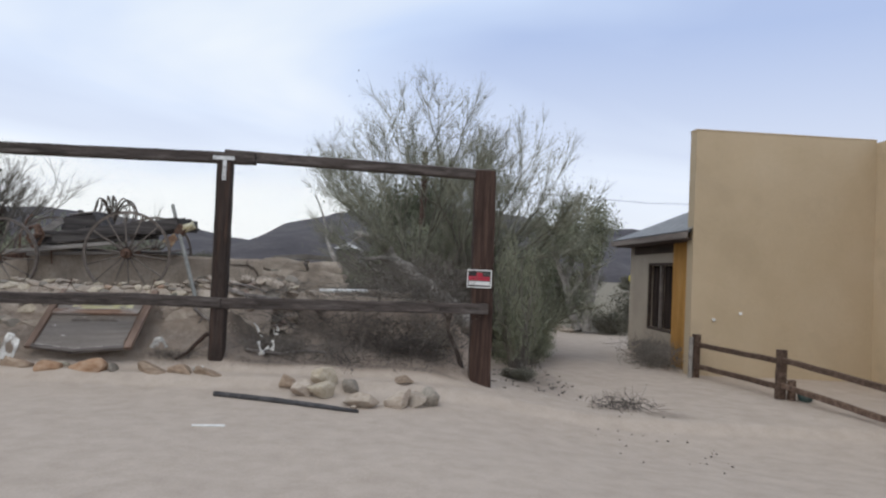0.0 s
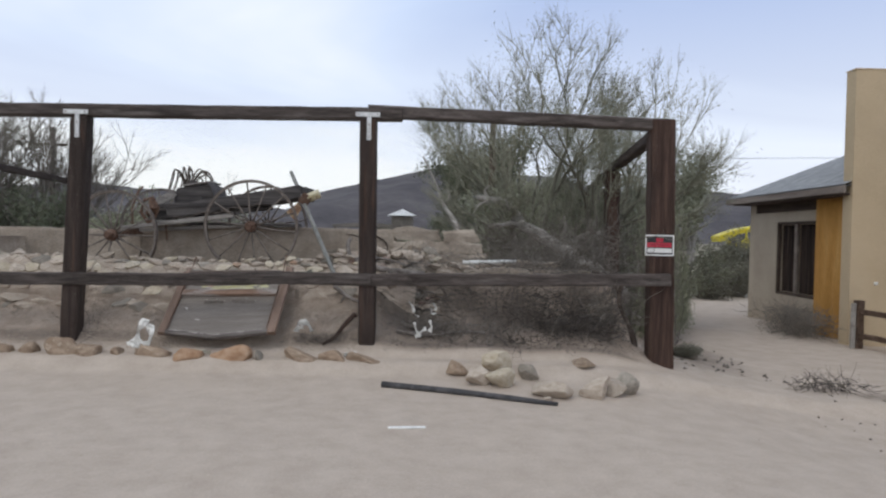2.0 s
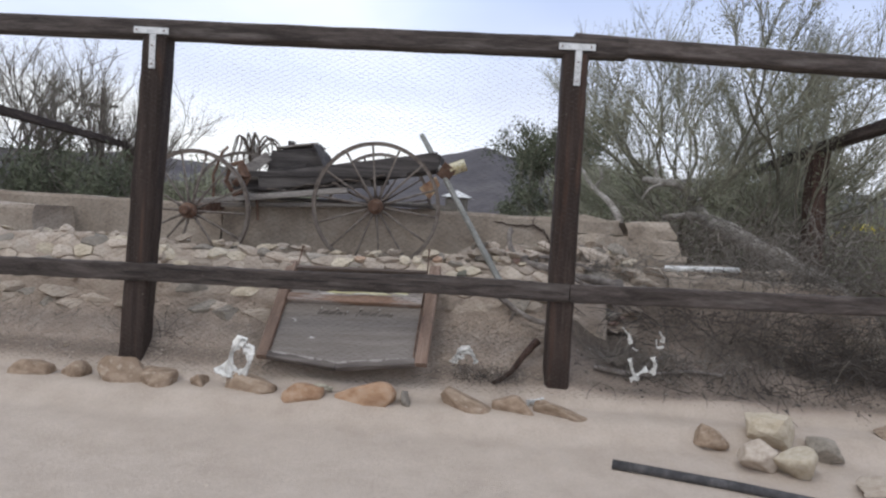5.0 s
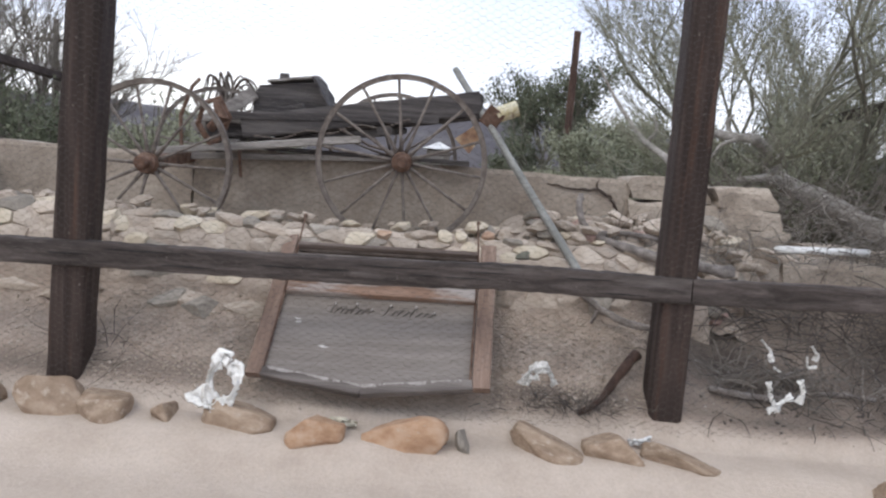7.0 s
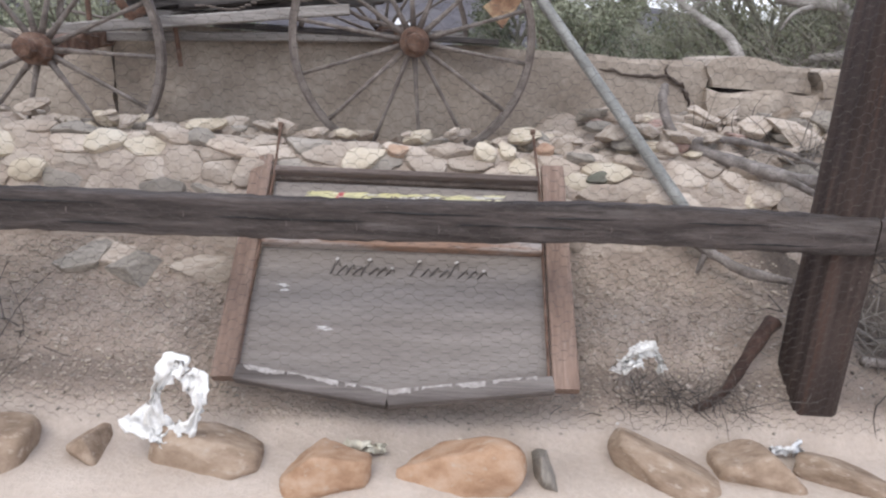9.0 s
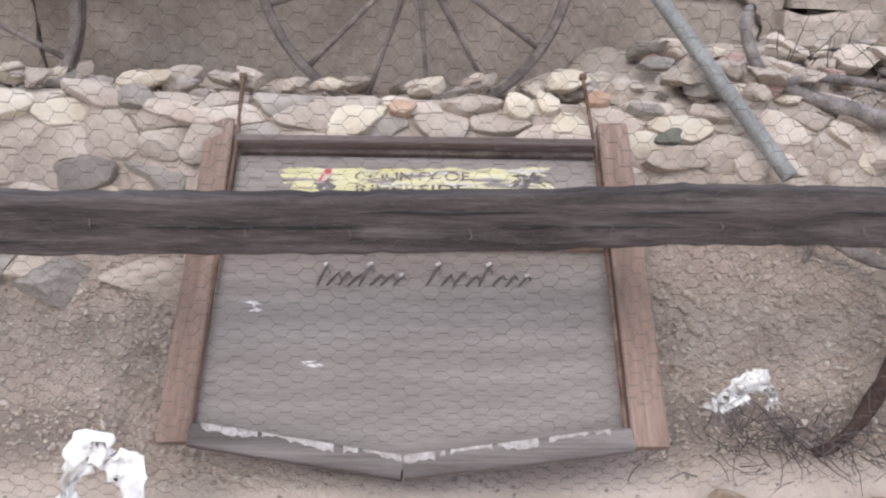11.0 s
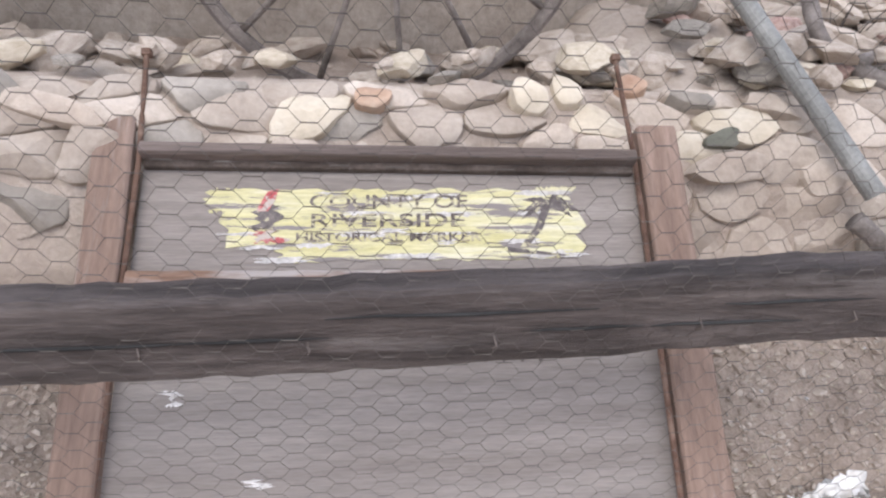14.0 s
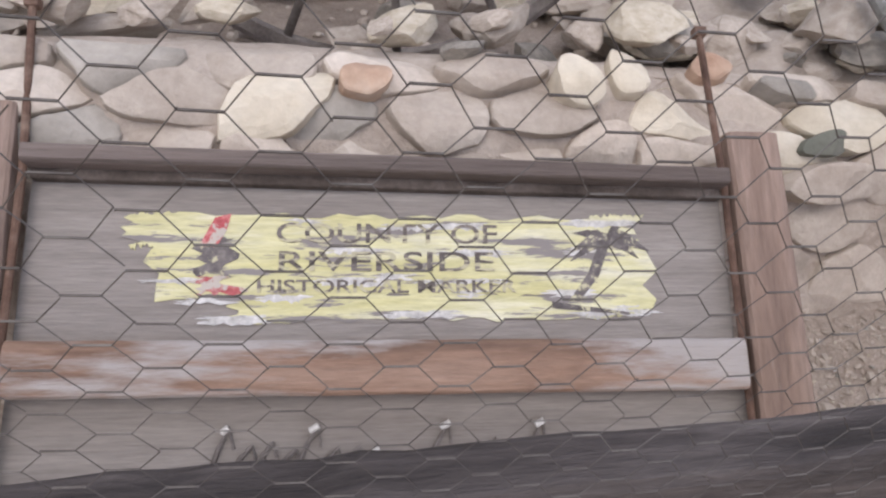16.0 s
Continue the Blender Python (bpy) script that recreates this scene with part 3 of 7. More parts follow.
# ---------------------------------------------------------------- the tall timber fence
def bolt_heads(m, pts, r=0.008):
    for p in pts:
        m.tube([Vector(p) + Vector((0, 0.004, 0)), Vector(p) - Vector((0, 0.006, 0))], r, 8)
    return m


fence = thing("fence", "tall dark-stained timber fence with wire netting on sandy ground", "fence", Matrix.Translation((-2.0, 7.56, 0.2)))
FINV = Matrix.Translation((2.0, -7.56, -0.2))


def fpart(name, mesh, material, label="", parent=None, kind=""):
    ob = part(name, mesh, material, None, label, kind=kind)
    ob.parent = parent or fence
    ob.matrix_parent_inverse = FINV if parent is None else Matrix()
    return ob


posts = [(-7.76, 7.58, -7.72, 2.42, 0.165, 0.16), (-4.945, 7.58, -4.85, 2.44, 0.170, 0.165), (-2.02, 7.58, -2.05, 2.465, 0.165, 0.165)]
for i, (xb, y, xt, top, w, d) in enumerate(posts):
    fpart("post", Mesh().timber((xb, y, -0.1), (xt, y, top), w, d, 20 + i, 22, 0.035, up=(0, 1, 0)), M_post)
fpart("post", Mesh().timber((0.945, 7.80, -0.25), (0.895, 7.80, 2.56), 0.250, 0.22, 31, 24, 0.03, up=(0, 1, 0)), M_bigpost, "thick reddish-brown corner tie")
rail = Mesh().timber((-9.4, 7.502, 0.775), (-1.99, 7.502, 0.9045), 0.066, 0.122, 41, 210, 0.045)
# the long rail is slightly bowed
rail.v = [(x, y, z + 0.014 * math.exp(-((x + 2.75) / 0.45) ** 2) - 0.004 * math.exp(-((x + 3.95) / 0.4) ** 2)) for x, y, z in rail.v]
fpart("rail", rail, M_rail, "dark split middle rail")
fpart("rail", Mesh().timber((-1.985, 7.502, 0.9045), (0.98, 7.652, 0.956), 0.066, 0.122, 42, 60, 0.045), M_rail, "dark split middle rail")
fpart("top_rail", Mesh().timber((-9.4, 7.57, 2.445), (-1.72, 7.57, 2.522), 0.13, 0.125, 43, 44, 0.045), M_rail)
fpart("top_rail", Mesh().timber((-2.06, 7.60, 2.555), (1.0, 7.79, 2.515), 0.14, 0.118, 44, 24, 0.05), M_rail)
# side runs
fpart("side_rail", Mesh().timber((0.93, 7.90, 2.49), (1.22, 10.84, 2.40), 0.12, 0.12, 45, 20, 0.05), M_beam)
fpart("side_rail", Mesh().timber((1.22, 10.84, 2.40), (1.62, 14.2, 2.32), 0.12, 0.12, 46, 20, 0.05), M_beam)
fpart("side_post", Mesh().timber((1.24, 10.88, 0.1), (1.20, 10.88, 2.36), 0.20, 0.20, 47, 16, 0.04, up=(0, 1, 0)), M_bigpost)
fpart("side_post", Mesh().timber((1.62, 14.2, 0.1), (1.62, 14.2, 2.30), 0.18, 0.18, 48, 12, 0.04, up=(0, 1, 0)), M_bigpost)
fpart("side_post", Mesh().timber((-9.05, 11.3, 0.2), (-9.05, 11.3, 2.46), 0.22, 0.22, 49, 16, 0.04, up=(0, 1, 0)), M_post)
fpart("side_rail", Mesh().timber((-9.03, 11.3, 2.42), (-9.80, 16.6, 2.40), 0.12, 0.13, 50, 24, 0.05), M_beam)
fpart("side_post", Mesh().timber((-9.80, 16.7, 0.2), (-9.80, 16.7, 2.42), 0.2, 0.2, 51, 12, 0.04, up=(0, 1, 0)), M_post)
# T brackets
for x, z in ((-4.86, 2.468), (-2.045, 2.505)):
    y = 7.488
    m = Mesh().box((x - 0.005, y, z), (0.235, 0.008, 0.042)).box((x + 0.008, y, z - 0.135), (0.042, 0.008, 0.225))
    br = fpart("tee_bracket", m, M_zinc, "galvanised steel tee plate")
    for bx, bz in ((-0.10, 0), (0.085, 0), (0.008, -0.10), (0.008, -0.22)):
        part("bolt", bolt_heads(Mesh(), [(x + bx, y - 0.004, z + bz)], 0.006), M_rust, br)
# nail heads and staples on posts and rail
nm = Mesh()
rn = random.Random(5)
for x0 in (-4.9, -2.03):
    for k in range(9):
        nm.box((x0 + rn.uniform(-0.06, 0.06), 7.496, rn.uniform(0.5, 2.3)), (0.006, 0.008, 0.007))
for k in range(9):
    x = -4.4 + k * 0.27 + rn.uniform(-0.06, 0.06)
    z = 0.775 + (x + 9.4) / 6 * 0.113 + rn.uniform(-0.03, 0.0)
    nm.tube([(x, 7.470, z + 0.010), (x + 0.003, 7.462, z), (x, 7.470, z - 0.010)], 0.0013, 5)
# lengthwise drying splits along the rail
for k in range(16):
    x = -5.0 + 3.0 * ((k * 0.618) % 1.0)
    L = rn.uniform(0.12, 0.42)
    z = 0.775 + (x + 9.4) / 7.41 * 0.1295 + rn.choice((0.052, 0.048, 0.03, 0.0, -0.03))
    y = 7.467 if abs(z - (0.775 + (x + 9.4) / 7.41 * 0.1295)) < 0.04 else 7.476
    fpart("split", Mesh().tube([(x + L * q, y, z + L * q * 0.0175 + rn.uniform(-0.0015, 0.0015)) for q in (0, 0.2, 0.45, 0.7, 1)], [0.0008, 0.0022, 0.0030, 0.0020, 0.0006], 5), M_rubber, "dark drying split")
fpart("staple", nm, M_tyre, "small dull nail heads and wire staples", kind="stuff")


def netting(x0, x1, z0, z1, y, seed, skew=0.0):
    """Hexagonal wire netting: slack single wires and twisted level joints."""
    rnd = random.Random(seed)
    pw, ph = 0.0625, 0.0325
    cells_x, cells_z = int((x1 - x0) / pw) + 1, int((z1 - z0) / ph) + 1
    m = Mesh()

    def P(x, z):
        return Vector((min(max(x, x0), x1), y + skew * (x - x0) + 0.008 * math.sin(x * 5 + seed) * math.sin(z * 4 + 1) - 0.004, z + 0.006 * math.sin(x * 3.1 + z * 2)))

    for j in range(cells_z):
        z = z0 + j * ph
        for i in range(cells_x):
            for half in (0, 1):
                xc = x0 + i * pw + half * pw / 2
                zc = z + half * ph / 2
                j1, j2 = rnd.uniform(-0.0016, 0.0016), rnd.uniform(-0.0016, 0.0016)
                a = P(xc - pw * 0.145, zc + j1)
                b = P(xc + pw * 0.145, zc + j1)
                if (b - a).length < 0.004:
                    continue
                m.tube([a, b], 0.00072, 4, cap=False)
                c1 = P(xc + pw * 0.355, zc + ph / 2 + j2)
                c2 = P(xc + pw * 0.355, zc - ph / 2 + j2)
                m.tube([b, c1], 0.00042, 3, cap=False)
                m.tube([b, c2], 0.00042, 3, cap=False)
    return m


for k, (x0, x1) in enumerate(((-7.7, -4.908), (-4.908, -2.02), (-2.02, 0.80))):
    fpart("wire_netting", netting(x0, x1, 0.22, 0.87, 7.464, k, 0.055 if k == 2 else 0.0), M_wire, "sagging hexagonal wire netting", kind="stuff")
    fpart("wire_netting", netting(x0, x1, 0.9384, 2.42, 7.466, k + 5, 0.055 if k == 2 else 0.0), M_wire, "sagging hexagonal wire netting", kind="stuff")

# sign on the corner post
sign = thing("warning_sign", "small black red and white plastic notice on the corner post", "sign", pose(0.872, 7.678, 1.30, 0, 0, -1.5))
part("board", Mesh().box((0, 0, 0), (0.285, 0.006, 0.205)), M_black, sign)
part("border", Mesh().box((0, -0.005, 0.0975), (0.285, 0.004, 0.012)).box((0, -0.005, -0.0975), (0.285, 0.004, 0.012)).box((-0.1365, -0.005, 0), (0.012, 0.004, 0.19)).box((0.1365, -0.005, 0), (0.012, 0.004, 0.19)), M_white, sign, "white border line")
part("word_bar", Mesh().box((0, -0.005, 0.052), (0.070, 0.003, 0.042)), M_red, sign, "red bar of lettering")
part("word_bar", Mesh().box((-0.004, -0.005, 0.004), (0.245, 0.003, 0.046)), M_red, sign, "red bar of lettering")
part("word_bar", Mesh().box((0, -0.0075, 0.004), (0.19, 0.002, 0.010)), M_darkred, sign, "dark red bar of lettering")
part("word_bar", Mesh().box((0, -0.005, -0.052), (0.245, 0.003, 0.044)), M_white, sign, "white blank bar")

# ---------------------------------------------------------------- the leaning marker board
mu = Vector((0.996, -0.075, 0.04)).normalized()
mv = Vector((0.029, 0.739, 0.673)).normalized()
mn = mu.cross(mv).normalized()
mv = mn.cross(mu)
MK = Matrix(((mu.x, mv.x, mn.x, -3.47), (mu.y, mv.y, mn.y, 7.445), (mu.z, mv.z, mn.z, 0.36), (0, 0, 0, 1)))
M_topbar = mat("grey_brown_split_wood", ((0.075, 0.055, 0.046), (0.125, 0.098, 0.086), (0.21, 0.165, 0.145)), 0.85, 14, 150, 0.7, (0.05, 1, 1), spots=((0.22, 0.105, 0.07), 5, 0.58, 0.70))
marker = thing("marker_board", "fallen wooden historical marker board leaning on a stone bank", "signboard", MK)
part("side_board", Mesh().timber((-0.543, 0.0, -0.005), (-0.566, 0.895, -0.005), 0.078, 0.045, 61, 16, 0.02, up=(0, 0, 1)), M_frame, marker, "faded brown side board")
part("side_board", Mesh().timber((0.541, -0.004, -0.005), (0.542, 0.88, -0.005), 0.084, 0.045, 62, 16, 0.02, up=(0, 0, 1)), M_frame, marker, "faded brown side board")
part("top_bar", Mesh().timber((-0.505, 0.818, 0.010), (0.483, 0.803, 0.010), 0.026, 0.050, 63, 18, 0.03, up=(0, 0, 1)), M_topbar, marker, "grey-brown split top bar")
# added strip: its dark colour stands in for shadow in the gap below the bar
part("back_bar", Mesh().timber((-0.503, 0.800, -0.006), (0.482, 0.786, -0.006), 0.020, 0.020, 67, 12, 0.03, up=(0, 0, 1)), M_darkwood, marker, "dark strip standing in for the gap shadow under the top bar")
part("ledge_bar", Mesh().timber((-0.503, 0.534, 0.0), (0.484, 0.528, 0.0), 0.072, 0.042, 64, 18, 0.02, up=(0, 0, 1)), M_frame_x, marker, "brown middle bar with flaking paint")
part("bottom_bar", Mesh().timber((-0.503, 0.018, 0.0), (-0.018, -0.052, 0.0), 0.052, 0.045, 65, 12, 0.03, up=(0, 0, 1)), M_grey_wood, marker, "grey cranked bottom bar")
part("bottom_bar", Mesh().timber((-0.018, -0.052, 0.0), (0.500, 0.012, 0.0), 0.052, 0.045, 66, 12, 0.03, up=(0, 0, 1)), M_grey_wood, marker, "grey cranked bottom bar")
part("upper_panel", Mesh().box((-0.01, 0.685, -0.022), (1.0, 0.245, 0.012)), M_panel, marker, "bare grey upper panel")
part("lower_panel", Mesh().prism([(-0.51, 0.03), (-0.018, -0.04), (0.505, 0.025), (0.505, 0.50), (-0.51, 0.50)], -0.028, -0.016), M_panel, marker, "bare grey lower panel")
fl = Mesh()
for (ua, va), (ub, vb), sd in (((-0.50, 0.048), (-0.02, -0.024), 81), ((-0.016, -0.024), (0.495, 0.042), 82)):
    rn = random.Random(sd)
    n = 44
    up_e, lo_e = [], []
    for i in range(n + 1):
        t = i / n
        u_, v_ = ua + (ub - ua) * t, va + (vb - va) * t
        up_e.append((u_, v_ - 0.003 + rn.uniform(-0.001, 0.001)))
        lo_e.append((u_, v_ - 0.010 - 0.006 * math.sin(i * 0.31 + sd) - rn.uniform(0.0, 0.009)))
    for i in range(n):
        if rn.random() < 0.88:
            fl.prism([lo_e[i], lo_e[i + 1], up_e[i + 1], up_e[i]], 0.0222, 0.0236)
part("paint_flake", fl, M_old_paint, marker, "flaking whitish paint on the bottom bar", kind="stuff")


def jag(u0, u1, v0, v1, seed, amp=0.008, n=26):
    rnd = random.Random(seed)
    top = [(u0 + (u1 - u0) * i / n, v1 + rnd.uniform(-amp, amp) * 0.6) for i in range(n + 1)]
    bot = [(u0 + (u1 - u0) * i / n, v0 + rnd.uniform(-amp, amp)) for i in range(n + 1)]
    lft = [(u0 + rnd.uniform(-0.02, 0.02), v0 + (v1 - v0) * i / 7) for i in range(1, 7)]
    rgt = [(u1 + rnd.uniform(-0.02, 0.02), v0 + (v1 - v0) * i / 7) for i in range(1, 7)]
    return bot + rgt + top[::-1] + lft[::-1]


lab = Mesh().prism(jag(-0.335, 0.30, 0.628, 0.747, 1), -0.0158, -0.0140)
lab.prism(jag(-0.24, 0.30, 0.596, 0.632, 2, 0.004), -0.0156, -0.0141)
lab.prism(jag(0.28, 0.365, 0.604, 0.752, 3, 0.006), -0.0157, -0.0139)
lab.prism(jag(-0.375, -0.32, 0.700, 0.748, 4, 0.006), -0.0157, -0.0139)
pale = Mesh()
rn = random.Random(33)
for k in range(26):
    u_, v_ = rn.uniform(-0.36, 0.34), rn.choice((0.604, 0.618, 0.632, 0.655, 0.698, 0.738)) + rn.uniform(-0.006, 0.006)
    w = rn.uniform(0.02, 0.10)
    pale.prism(jag(u_, u_ + w, v_ - rn.uniform(0.003, 0.009), v_ + 0.002, 60 + k, 0.003, 8), -0.01395 + k * 0.00001, -0.0136 + k * 0.00001)
part("pale_primer", pale, M_white_flake, marker, "pale primer showing through the label", kind="stuff")
part("painted_label", lab, M_label, marker, "peeling yellow painted label")


def words(text, size, u_, v_, h, parent, material, width, label):
    c = bpy.data.curves.new("lettering", "FONT")
    c.body, c.size, c.align_x, c.align_y, c.extrude = text, size, "CENTER", "CENTER", 0.0006
    c.offset = 0.0003
    o = bpy.data.objects.new("lettering", c)
    me = bpy.data.meshes.new_from_object(o)
    bpy.data.objects.remove(o)
    xs = [v.co.x for v in me.vertices]
    k = width / (max(xs) - min(xs))
    for v in me.vertices:
        v.co = Vector((v.co.x * k + u_, v.co.y + v_, v.co.z + h))
    return part("lettering", me, material, parent, label)


words("COUNTY OF", 0.040, -0.020, 0.7195, -0.0130, marker, M_ink, 0.315, "worn dark capital letters")
words("RIVERSIDE", 0.040, -0.022, 0.6785, -0.0130, marker, M_ink, 0.305, "worn dark capital letters")
words("HISTORICAL MARKER", 0.026, -0.020, 0.6435, -0.0130, marker, M_ink, 0.365, "worn dark capital letters")
# small painted pictures: a bird and a palm as plain shapes
pic = Mesh().prism(jag(-0.287, -0.235, 0.662, 0.712, 9, 0.006, 8), -0.0136, -0.0128)
part("painted_shape", pic, M_inkpic, marker, "faded dark painted shape")
pic = Mesh().prism([(-0.282, 0.700), (-0.262, 0.742), (-0.240, 0.748), (-0.246, 0.722), (-0.258, 0.700)], -0.0134, -0.0125)
part("painted_shape", Mesh().prism(jag(-0.282, -0.232, 0.634, 0.658, 10, 0.004, 8), -0.0134, -0.0125), M_redink, marker, "faded red painted shape")
part("painted_shape", pic, M_redink, marker, "faded red painted shape")
pic = Mesh()
rn = random.Random(12)
for k in range(11):
    a = -0.5 + k * 0.42
    L = 0.056 + 0.013 * math.sin(k * 2.1)
    c0 = Vector((0.302, 0.712))
    d = Vector((math.cos(a), math.sin(a) * 0.55))
    n_ = Vector((-d.y, d.x))
    pts = [c0 + n_ * 0.005, c0 + d * L * 0.6 + n_ * 0.009, c0 + d * L + Vector((0, -0.012)), c0 + d * L * 0.55 - n_ * 0.006, c0 - n_ * 0.005]
    part("painted_frond", Mesh().prism([tuple(p) for p in pts], -0.0135 + k * 0.00003, -0.0127 + k * 0.00003), M_inkpic, marker)
pic.prism([(0.294, 0.715), (0.310, 0.715), (0.288, 0.660), (0.256, 0.622), (0.240, 0.622), (0.272, 0.664)], -0.0136, -0.0126)
part("painted_shape", pic, M_inkpic, marker, "faded grey painted palm trunk")
pic = Mesh()
pic.prism([(0.215, 0.622), (0.33, 0.606), (0.33, 0.602), (0.215, 0.612)], -0.0137, -0.0126)
part("painted_shape", pic, M_inkpic, marker, "faded grey painted ground line")
# raised script that cannot be read: slanting bars
scr, tip = Mesh(), Mesh()
rn = random.Random(14)
for u0, u1, n in ((-0.240, -0.045, 8), (0.045, 0.275, 8)):
    for k in range(n):
        u_ = u0 + (u1 - u0) * k / (n - 1)
        h = 0.062 if k in (0, 4) else rn.uniform(0.028, 0.042)
        lean = 0.016 + rn.uniform(-0.004, 0.004)
        scr.tube([(u_ - lean, 0.395, -0.013), (u_, 0.395 + h * 0.6, -0.011), (u_ + lean * 0.8, 0.395 + h, -0.012), (u_ + 0.018, 0.395 + h * 0.55, -0.013)], [0.0026, 0.0034, 0.0030, 0.0022], 6)
        if k in (0, 4, 7):
            tip.tube([(u_ + lean * 0.2, 0.395 + h * 0.9, -0.008), (u_ + lean * 0.9, 0.395 + h, -0.0075)], 0.0045, 6)
part("script_bar", scr, M_grey_wood, marker, "raised grey script strokes", kind="stuff")
part("script_bar", tip, M_white_flake, marker, "white paint left on the script", kind="stuff")
part("paint_spot", Mesh().prism(jag(-0.258, -0.236, 0.184, 0.198, 21, 0.003, 5), -0.0158, -0.0142), M_white_flake, marker, "white paint spot")
part("paint_spot", Mesh().prism(jag(-0.417, -0.399, 0.325, 0.352, 22, 0.003, 5), -0.0158, -0.0142), M_white_flake, marker, "white paint spot")
for u0, u1 in ((-0.512, -0.524), (0.488, 0.474)):
    part("iron_rod", Mesh().tube([(u0, 0.02, 0.006), (u0, 0.80, 0.006), (u1, 1.045, 0.010)], 0.0055, 8).box((u1, 1.05, 0.01), (0.02, 0.016, 0.018)), M_rust, marker, "thin rusty iron rod")


# ---------------------------------------------------------------- stone bank, rubble and ruined wall
STONES = [rock_mesh(100 + i, (1, 1, 1), 3, 10 + i % 5, 0.05, 0.66, True) for i in range(14)]
STONE_SETS = {}


def stone(parent, c, s, rot, material, seed, name="stone"):
    key = (seed % 14, material.name)
    if key not in STONE_SETS:
        me = STONES[seed % 14].copy()
        me.materials.clear()
        me.materials.append(material)
        STONE_SETS[key] = me
    ob = new(name, STONE_SETS[key])
    ob.matrix_basis = Matrix.LocRotScale(c, Euler(rot), s)
    ob.parent = parent
    return ob


bank = thing("stone_bank", "low bank of pale fieldstones bedded in dry mud", "stone wall", kind="structure")
rn = random.Random(77)
cnt = 0
BED = [(0.52, 8.03), (0.60, 8.005), (0.675, 8.005), (0.765, 8.04), (0.85, 8.085), (0.925, 8.13), (0.985, 8.19), (1.012, 8.25), (1.00, 8.33), (0.90, 8.42), (0.75, 8.48)]
RUN = [0.0]
for q0, q1 in zip(BED, BED[1:]):
    RUN.append(RUN[-1] + math.hypot(q1[0] - q0[0], q1[1] - q0[1]))


def bank_point(x, u, out=0.0):
    """A point of the bank's face: x along it, u up over its profile, out of it along its normal."""
    z, y = float(np.interp(u, RUN, [q[0] for q in BED])), float(np.interp(u, RUN, [q[1] for q in BED]))
    za, ya = float(np.interp(u - 0.03, RUN, [q[0] for q in BED])), float(np.interp(u - 0.03, RUN, [q[1] for q in BED]))
    zb, yb = float(np.interp(u + 0.03, RUN, [q[0] for q in BED])), float(np.interp(u + 0.03, RUN, [q[1] for q in BED]))
    n = Vector((0, -(zb - za), yb - ya)).normalized()
    sink = 0.06 * max(0.0, x + 2.3) / 0.75 - 0.035 * (x < -5) + 0.25 * max(0.0, x + 1.95)
    return Vector((x, y + 0.25 * max(0.0, x + 2.25), z - sink)) + n * out


def clip_cell(poly, m, d):
    """The side of a polygon that lies behind the line through m with the normal d."""
    out = []
    for i, p in enumerate(poly):
        q = poly[(i + 1) % len(poly)]
        a, b = (p - m).dot(d), (q - m).dot(d)
        if a <= 0:
            out.append(p)
        if a * b < 0:
            out.append(p.lerp(q, a / (a - b)))
    return out


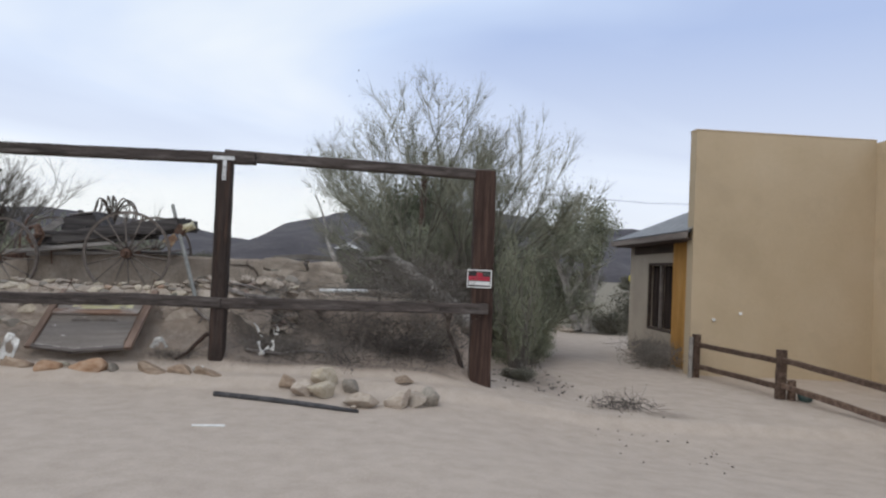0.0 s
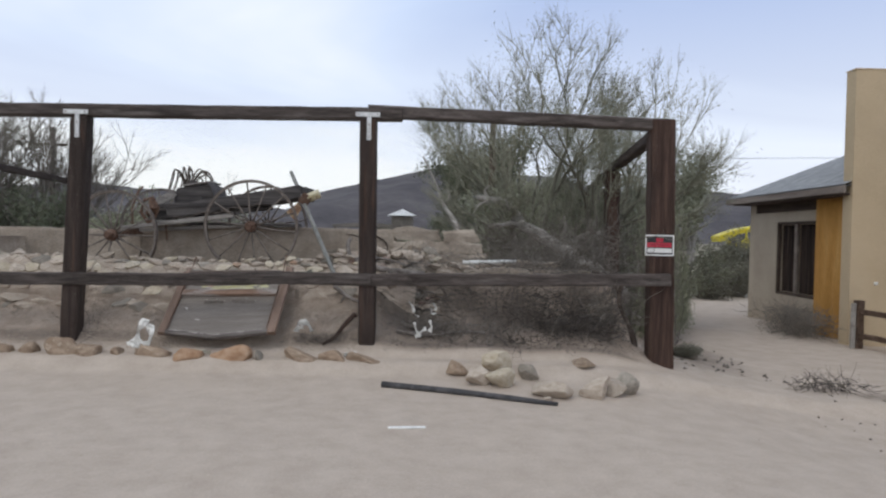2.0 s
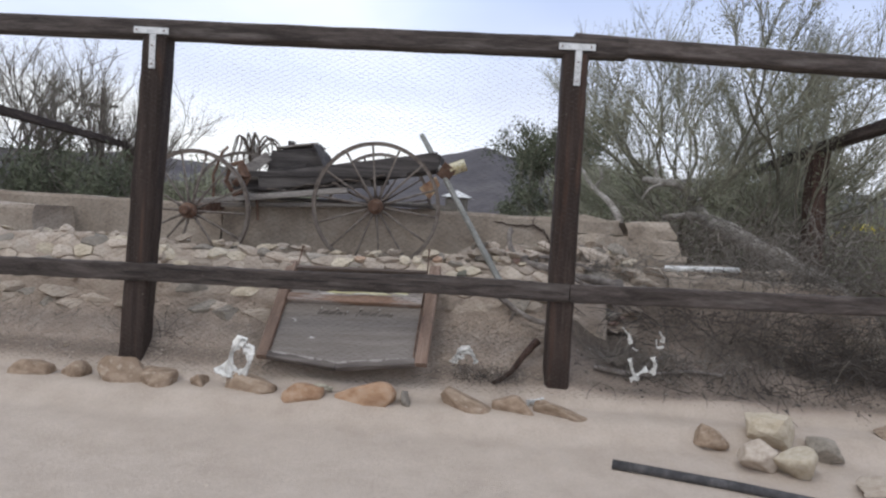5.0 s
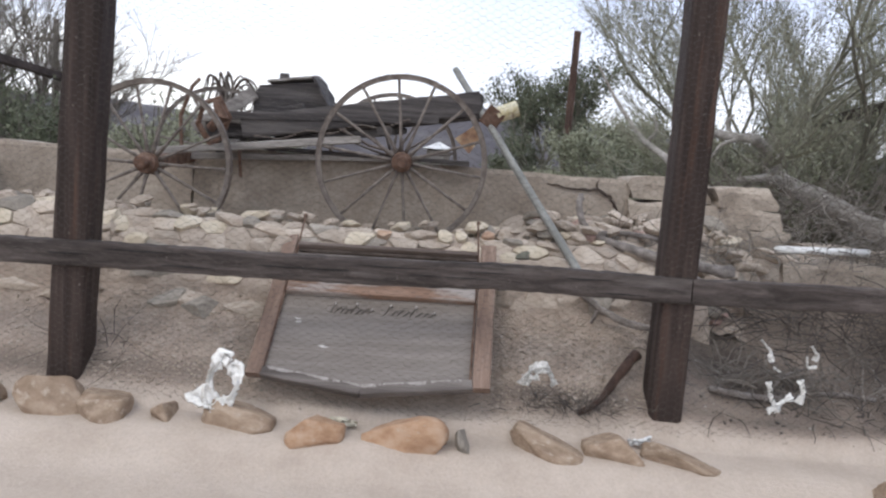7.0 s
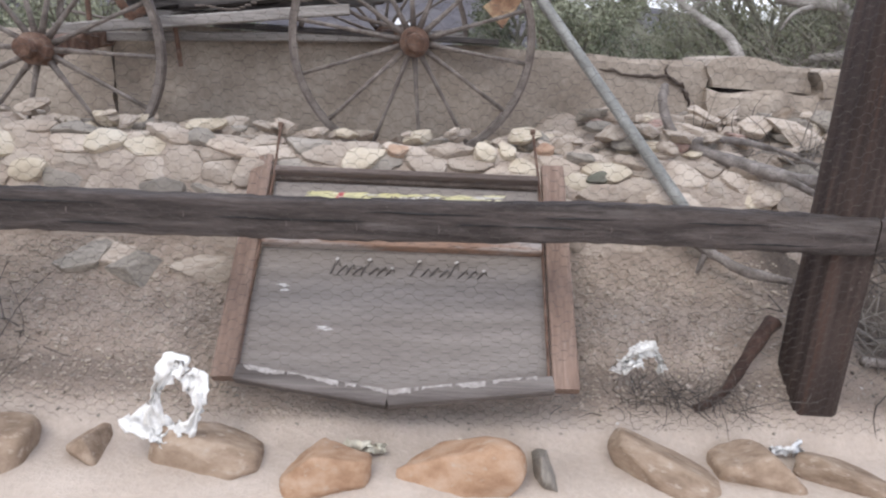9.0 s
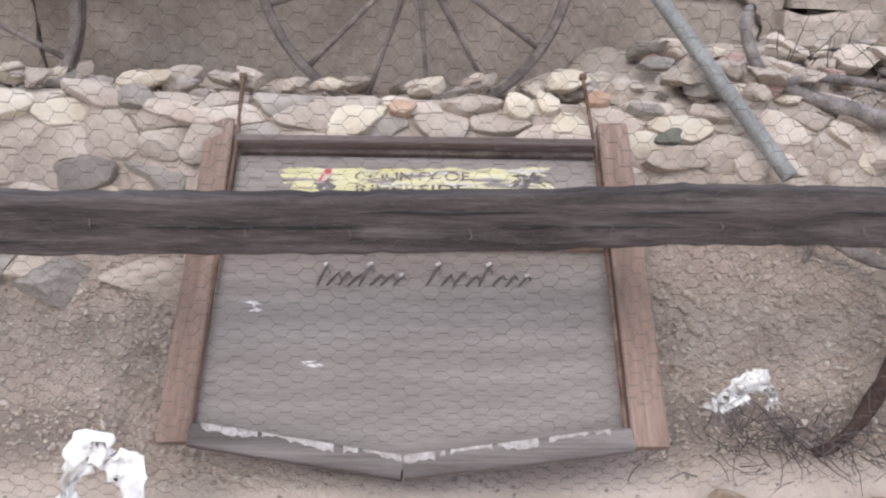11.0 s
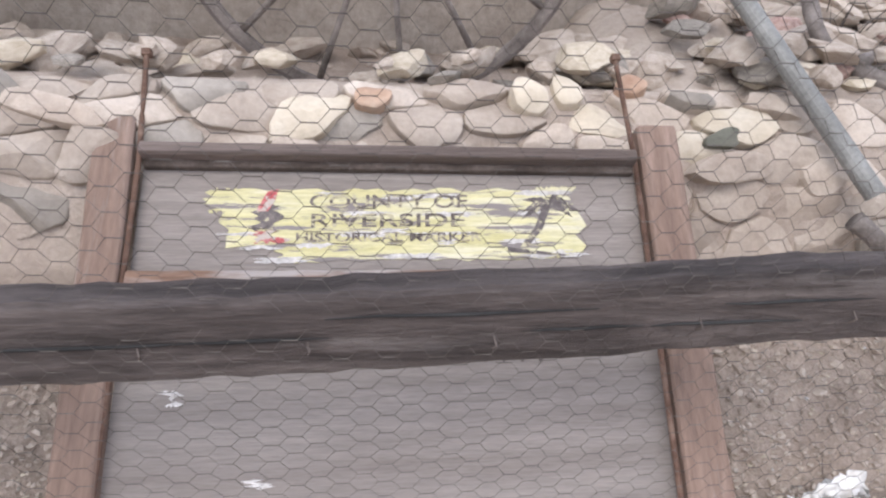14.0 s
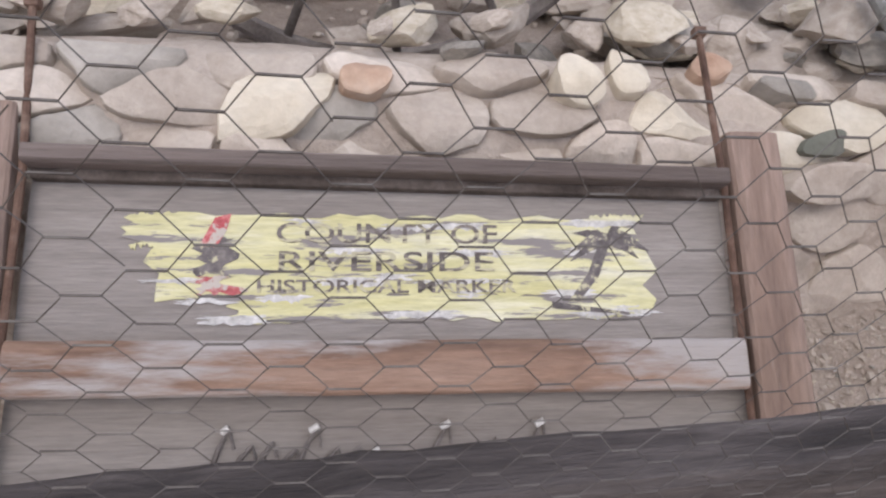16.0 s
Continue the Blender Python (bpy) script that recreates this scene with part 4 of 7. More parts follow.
def faced_stone(poly, proud, seed, material, joint=0.003):
    """A bedded stone from its outline on the bank's face: rounded corners, an uneven broken face."""
    rnd = random.Random(seed)
    c = sum(poly, Vector((0, 0))) / len(poly)
    size = max((p - c).length for p in poly)
    poly = [c + (p - c) * max(0.6, 1 - joint / max((p - c).length, 0.01)) for p in poly]
    for cut in (0.13, 0.25):
        poly = [w for i, p in enumerate(poly) for w in (p.lerp(poly[(i + 1) % len(poly)], cut), p.lerp(poly[(i + 1) % len(poly)], 1 - cut))]
    per = [0.0]
    for i, p in enumerate(poly):
        per.append(per[-1] + (poly[(i + 1) % len(poly)] - p).length)
    ring_, n = [], 26
    for i in range(n):
        d = per[-1] * i / n
        k = max(j for j in range(len(poly)) if per[j] <= d)
        ring_.append(poly[k].lerp(poly[(k + 1) % len(poly)], (d - per[k]) / max(per[k + 1] - per[k], 1e-6)))
    off = Vector((rnd.uniform(0, 60), rnd.uniform(0, 60), rnd.uniform(0, 60)))
    tilt = Vector((rnd.gauss(0, 0.07), rnd.gauss(0.02, 0.09)))
    planes_ = [(Vector((rnd.gauss(0, 0.22), rnd.gauss(0, 0.30))), rnd.uniform(0.002, 0.016)) for _ in range(4)]
    m = Mesh()
    rings = ((1.03, None), (1.0, 0.0), (0.985, 0.75), (0.95, 0.97), (0.80, 1.0), (0.60, 1.0), (0.40, 1.0), (0.20, 1.0))
    for k, lift in rings:
        for p in ring_:
            q = c + (p - c) * k
            w = noise.noise(Vector((q.x * 16, q.y * 16, 0)) + off) + 0.5 * noise.noise(Vector((q.x * 42, q.y * 42, 3)) + off)
            q = q + (p - c) * 0.11 * noise.noise(Vector((p.x * 30, p.y * 30, 8)) + off) * (k > 0.8)
            if lift is None:
                h = -0.045
            else:
                h = lift * (proud + min(0.004, min(g_ + d_.dot(q - c) for d_, g_ in planes_)) + tilt.dot(q - c) * 0.5 + 0.0035 * w) - 0.010 * (1 - lift)
            m.v.append(tuple(bank_point(q.x, q.y, h)))
    m.v.append(tuple(bank_point(c.x, c.y, proud + min(0.004, min(g_ for d_, g_ in planes_)))))
    for r_ in range(len(rings) - 1):
        for i in range(n):
            j = (i + 1) % n
            m.f.append((r_ * n + i, r_ * n + j, (r_ + 1) * n + j, (r_ + 1) * n + i))
    top_ = (len(rings) - 1) * n
    for i in range(n):
        m.f.append((top_ + i, top_ + (i + 1) % n, len(m.v) - 1))
    ctr = bank_point(c.x, c.y)
    m.v = [tuple(Vector(v) - ctr) for v in m.v]
    ob = part("stone", m, material, bank, smooth=False)
    ob.matrix_basis = Matrix.Translation(ctr)
    return ob


# coursed fieldstones fitted to one another over the face of the bank
seeds_ = []
for row, u in enumerate((0.21, 0.30, 0.39, 0.47, 0.545)):
    x = -7.5 + rn.uniform(0, 0.2)
    while x < -1.75:
        w = rn.uniform(0.09, 0.24) if row < 3 else rn.uniform(0.13, 0.36)
        seeds_.append(Vector((x + w / 2, u + rn.uniform(-0.028, 0.028))))
        x += w
for i, c in enumerate(seeds_):
    if c.x < -7.4 or c.x > -1.85 or (-4.12 < c.x < -2.88 and c.y < 0.33):
        continue
    cell = [Vector((c.x - 0.3, c.y - 0.12)), Vector((c.x + 0.3, c.y - 0.12)), Vector((c.x + 0.3, c.y + 0.12)), Vector((c.x - 0.3, c.y + 0.12))]
    for o_ in seeds_:
        d = o_ - c
        if o_ is not c and abs(d.x) < 0.6 and abs(d.y) < 0.26:
            cell = clip_cell(cell, (c + o_) / 2, Vector((d.x, d.y * 2.2)))
    cell = [Vector((p.x, min(max(p.y, 0.145), 0.575))) for p in cell]
    if len(cell) < 3 or max(p.y for p in cell) - min(p.y for p in cell) < 0.02:
        continue
    roll = rn.random()
    faced_stone(cell, rn.choice((0.003, 0.007, 0.012, 0.024)), 900 + i, M_stone if roll < 0.86 else (M_stone_tan if roll < 0.93 else M_stone_grey))
cnt = len(seeds_)


def lone_stone(x, z, w, h, turn, material, proud, seed):
    u = float(np.interp(z, [q[0] for q in BED[:8]], RUN[:8]))
    rnd = random.Random(seed)
    pts = []
    for k in range(8):
        a = 2 * math.pi * k / 8 + rnd.uniform(-0.25, 0.25)
        v = Vector((math.cos(a) * w / 2, math.sin(a) * h / 2)) * rnd.uniform(0.95, 1.25)
        pts.append(Vector((x + v.x * math.cos(turn) - v.y * math.sin(turn), u + v.x * math.sin(turn) + v.y * math.cos(turn))))
    return faced_stone(pts, proud, seed, material, 0.0)


for k, (x, z, w, h, turn, m_) in enumerate((
        (-3.625, 0.952, 0.175, 0.100, 0.55, M_stone_tan), (-3.495, 0.978, 0.085, 0.055, 0.2, M_stone_rose), (-3.150, 0.984, 0.085, 0.075, -0.2, M_stone_tan), (-3.058, 0.995, 0.080, 0.085, 0.4, M_stone_tan),
        (-2.700, 0.925, 0.100, 0.040, 0.15, M_stone_green), (-2.682, 0.868, 0.235, 0.070, 0.05, M_stone), (-2.455, 0.865, 0.130, 0.105, 0.3, M_stone), (-2.755, 0.990, 0.110, 0.045, -0.1, M_stone_grey),
        (-2.905, 1.000, 0.070, 0.050, 0.3, M_stone_rose), (-2.545, 0.985, 0.190, 0.055, -0.15, M_stone), (-4.255, 0.985, 0.130, 0.060, -0.1, M_stone_grey), (-4.130, 0.950, 0.240, 0.055, -0.25, M_stone),
        (-5.000, 0.930, 0.200, 0.110, 0.2, M_stone_tan), (-4.850, 0.850, 0.130, 0.080, 0.4, M_stone_tan), (-4.60, 0.960, 0.150, 0.100, 0.6, M_stone_tan))):
    lone_stone(x, z, w, h, turn, m_, 0.028 + 0.004 * (k % 3), 1500 + k)
for k in range(60):
    x = rn.uniform(-2.0, -0.95)
    y = 8.30 + 0.30 * (x + 2.0) + rn.uniform(-0.06, 0.22)
    w = rn.uniform(0.08, 0.22)
    stone(bank, (x, y, gz(x, y) + 0.035), (w * 1.3, w, w * 0.6), (rn.uniform(-0.3, 0.3), rn.uniform(-0.3, 0.3), rn.uniform(0, 6)), M_stone if rn.random() < 0.8 else M_stone_grey, k)
for k in range(110):
    x = rn.uniform(-6.9, -1.9)
    y = rn.uniform(8.26, 8.46)
    w = rn.uniform(0.035, 0.13)
    stone(bank, (x, y, gz(x, y) + 0.06 + 0.03 * rn.random()), (w * 1.4, w, w * 0.55), (rn.uniform(-0.4, 0.4), rn.uniform(-0.4, 0.4), rn.uniform(0, 6)), M_stone if rn.random() < 0.75 else (M_stone_tan if rn.random() < 0.6 else M_stone_grey), k)
# loose slabs breaking out of the dirt at the foot of the stonework
for y0, z0, x, x1 in ((7.985, 0.600, -7.4, -4.20), (7.94, 0.525, -7.3, -4.30)):
    while x < x1:
        w = rn.uniform(0.12, 0.30)
        if rn.random() < 0.8:
            stone(bank, (x + w / 2, y0 + rn.uniform(-0.03, 0.02), z0 + rn.uniform(-0.035, 0.035)), (w * 1.1, 0.19, rn.uniform(0.06, 0.12)), (rn.uniform(-0.1, 0.35), rn.uniform(-0.18, 0.18), rn.uniform(-0.3, 0.3)), M_stone if rn.random() < 0.85 else M_stone_grey, cnt)
        cnt += 1
        x += w * rn.uniform(1.0, 1.25)

bed = Mesh()
bxs = np.arange(-7.6, -1.55, 0.035)
bts = np.linspace(0, len(BED) - 1, 42)
for t in bts:
    zc_ = float(np.interp(t, range(len(BED)), [b_[0] for b_ in BED]))
    yc_ = float(np.interp(t, range(len(BED)), [b_[1] for b_ in BED]))
    for x in bxs:
        nn = noise.noise(Vector((x * 3.1, zc_ * 5, 2.0))) + 0.55 * noise.noise(Vector((x * 9, zc_ * 13, 7.0))) + 0.3 * noise.noise(Vector((x * 24, zc_ * 28, 3.0)))
        behind = -4.2 < x < -2.75
        sink = 0.06 * max(0.0, x + 2.3) / 0.75 - 0.035 * (x < -5) + 0.25 * max(0.0, x + 1.95)
        bed.v.append((float(x), yc_ + 0.001 - 0.011 * nn + 0.25 * max(0.0, float(x) + 2.25) + (0.012 if behind and zc_ < 0.86 else 0), zc_ - sink - 0.012 + 0.012 * nn))
nbx = len(bxs)
for j in range(len(bts) - 1):
    for i in range(nbx - 1):
        a = j * nbx + i
        bed.f.append((a, a + 1, a + nbx + 1, a + nbx))
part("mud_bedding", bed, M_mud, bank, "dried mud packed between the stones", smooth=True)

rubble = thing("rubble_heap", "loose broken stones scattered behind the bank", "rubble")
for k in range(190):
    x = rn.uniform(-7.3, -1.0)
    y = rn.uniform(8.34, 9.05)
    s = rn.uniform(0.04, 0.15) * (1.25 if rn.random() < 0.2 else 0.9)
    m_ = M_stone if rn.random() < 0.78 else (M_stone_grey if rn.random() < 0.6 else M_stone_tan)
    stone(rubble, (x, y, gz(x, y) + s * 0.16), (s * rn.uniform(1, 1.7), s * rn.uniform(0.8, 1.3), s * rn.uniform(0.4, 0.7)), (rn.uniform(-0.3, 0.3), rn.uniform(-0.3, 0.3), rn.uniform(0, 6)), m_, k)

# a slope of broken stone between the bank and the foot of the wall
for k in range(105):
    x = rn.uniform(-2.95, -1.35)
    t = rn.random()
    y = 8.30 + 0.62 * t
    s = rn.uniform(0.06, 0.17)
    roll = rn.random()
    m_ = M_stone if roll < 0.62 else (M_stone_grey if roll < 0.86 else M_stone_tan if roll < 0.94 else M_stone_red)
    lift = 0.10 + 0.13 * t * sm(-2.95, -2.5, x) if x > -2.6 else 0.06
    stone(rubble, (x, y, gz(x, y) + float(lift) + rn.uniform(-0.03, 0.03)), (s * rn.uniform(1.1, 1.9), s * rn.uniform(0.9, 1.3), s * rn.uniform(0.4, 0.75)), (rn.uniform(-0.45, 0.35), rn.uniform(-0.35, 0.35), rn.uniform(0, 6)), m_, k + 5)
heap = Mesh()
hxs, hys = np.arange(-3.05, -1.20, 0.03), np.arange(8.24, 9.12, 0.03)
for y in hys:
    for x in hxs:
        t = float(np.clip((y - 8.30) / 0.62, 0, 1))
        edge = float(sm(-3.05, -2.6, x) * (1 - sm(-1.5, -1.2, x)))
        nn = noise.noise(Vector((x * 6, y * 6, 1.0))) + 0.6 * noise.noise(Vector((x * 17, y * 17, 4.0)))
        heap.v.append((float(x), float(y), gz(x, y) - 0.03 + edge * (0.085 + 0.13 * t + 0.028 * nn)))
nhx = len(hxs)
for j in range(len(hys) - 1):
    for i in range(nhx - 1):
        q = j * nhx + i
        heap.f.append((q, q + 1, q + nhx + 1, q + nhx))
part("earth", heap, M_mud, rubble, "dry earth between the broken stones", smooth=True)

ruin = thing("ruined_wall", "low cracked adobe wall with a crumbling stepped end", "wall", kind="structure")


def rough_slab(x0, x1, z0, z1, y0, y1, seed, amp=0.012, skew=(0, 0)):
    """A worn wall block, its faces uneven and its edges jagged."""
    rnd = random.Random(seed)
    nx, nz = max(4, int((x1 - x0) / 0.035)), max(4, int((z1 - z0) / 0.03))
    m = Mesh()
    off = rnd.uniform(0, 90)

    def P(i, j, y, out):
        x, z = x0 + (x1 - x0) * i / nx, z0 + (z1 - z0) * j / nz
        nn = noise.noise(Vector((x * 2.2 + off, y, z * 2.2))) + 0.6 * noise.noise(Vector((x * 7, y + off, z * 7)))
        edge = 0.02 if (j == nz) else 0
        x += skew[0] * j / nz if i == 0 else (skew[1] * j / nz if i == nx else 0)
        if i in (0, nx):
            x += amp * 1.5 * noise.noise(Vector((off, z * 9, y)))
        return (x, y + out * (amp * nn - edge * 0.6), z + (amp * 0.9 * noise.noise(Vector((x * 5, off, 0.3))) if j == nz else 0))

    k = nx + 1
    for y, out in ((y0, -1), (y1, 1)):
        for j in range(nz + 1):
            for i in range(nx + 1):
                m.v.append(P(i, j, y, out))
    o = k * (nz + 1)
    for j in range(nz):
        for i in range(nx):
            a = j * k + i
            m.f.append((a, a + 1, a + k + 1, a + k))
            m.f.append((o + a + 1, o + a, o + a + k, o + a + k + 1))
    for i in range(nx):
        a = nz * k + i
        m.f.append((a, a + 1, o + a + 1, o + a))
        m.f.append((i + 1, i, o + i, o + i + 1))
    for j in range(nz):
        a = j * k
        m.f.append((a + k, a, o + a, o + a + k))
        m.f.append((a + nx, a + k + nx, o + a + k + nx, o + a + nx))
    return m


def slab(name, *a, **k):
    return part(name, rough_slab(*a, **k), M_adobe, ruin, smooth=False)


slab("wall_block", -9.6, -4.95, 0.55, 1.345, 9.12, 9.5, 1)
slab("wall_block", -4.94, -1.90, 0.55, 1.412, 9.12, 9.5, 2, skew=(0, 0.03))
slab("wall_block", -1.87, -1.32, 1.29, 1.43, 9.08, 9.5, 5, amp=0.05)
slab("wall_block", -1.31, -0.88, 1.275, 1.42, 9.08, 9.48, 6, amp=0.05, skew=(0, -0.04))
slab("wall_block", -1.89, -0.82, 1.135, 1.28, 9.06, 9.5, 7, amp=0.05)
slab("wall_block", -1.89, -1.45, 1.0, 1.128, 9.05, 9.5, 8, amp=0.05)
slab("wall_block", -1.44, -0.76, 0.99, 1.13, 9.02, 9.5, 9, amp=0.05)
slab("wall_block", -1.89, -0.70, 0.55, 0.992, 9.0, 9.5, 10, amp=0.05)
slab("wall_block", -8.6, -6.33, 0.6, 1.235, 8.52, 9.11, 11, amp=0.02)
slab("ledge_block", -1.95, -1.05, 0.60, 0.985, 8.52, 8.9, 12, amp=0.025)
slab("ledge_block", -1.03, -0.30, 0.58, 0.985, 8.50, 8.92, 13, amp=0.03)
slab("ledge_block", -0.28, 0.38, 0.5, 0.985, 8.58, 9.0, 14, amp=0.035)
slab("ledge_block", -0.70, 0.10, 0.5, 1.07, 8.92, 9.2, 15, amp=0.04)
slab("ledge_block", 0.30, 0.62, 0.1, 0.62, 8.35, 8.8, 16, amp=0.05)

cr = Mesh()
rc = random.Random(19)
cpts = [Vector((-2.47, 9.116, 1.338)), Vector((-2.26, 9.112, 1.322)), Vector((-2.10, 9.112, 1.326)), Vector((-2.02, 9.112, 1.285)), Vector((-1.96, 9.116, 1.215)), Vector((-1.955, 9.118, 1.13))]
line = []
for p, q in zip(cpts, cpts[1:]):
    line += [p.lerp(q, t) + Vector((rc.uniform(-0.008, 0.008), 0, rc.uniform(-0.009, 0.009))) for t in (0, 0.2, 0.4, 0.6, 0.8)]
cr.tube(line, [0.003 + 0.011 * math.sin(math.pi * i / (len(line) - 1)) ** 0.7 * rc.uniform(0.5, 1.2) for i in range(len(line))], 5)
cr.tube([(-2.10, 9.112, 1.326), (-2.115, 9.114, 1.36), (-2.10, 9.116, 1.40)], [0.008, 0.006, 0.002], 5)
part("crack", cr, M_darkwood, ruin, "dark jagged crack in the wall face")

# ---------------------------------------------------------------- edging stones and loose rocks
COB = [(-6.28, 7.36, 0.26, 0.10, 0), (-5.92, 7.30, 0.27, 0.06, 0), (-5.50, 7.33, 0.25, 0.12, 0), (-5.22, 7.35, 0.17, 0.12, 0), (-4.92, 7.32, 0.30, 0.20, 0), (-4.69, 7.29, 0.21, 0.16, 0),
       (-4.36, 7.33, 0.10, 0.09, 0), (-4.02, 7.29, 0.30, 0.14, 0), (-3.66, 7.24, 0.24, 0.12, 1), (-3.26, 7.23, 0.36, 0.16, 1), (-3.005, 7.27, 0.06, 0.10, 2), (-2.63, 7.27, 0.32, 0.11, 0), (-2.31, 7.29, 0.26, 0.13, 0), (-2.02, 7.27, 0.32, 0.07, 0)]
ROUND = [rock_mesh(300 + i, (1, 1, 1), 4, 9, 0.05, 0.72, True, True) for i in range(5)]
COBBLES = [rock_mesh(340 + i, (1, 1, 1), 4, 9, 0.045, 0.76, True, True) for i in range(6)]
for i, (x, y, w, h, k) in enumerate(COB):
    me = COBBLES[i % 6].copy()
    me.materials.append((M_cobble, M_cobble_orange, M_stone_grey)[k])
    ob = new("edging_stone", me)
    yaw = -0.25 if i == 11 else -0.15 if i == 13 else 0.06 * (i % 3)
    tip_ = 0.32 if i == 11 else 0.14 if i == 13 else 0.05 * ((i % 3) - 1)
    ob.matrix_basis = Matrix.LocRotScale((x + (0.05 if i in (4, 5) else 0), y + 0.02, gz(x, 7.2) - 0.006 + h * 0.08), Euler((-0.38, tip_, yaw)), (w * 1.10, 0.19, max(h, 0.08) * 1.35 + 0.018))
    tagged(ob, ("brown rounded edging stone half sunk in sand", "rusty orange edging stone half sunk in sand", "grey slab edging stone half sunk in sand")[k], "stone", "edging stones along the fence")
LOOSE = [(-1.14, 7.10, 0.20, 0.13, M_cobble), (-0.98, 6.86, 0.24, 0.20, M_stone), (-0.78, 6.83, 0.27, 0.22, M_stone_tan), (-0.78, 7.14, 0.36, 0.22, M_stone_tan), (-0.50, 7.06, 0.22, 0.15, M_stone_grey), (-0.36, 6.60, 0.36, 0.15, M_stone),
         (0.0, 6.60, 0.27, 0.21, M_stone), (0.18, 6.68, 0.22, 0.18, M_stone), (0.33, 6.78, 0.27, 0.24, M_stone_grey), (-0.42, 6.45, 0.075, 0.05, M_stone), (0.05, 7.28, 0.25, 0.06, M_cobble)]
for i, (x, y, w, h, m_) in enumerate(LOOSE):
    me = ROUND[(i + 2) % 5].copy() if i % 3 else STONES[i].copy()
    me.materials.clear()
    me.materials.append(m_)
    ob = new("loose_rock", me)
    ob.matrix_basis = Matrix.LocRotScale((x, y, gz(x, y) + h * 0.29), Euler((0.1 * (i % 3), 0.12, 0.5 * i)), (w, w * 0.8, h))
    tagged(ob, {"pale_fieldstone": "pale rounded rock lying on the sand", "yellow_tan_fieldstone": "yellow-tan rock lying on the sand", "grey_fieldstone": "dark grey rock lying on the sand", "brown_edging_stone": "brown rock lying on the sand"}[m_.name], "rock", "loose rocks by the fence")
solid("long_pole", Mesh().tube([(-1.80, 6.73, gz(-1.80, 6.73) + 0.022), (-1.2, 6.57, gz(-1.2, 6.57) + 0.022), (-0.7, 6.41, gz(-.7, 6.41) + 0.02), (-0.36, 6.30, gz(-.36, 6.30) + 0.014)], [0.027, 0.026, 0.024, 0.016], 12), M_black_pipe, "dark grey pole lying on the sand", "pole", smooth=True)
solid("white_strip", Mesh().box((-1.532, 5.604, gz(-1.53, 5.6) + 0.006), (0.26, 0.034, 0.010), Matrix.Rotation(0.12, 3, "Z")), M_white, "thin white plastic strip lying on the sand", "strip")


# ---------------------------------------------------------------- the old wagon
wagon = thing("wagon", "derelict weathered wooden wagon resting across the ruined wall", "wagon", Matrix.Translation((-4.1, 9.0, 0.9)))
WINV = Matrix.Translation((4.1, -9.0, -0.9))


def wpart(name, mesh, material, label=""):
    ob = part(name, mesh, material, wagon, label)
    ob.matrix_parent_inverse = WINV
    return ob


def ring(r0, r1, w, seg=56):
    m = Mesh()
    for i in range(seg):
        a = 2 * math.pi * i / seg
        for r, y in ((r0, -w / 2), (r1, -w / 2), (r1, w / 2), (r0, w / 2)):
            m.v.append((r * math.cos(a), y, r * math.sin(a)))
    for i in range(seg):
        j = (i + 1) % seg
        for k in range(4):
            q = (k + 1) % 4
            m.f.append((i * 4 + k, i * 4 + q, j * 4 + q, j * 4 + k))
    return m


def wheel_meshes(r):
    rim = ring(r - 0.031, r - 0.008, 0.030).data("wheel", False)
    rim.materials.append(M_wheel)
    tyre = ring(r - 0.0085, r, 0.035).data("tyre", False)
    tyre.materials.append(M_tyre)
    hub = Mesh().tube([(0, -0.13, 0), (0, -0.125, 0), (0, -0.075, 0), (0, -0.06, 0), (0, 0.06, 0), (0, 0.07, 0), (0, 0.12, 0)], [0.022, 0.036, 0.040, 0.062, 0.066, 0.045, 0.035], 16).data("hub", False)
    hub.materials.append(M_rust)
    sp = Mesh().tube([(0.055, 0, 0), (0.14, 0, 0), (r * 0.6, 0, 0), (r - 0.03, 0, 0)], [0.0145, 0.0105, 0.0082, 0.0095], 8).data("spoke", True)
    sp.materials.append(M_wheel)
    return rim, tyre, hub, sp


def wheel(c, r, rot, spokes=14, missing=(), turn=0.0, label=""):
    rim, tyre, hub, sp = wheel_meshes(r)
    w = part("wheel", rim, M_wheel, wagon, label)
    w.matrix_parent_inverse = WINV
    w.matrix_basis = Matrix.Translation(c) @ Euler(rot).to_matrix().to_4x4()
    part("tyre", tyre, M_tyre, w, "worn iron tyre")
    part("hub", hub, M_rust, w, "rusty hub")
    for i in range(spokes):
        if i in missing:
            continue
        s = part("spoke", sp, M_wheel, w)
        s.matrix_basis = Matrix.Rotation(turn + 2 * math.pi * i / spokes, 4, "Y")
    return w


wheel((-3.45, 8.53, 1.405), 0.525, (0.03, 0.0, 0.05), 14, (), 0.12, "large spoked wooden rear wheel")
wheel((-4.955, 8.44, 1.275), 0.505, (-0.05, 0.0, -0.06), 14, (3,), 0.0, "spoked wooden front wheel")
wheel((-3.62, 9.92, 1.44), 0.525, (0.02, 0.0, 0.02), 14, (), 0.3, "far spoked wooden rear wheel")
wheel((-4.98, 9.80, 1.39), 0.50, (0.05, 0.1, 0.30), 14, (2, 7), 0.5, "far leaning spoked wooden front wheel")
wpart("axle", Mesh().timber((-3.45, 8.45, 1.405), (-3.62, 10.0, 1.44), 0.07, 0.08, 201, 10, 0.04), M_rust, "rusty rear axle")
wpart("axle", Mesh().timber((-4.955, 8.4, 1.275), (-4.98, 9.85, 1.39), 0.07, 0.08, 202, 10, 0.04), M_rust, "rusty front axle")
SL = 0.205
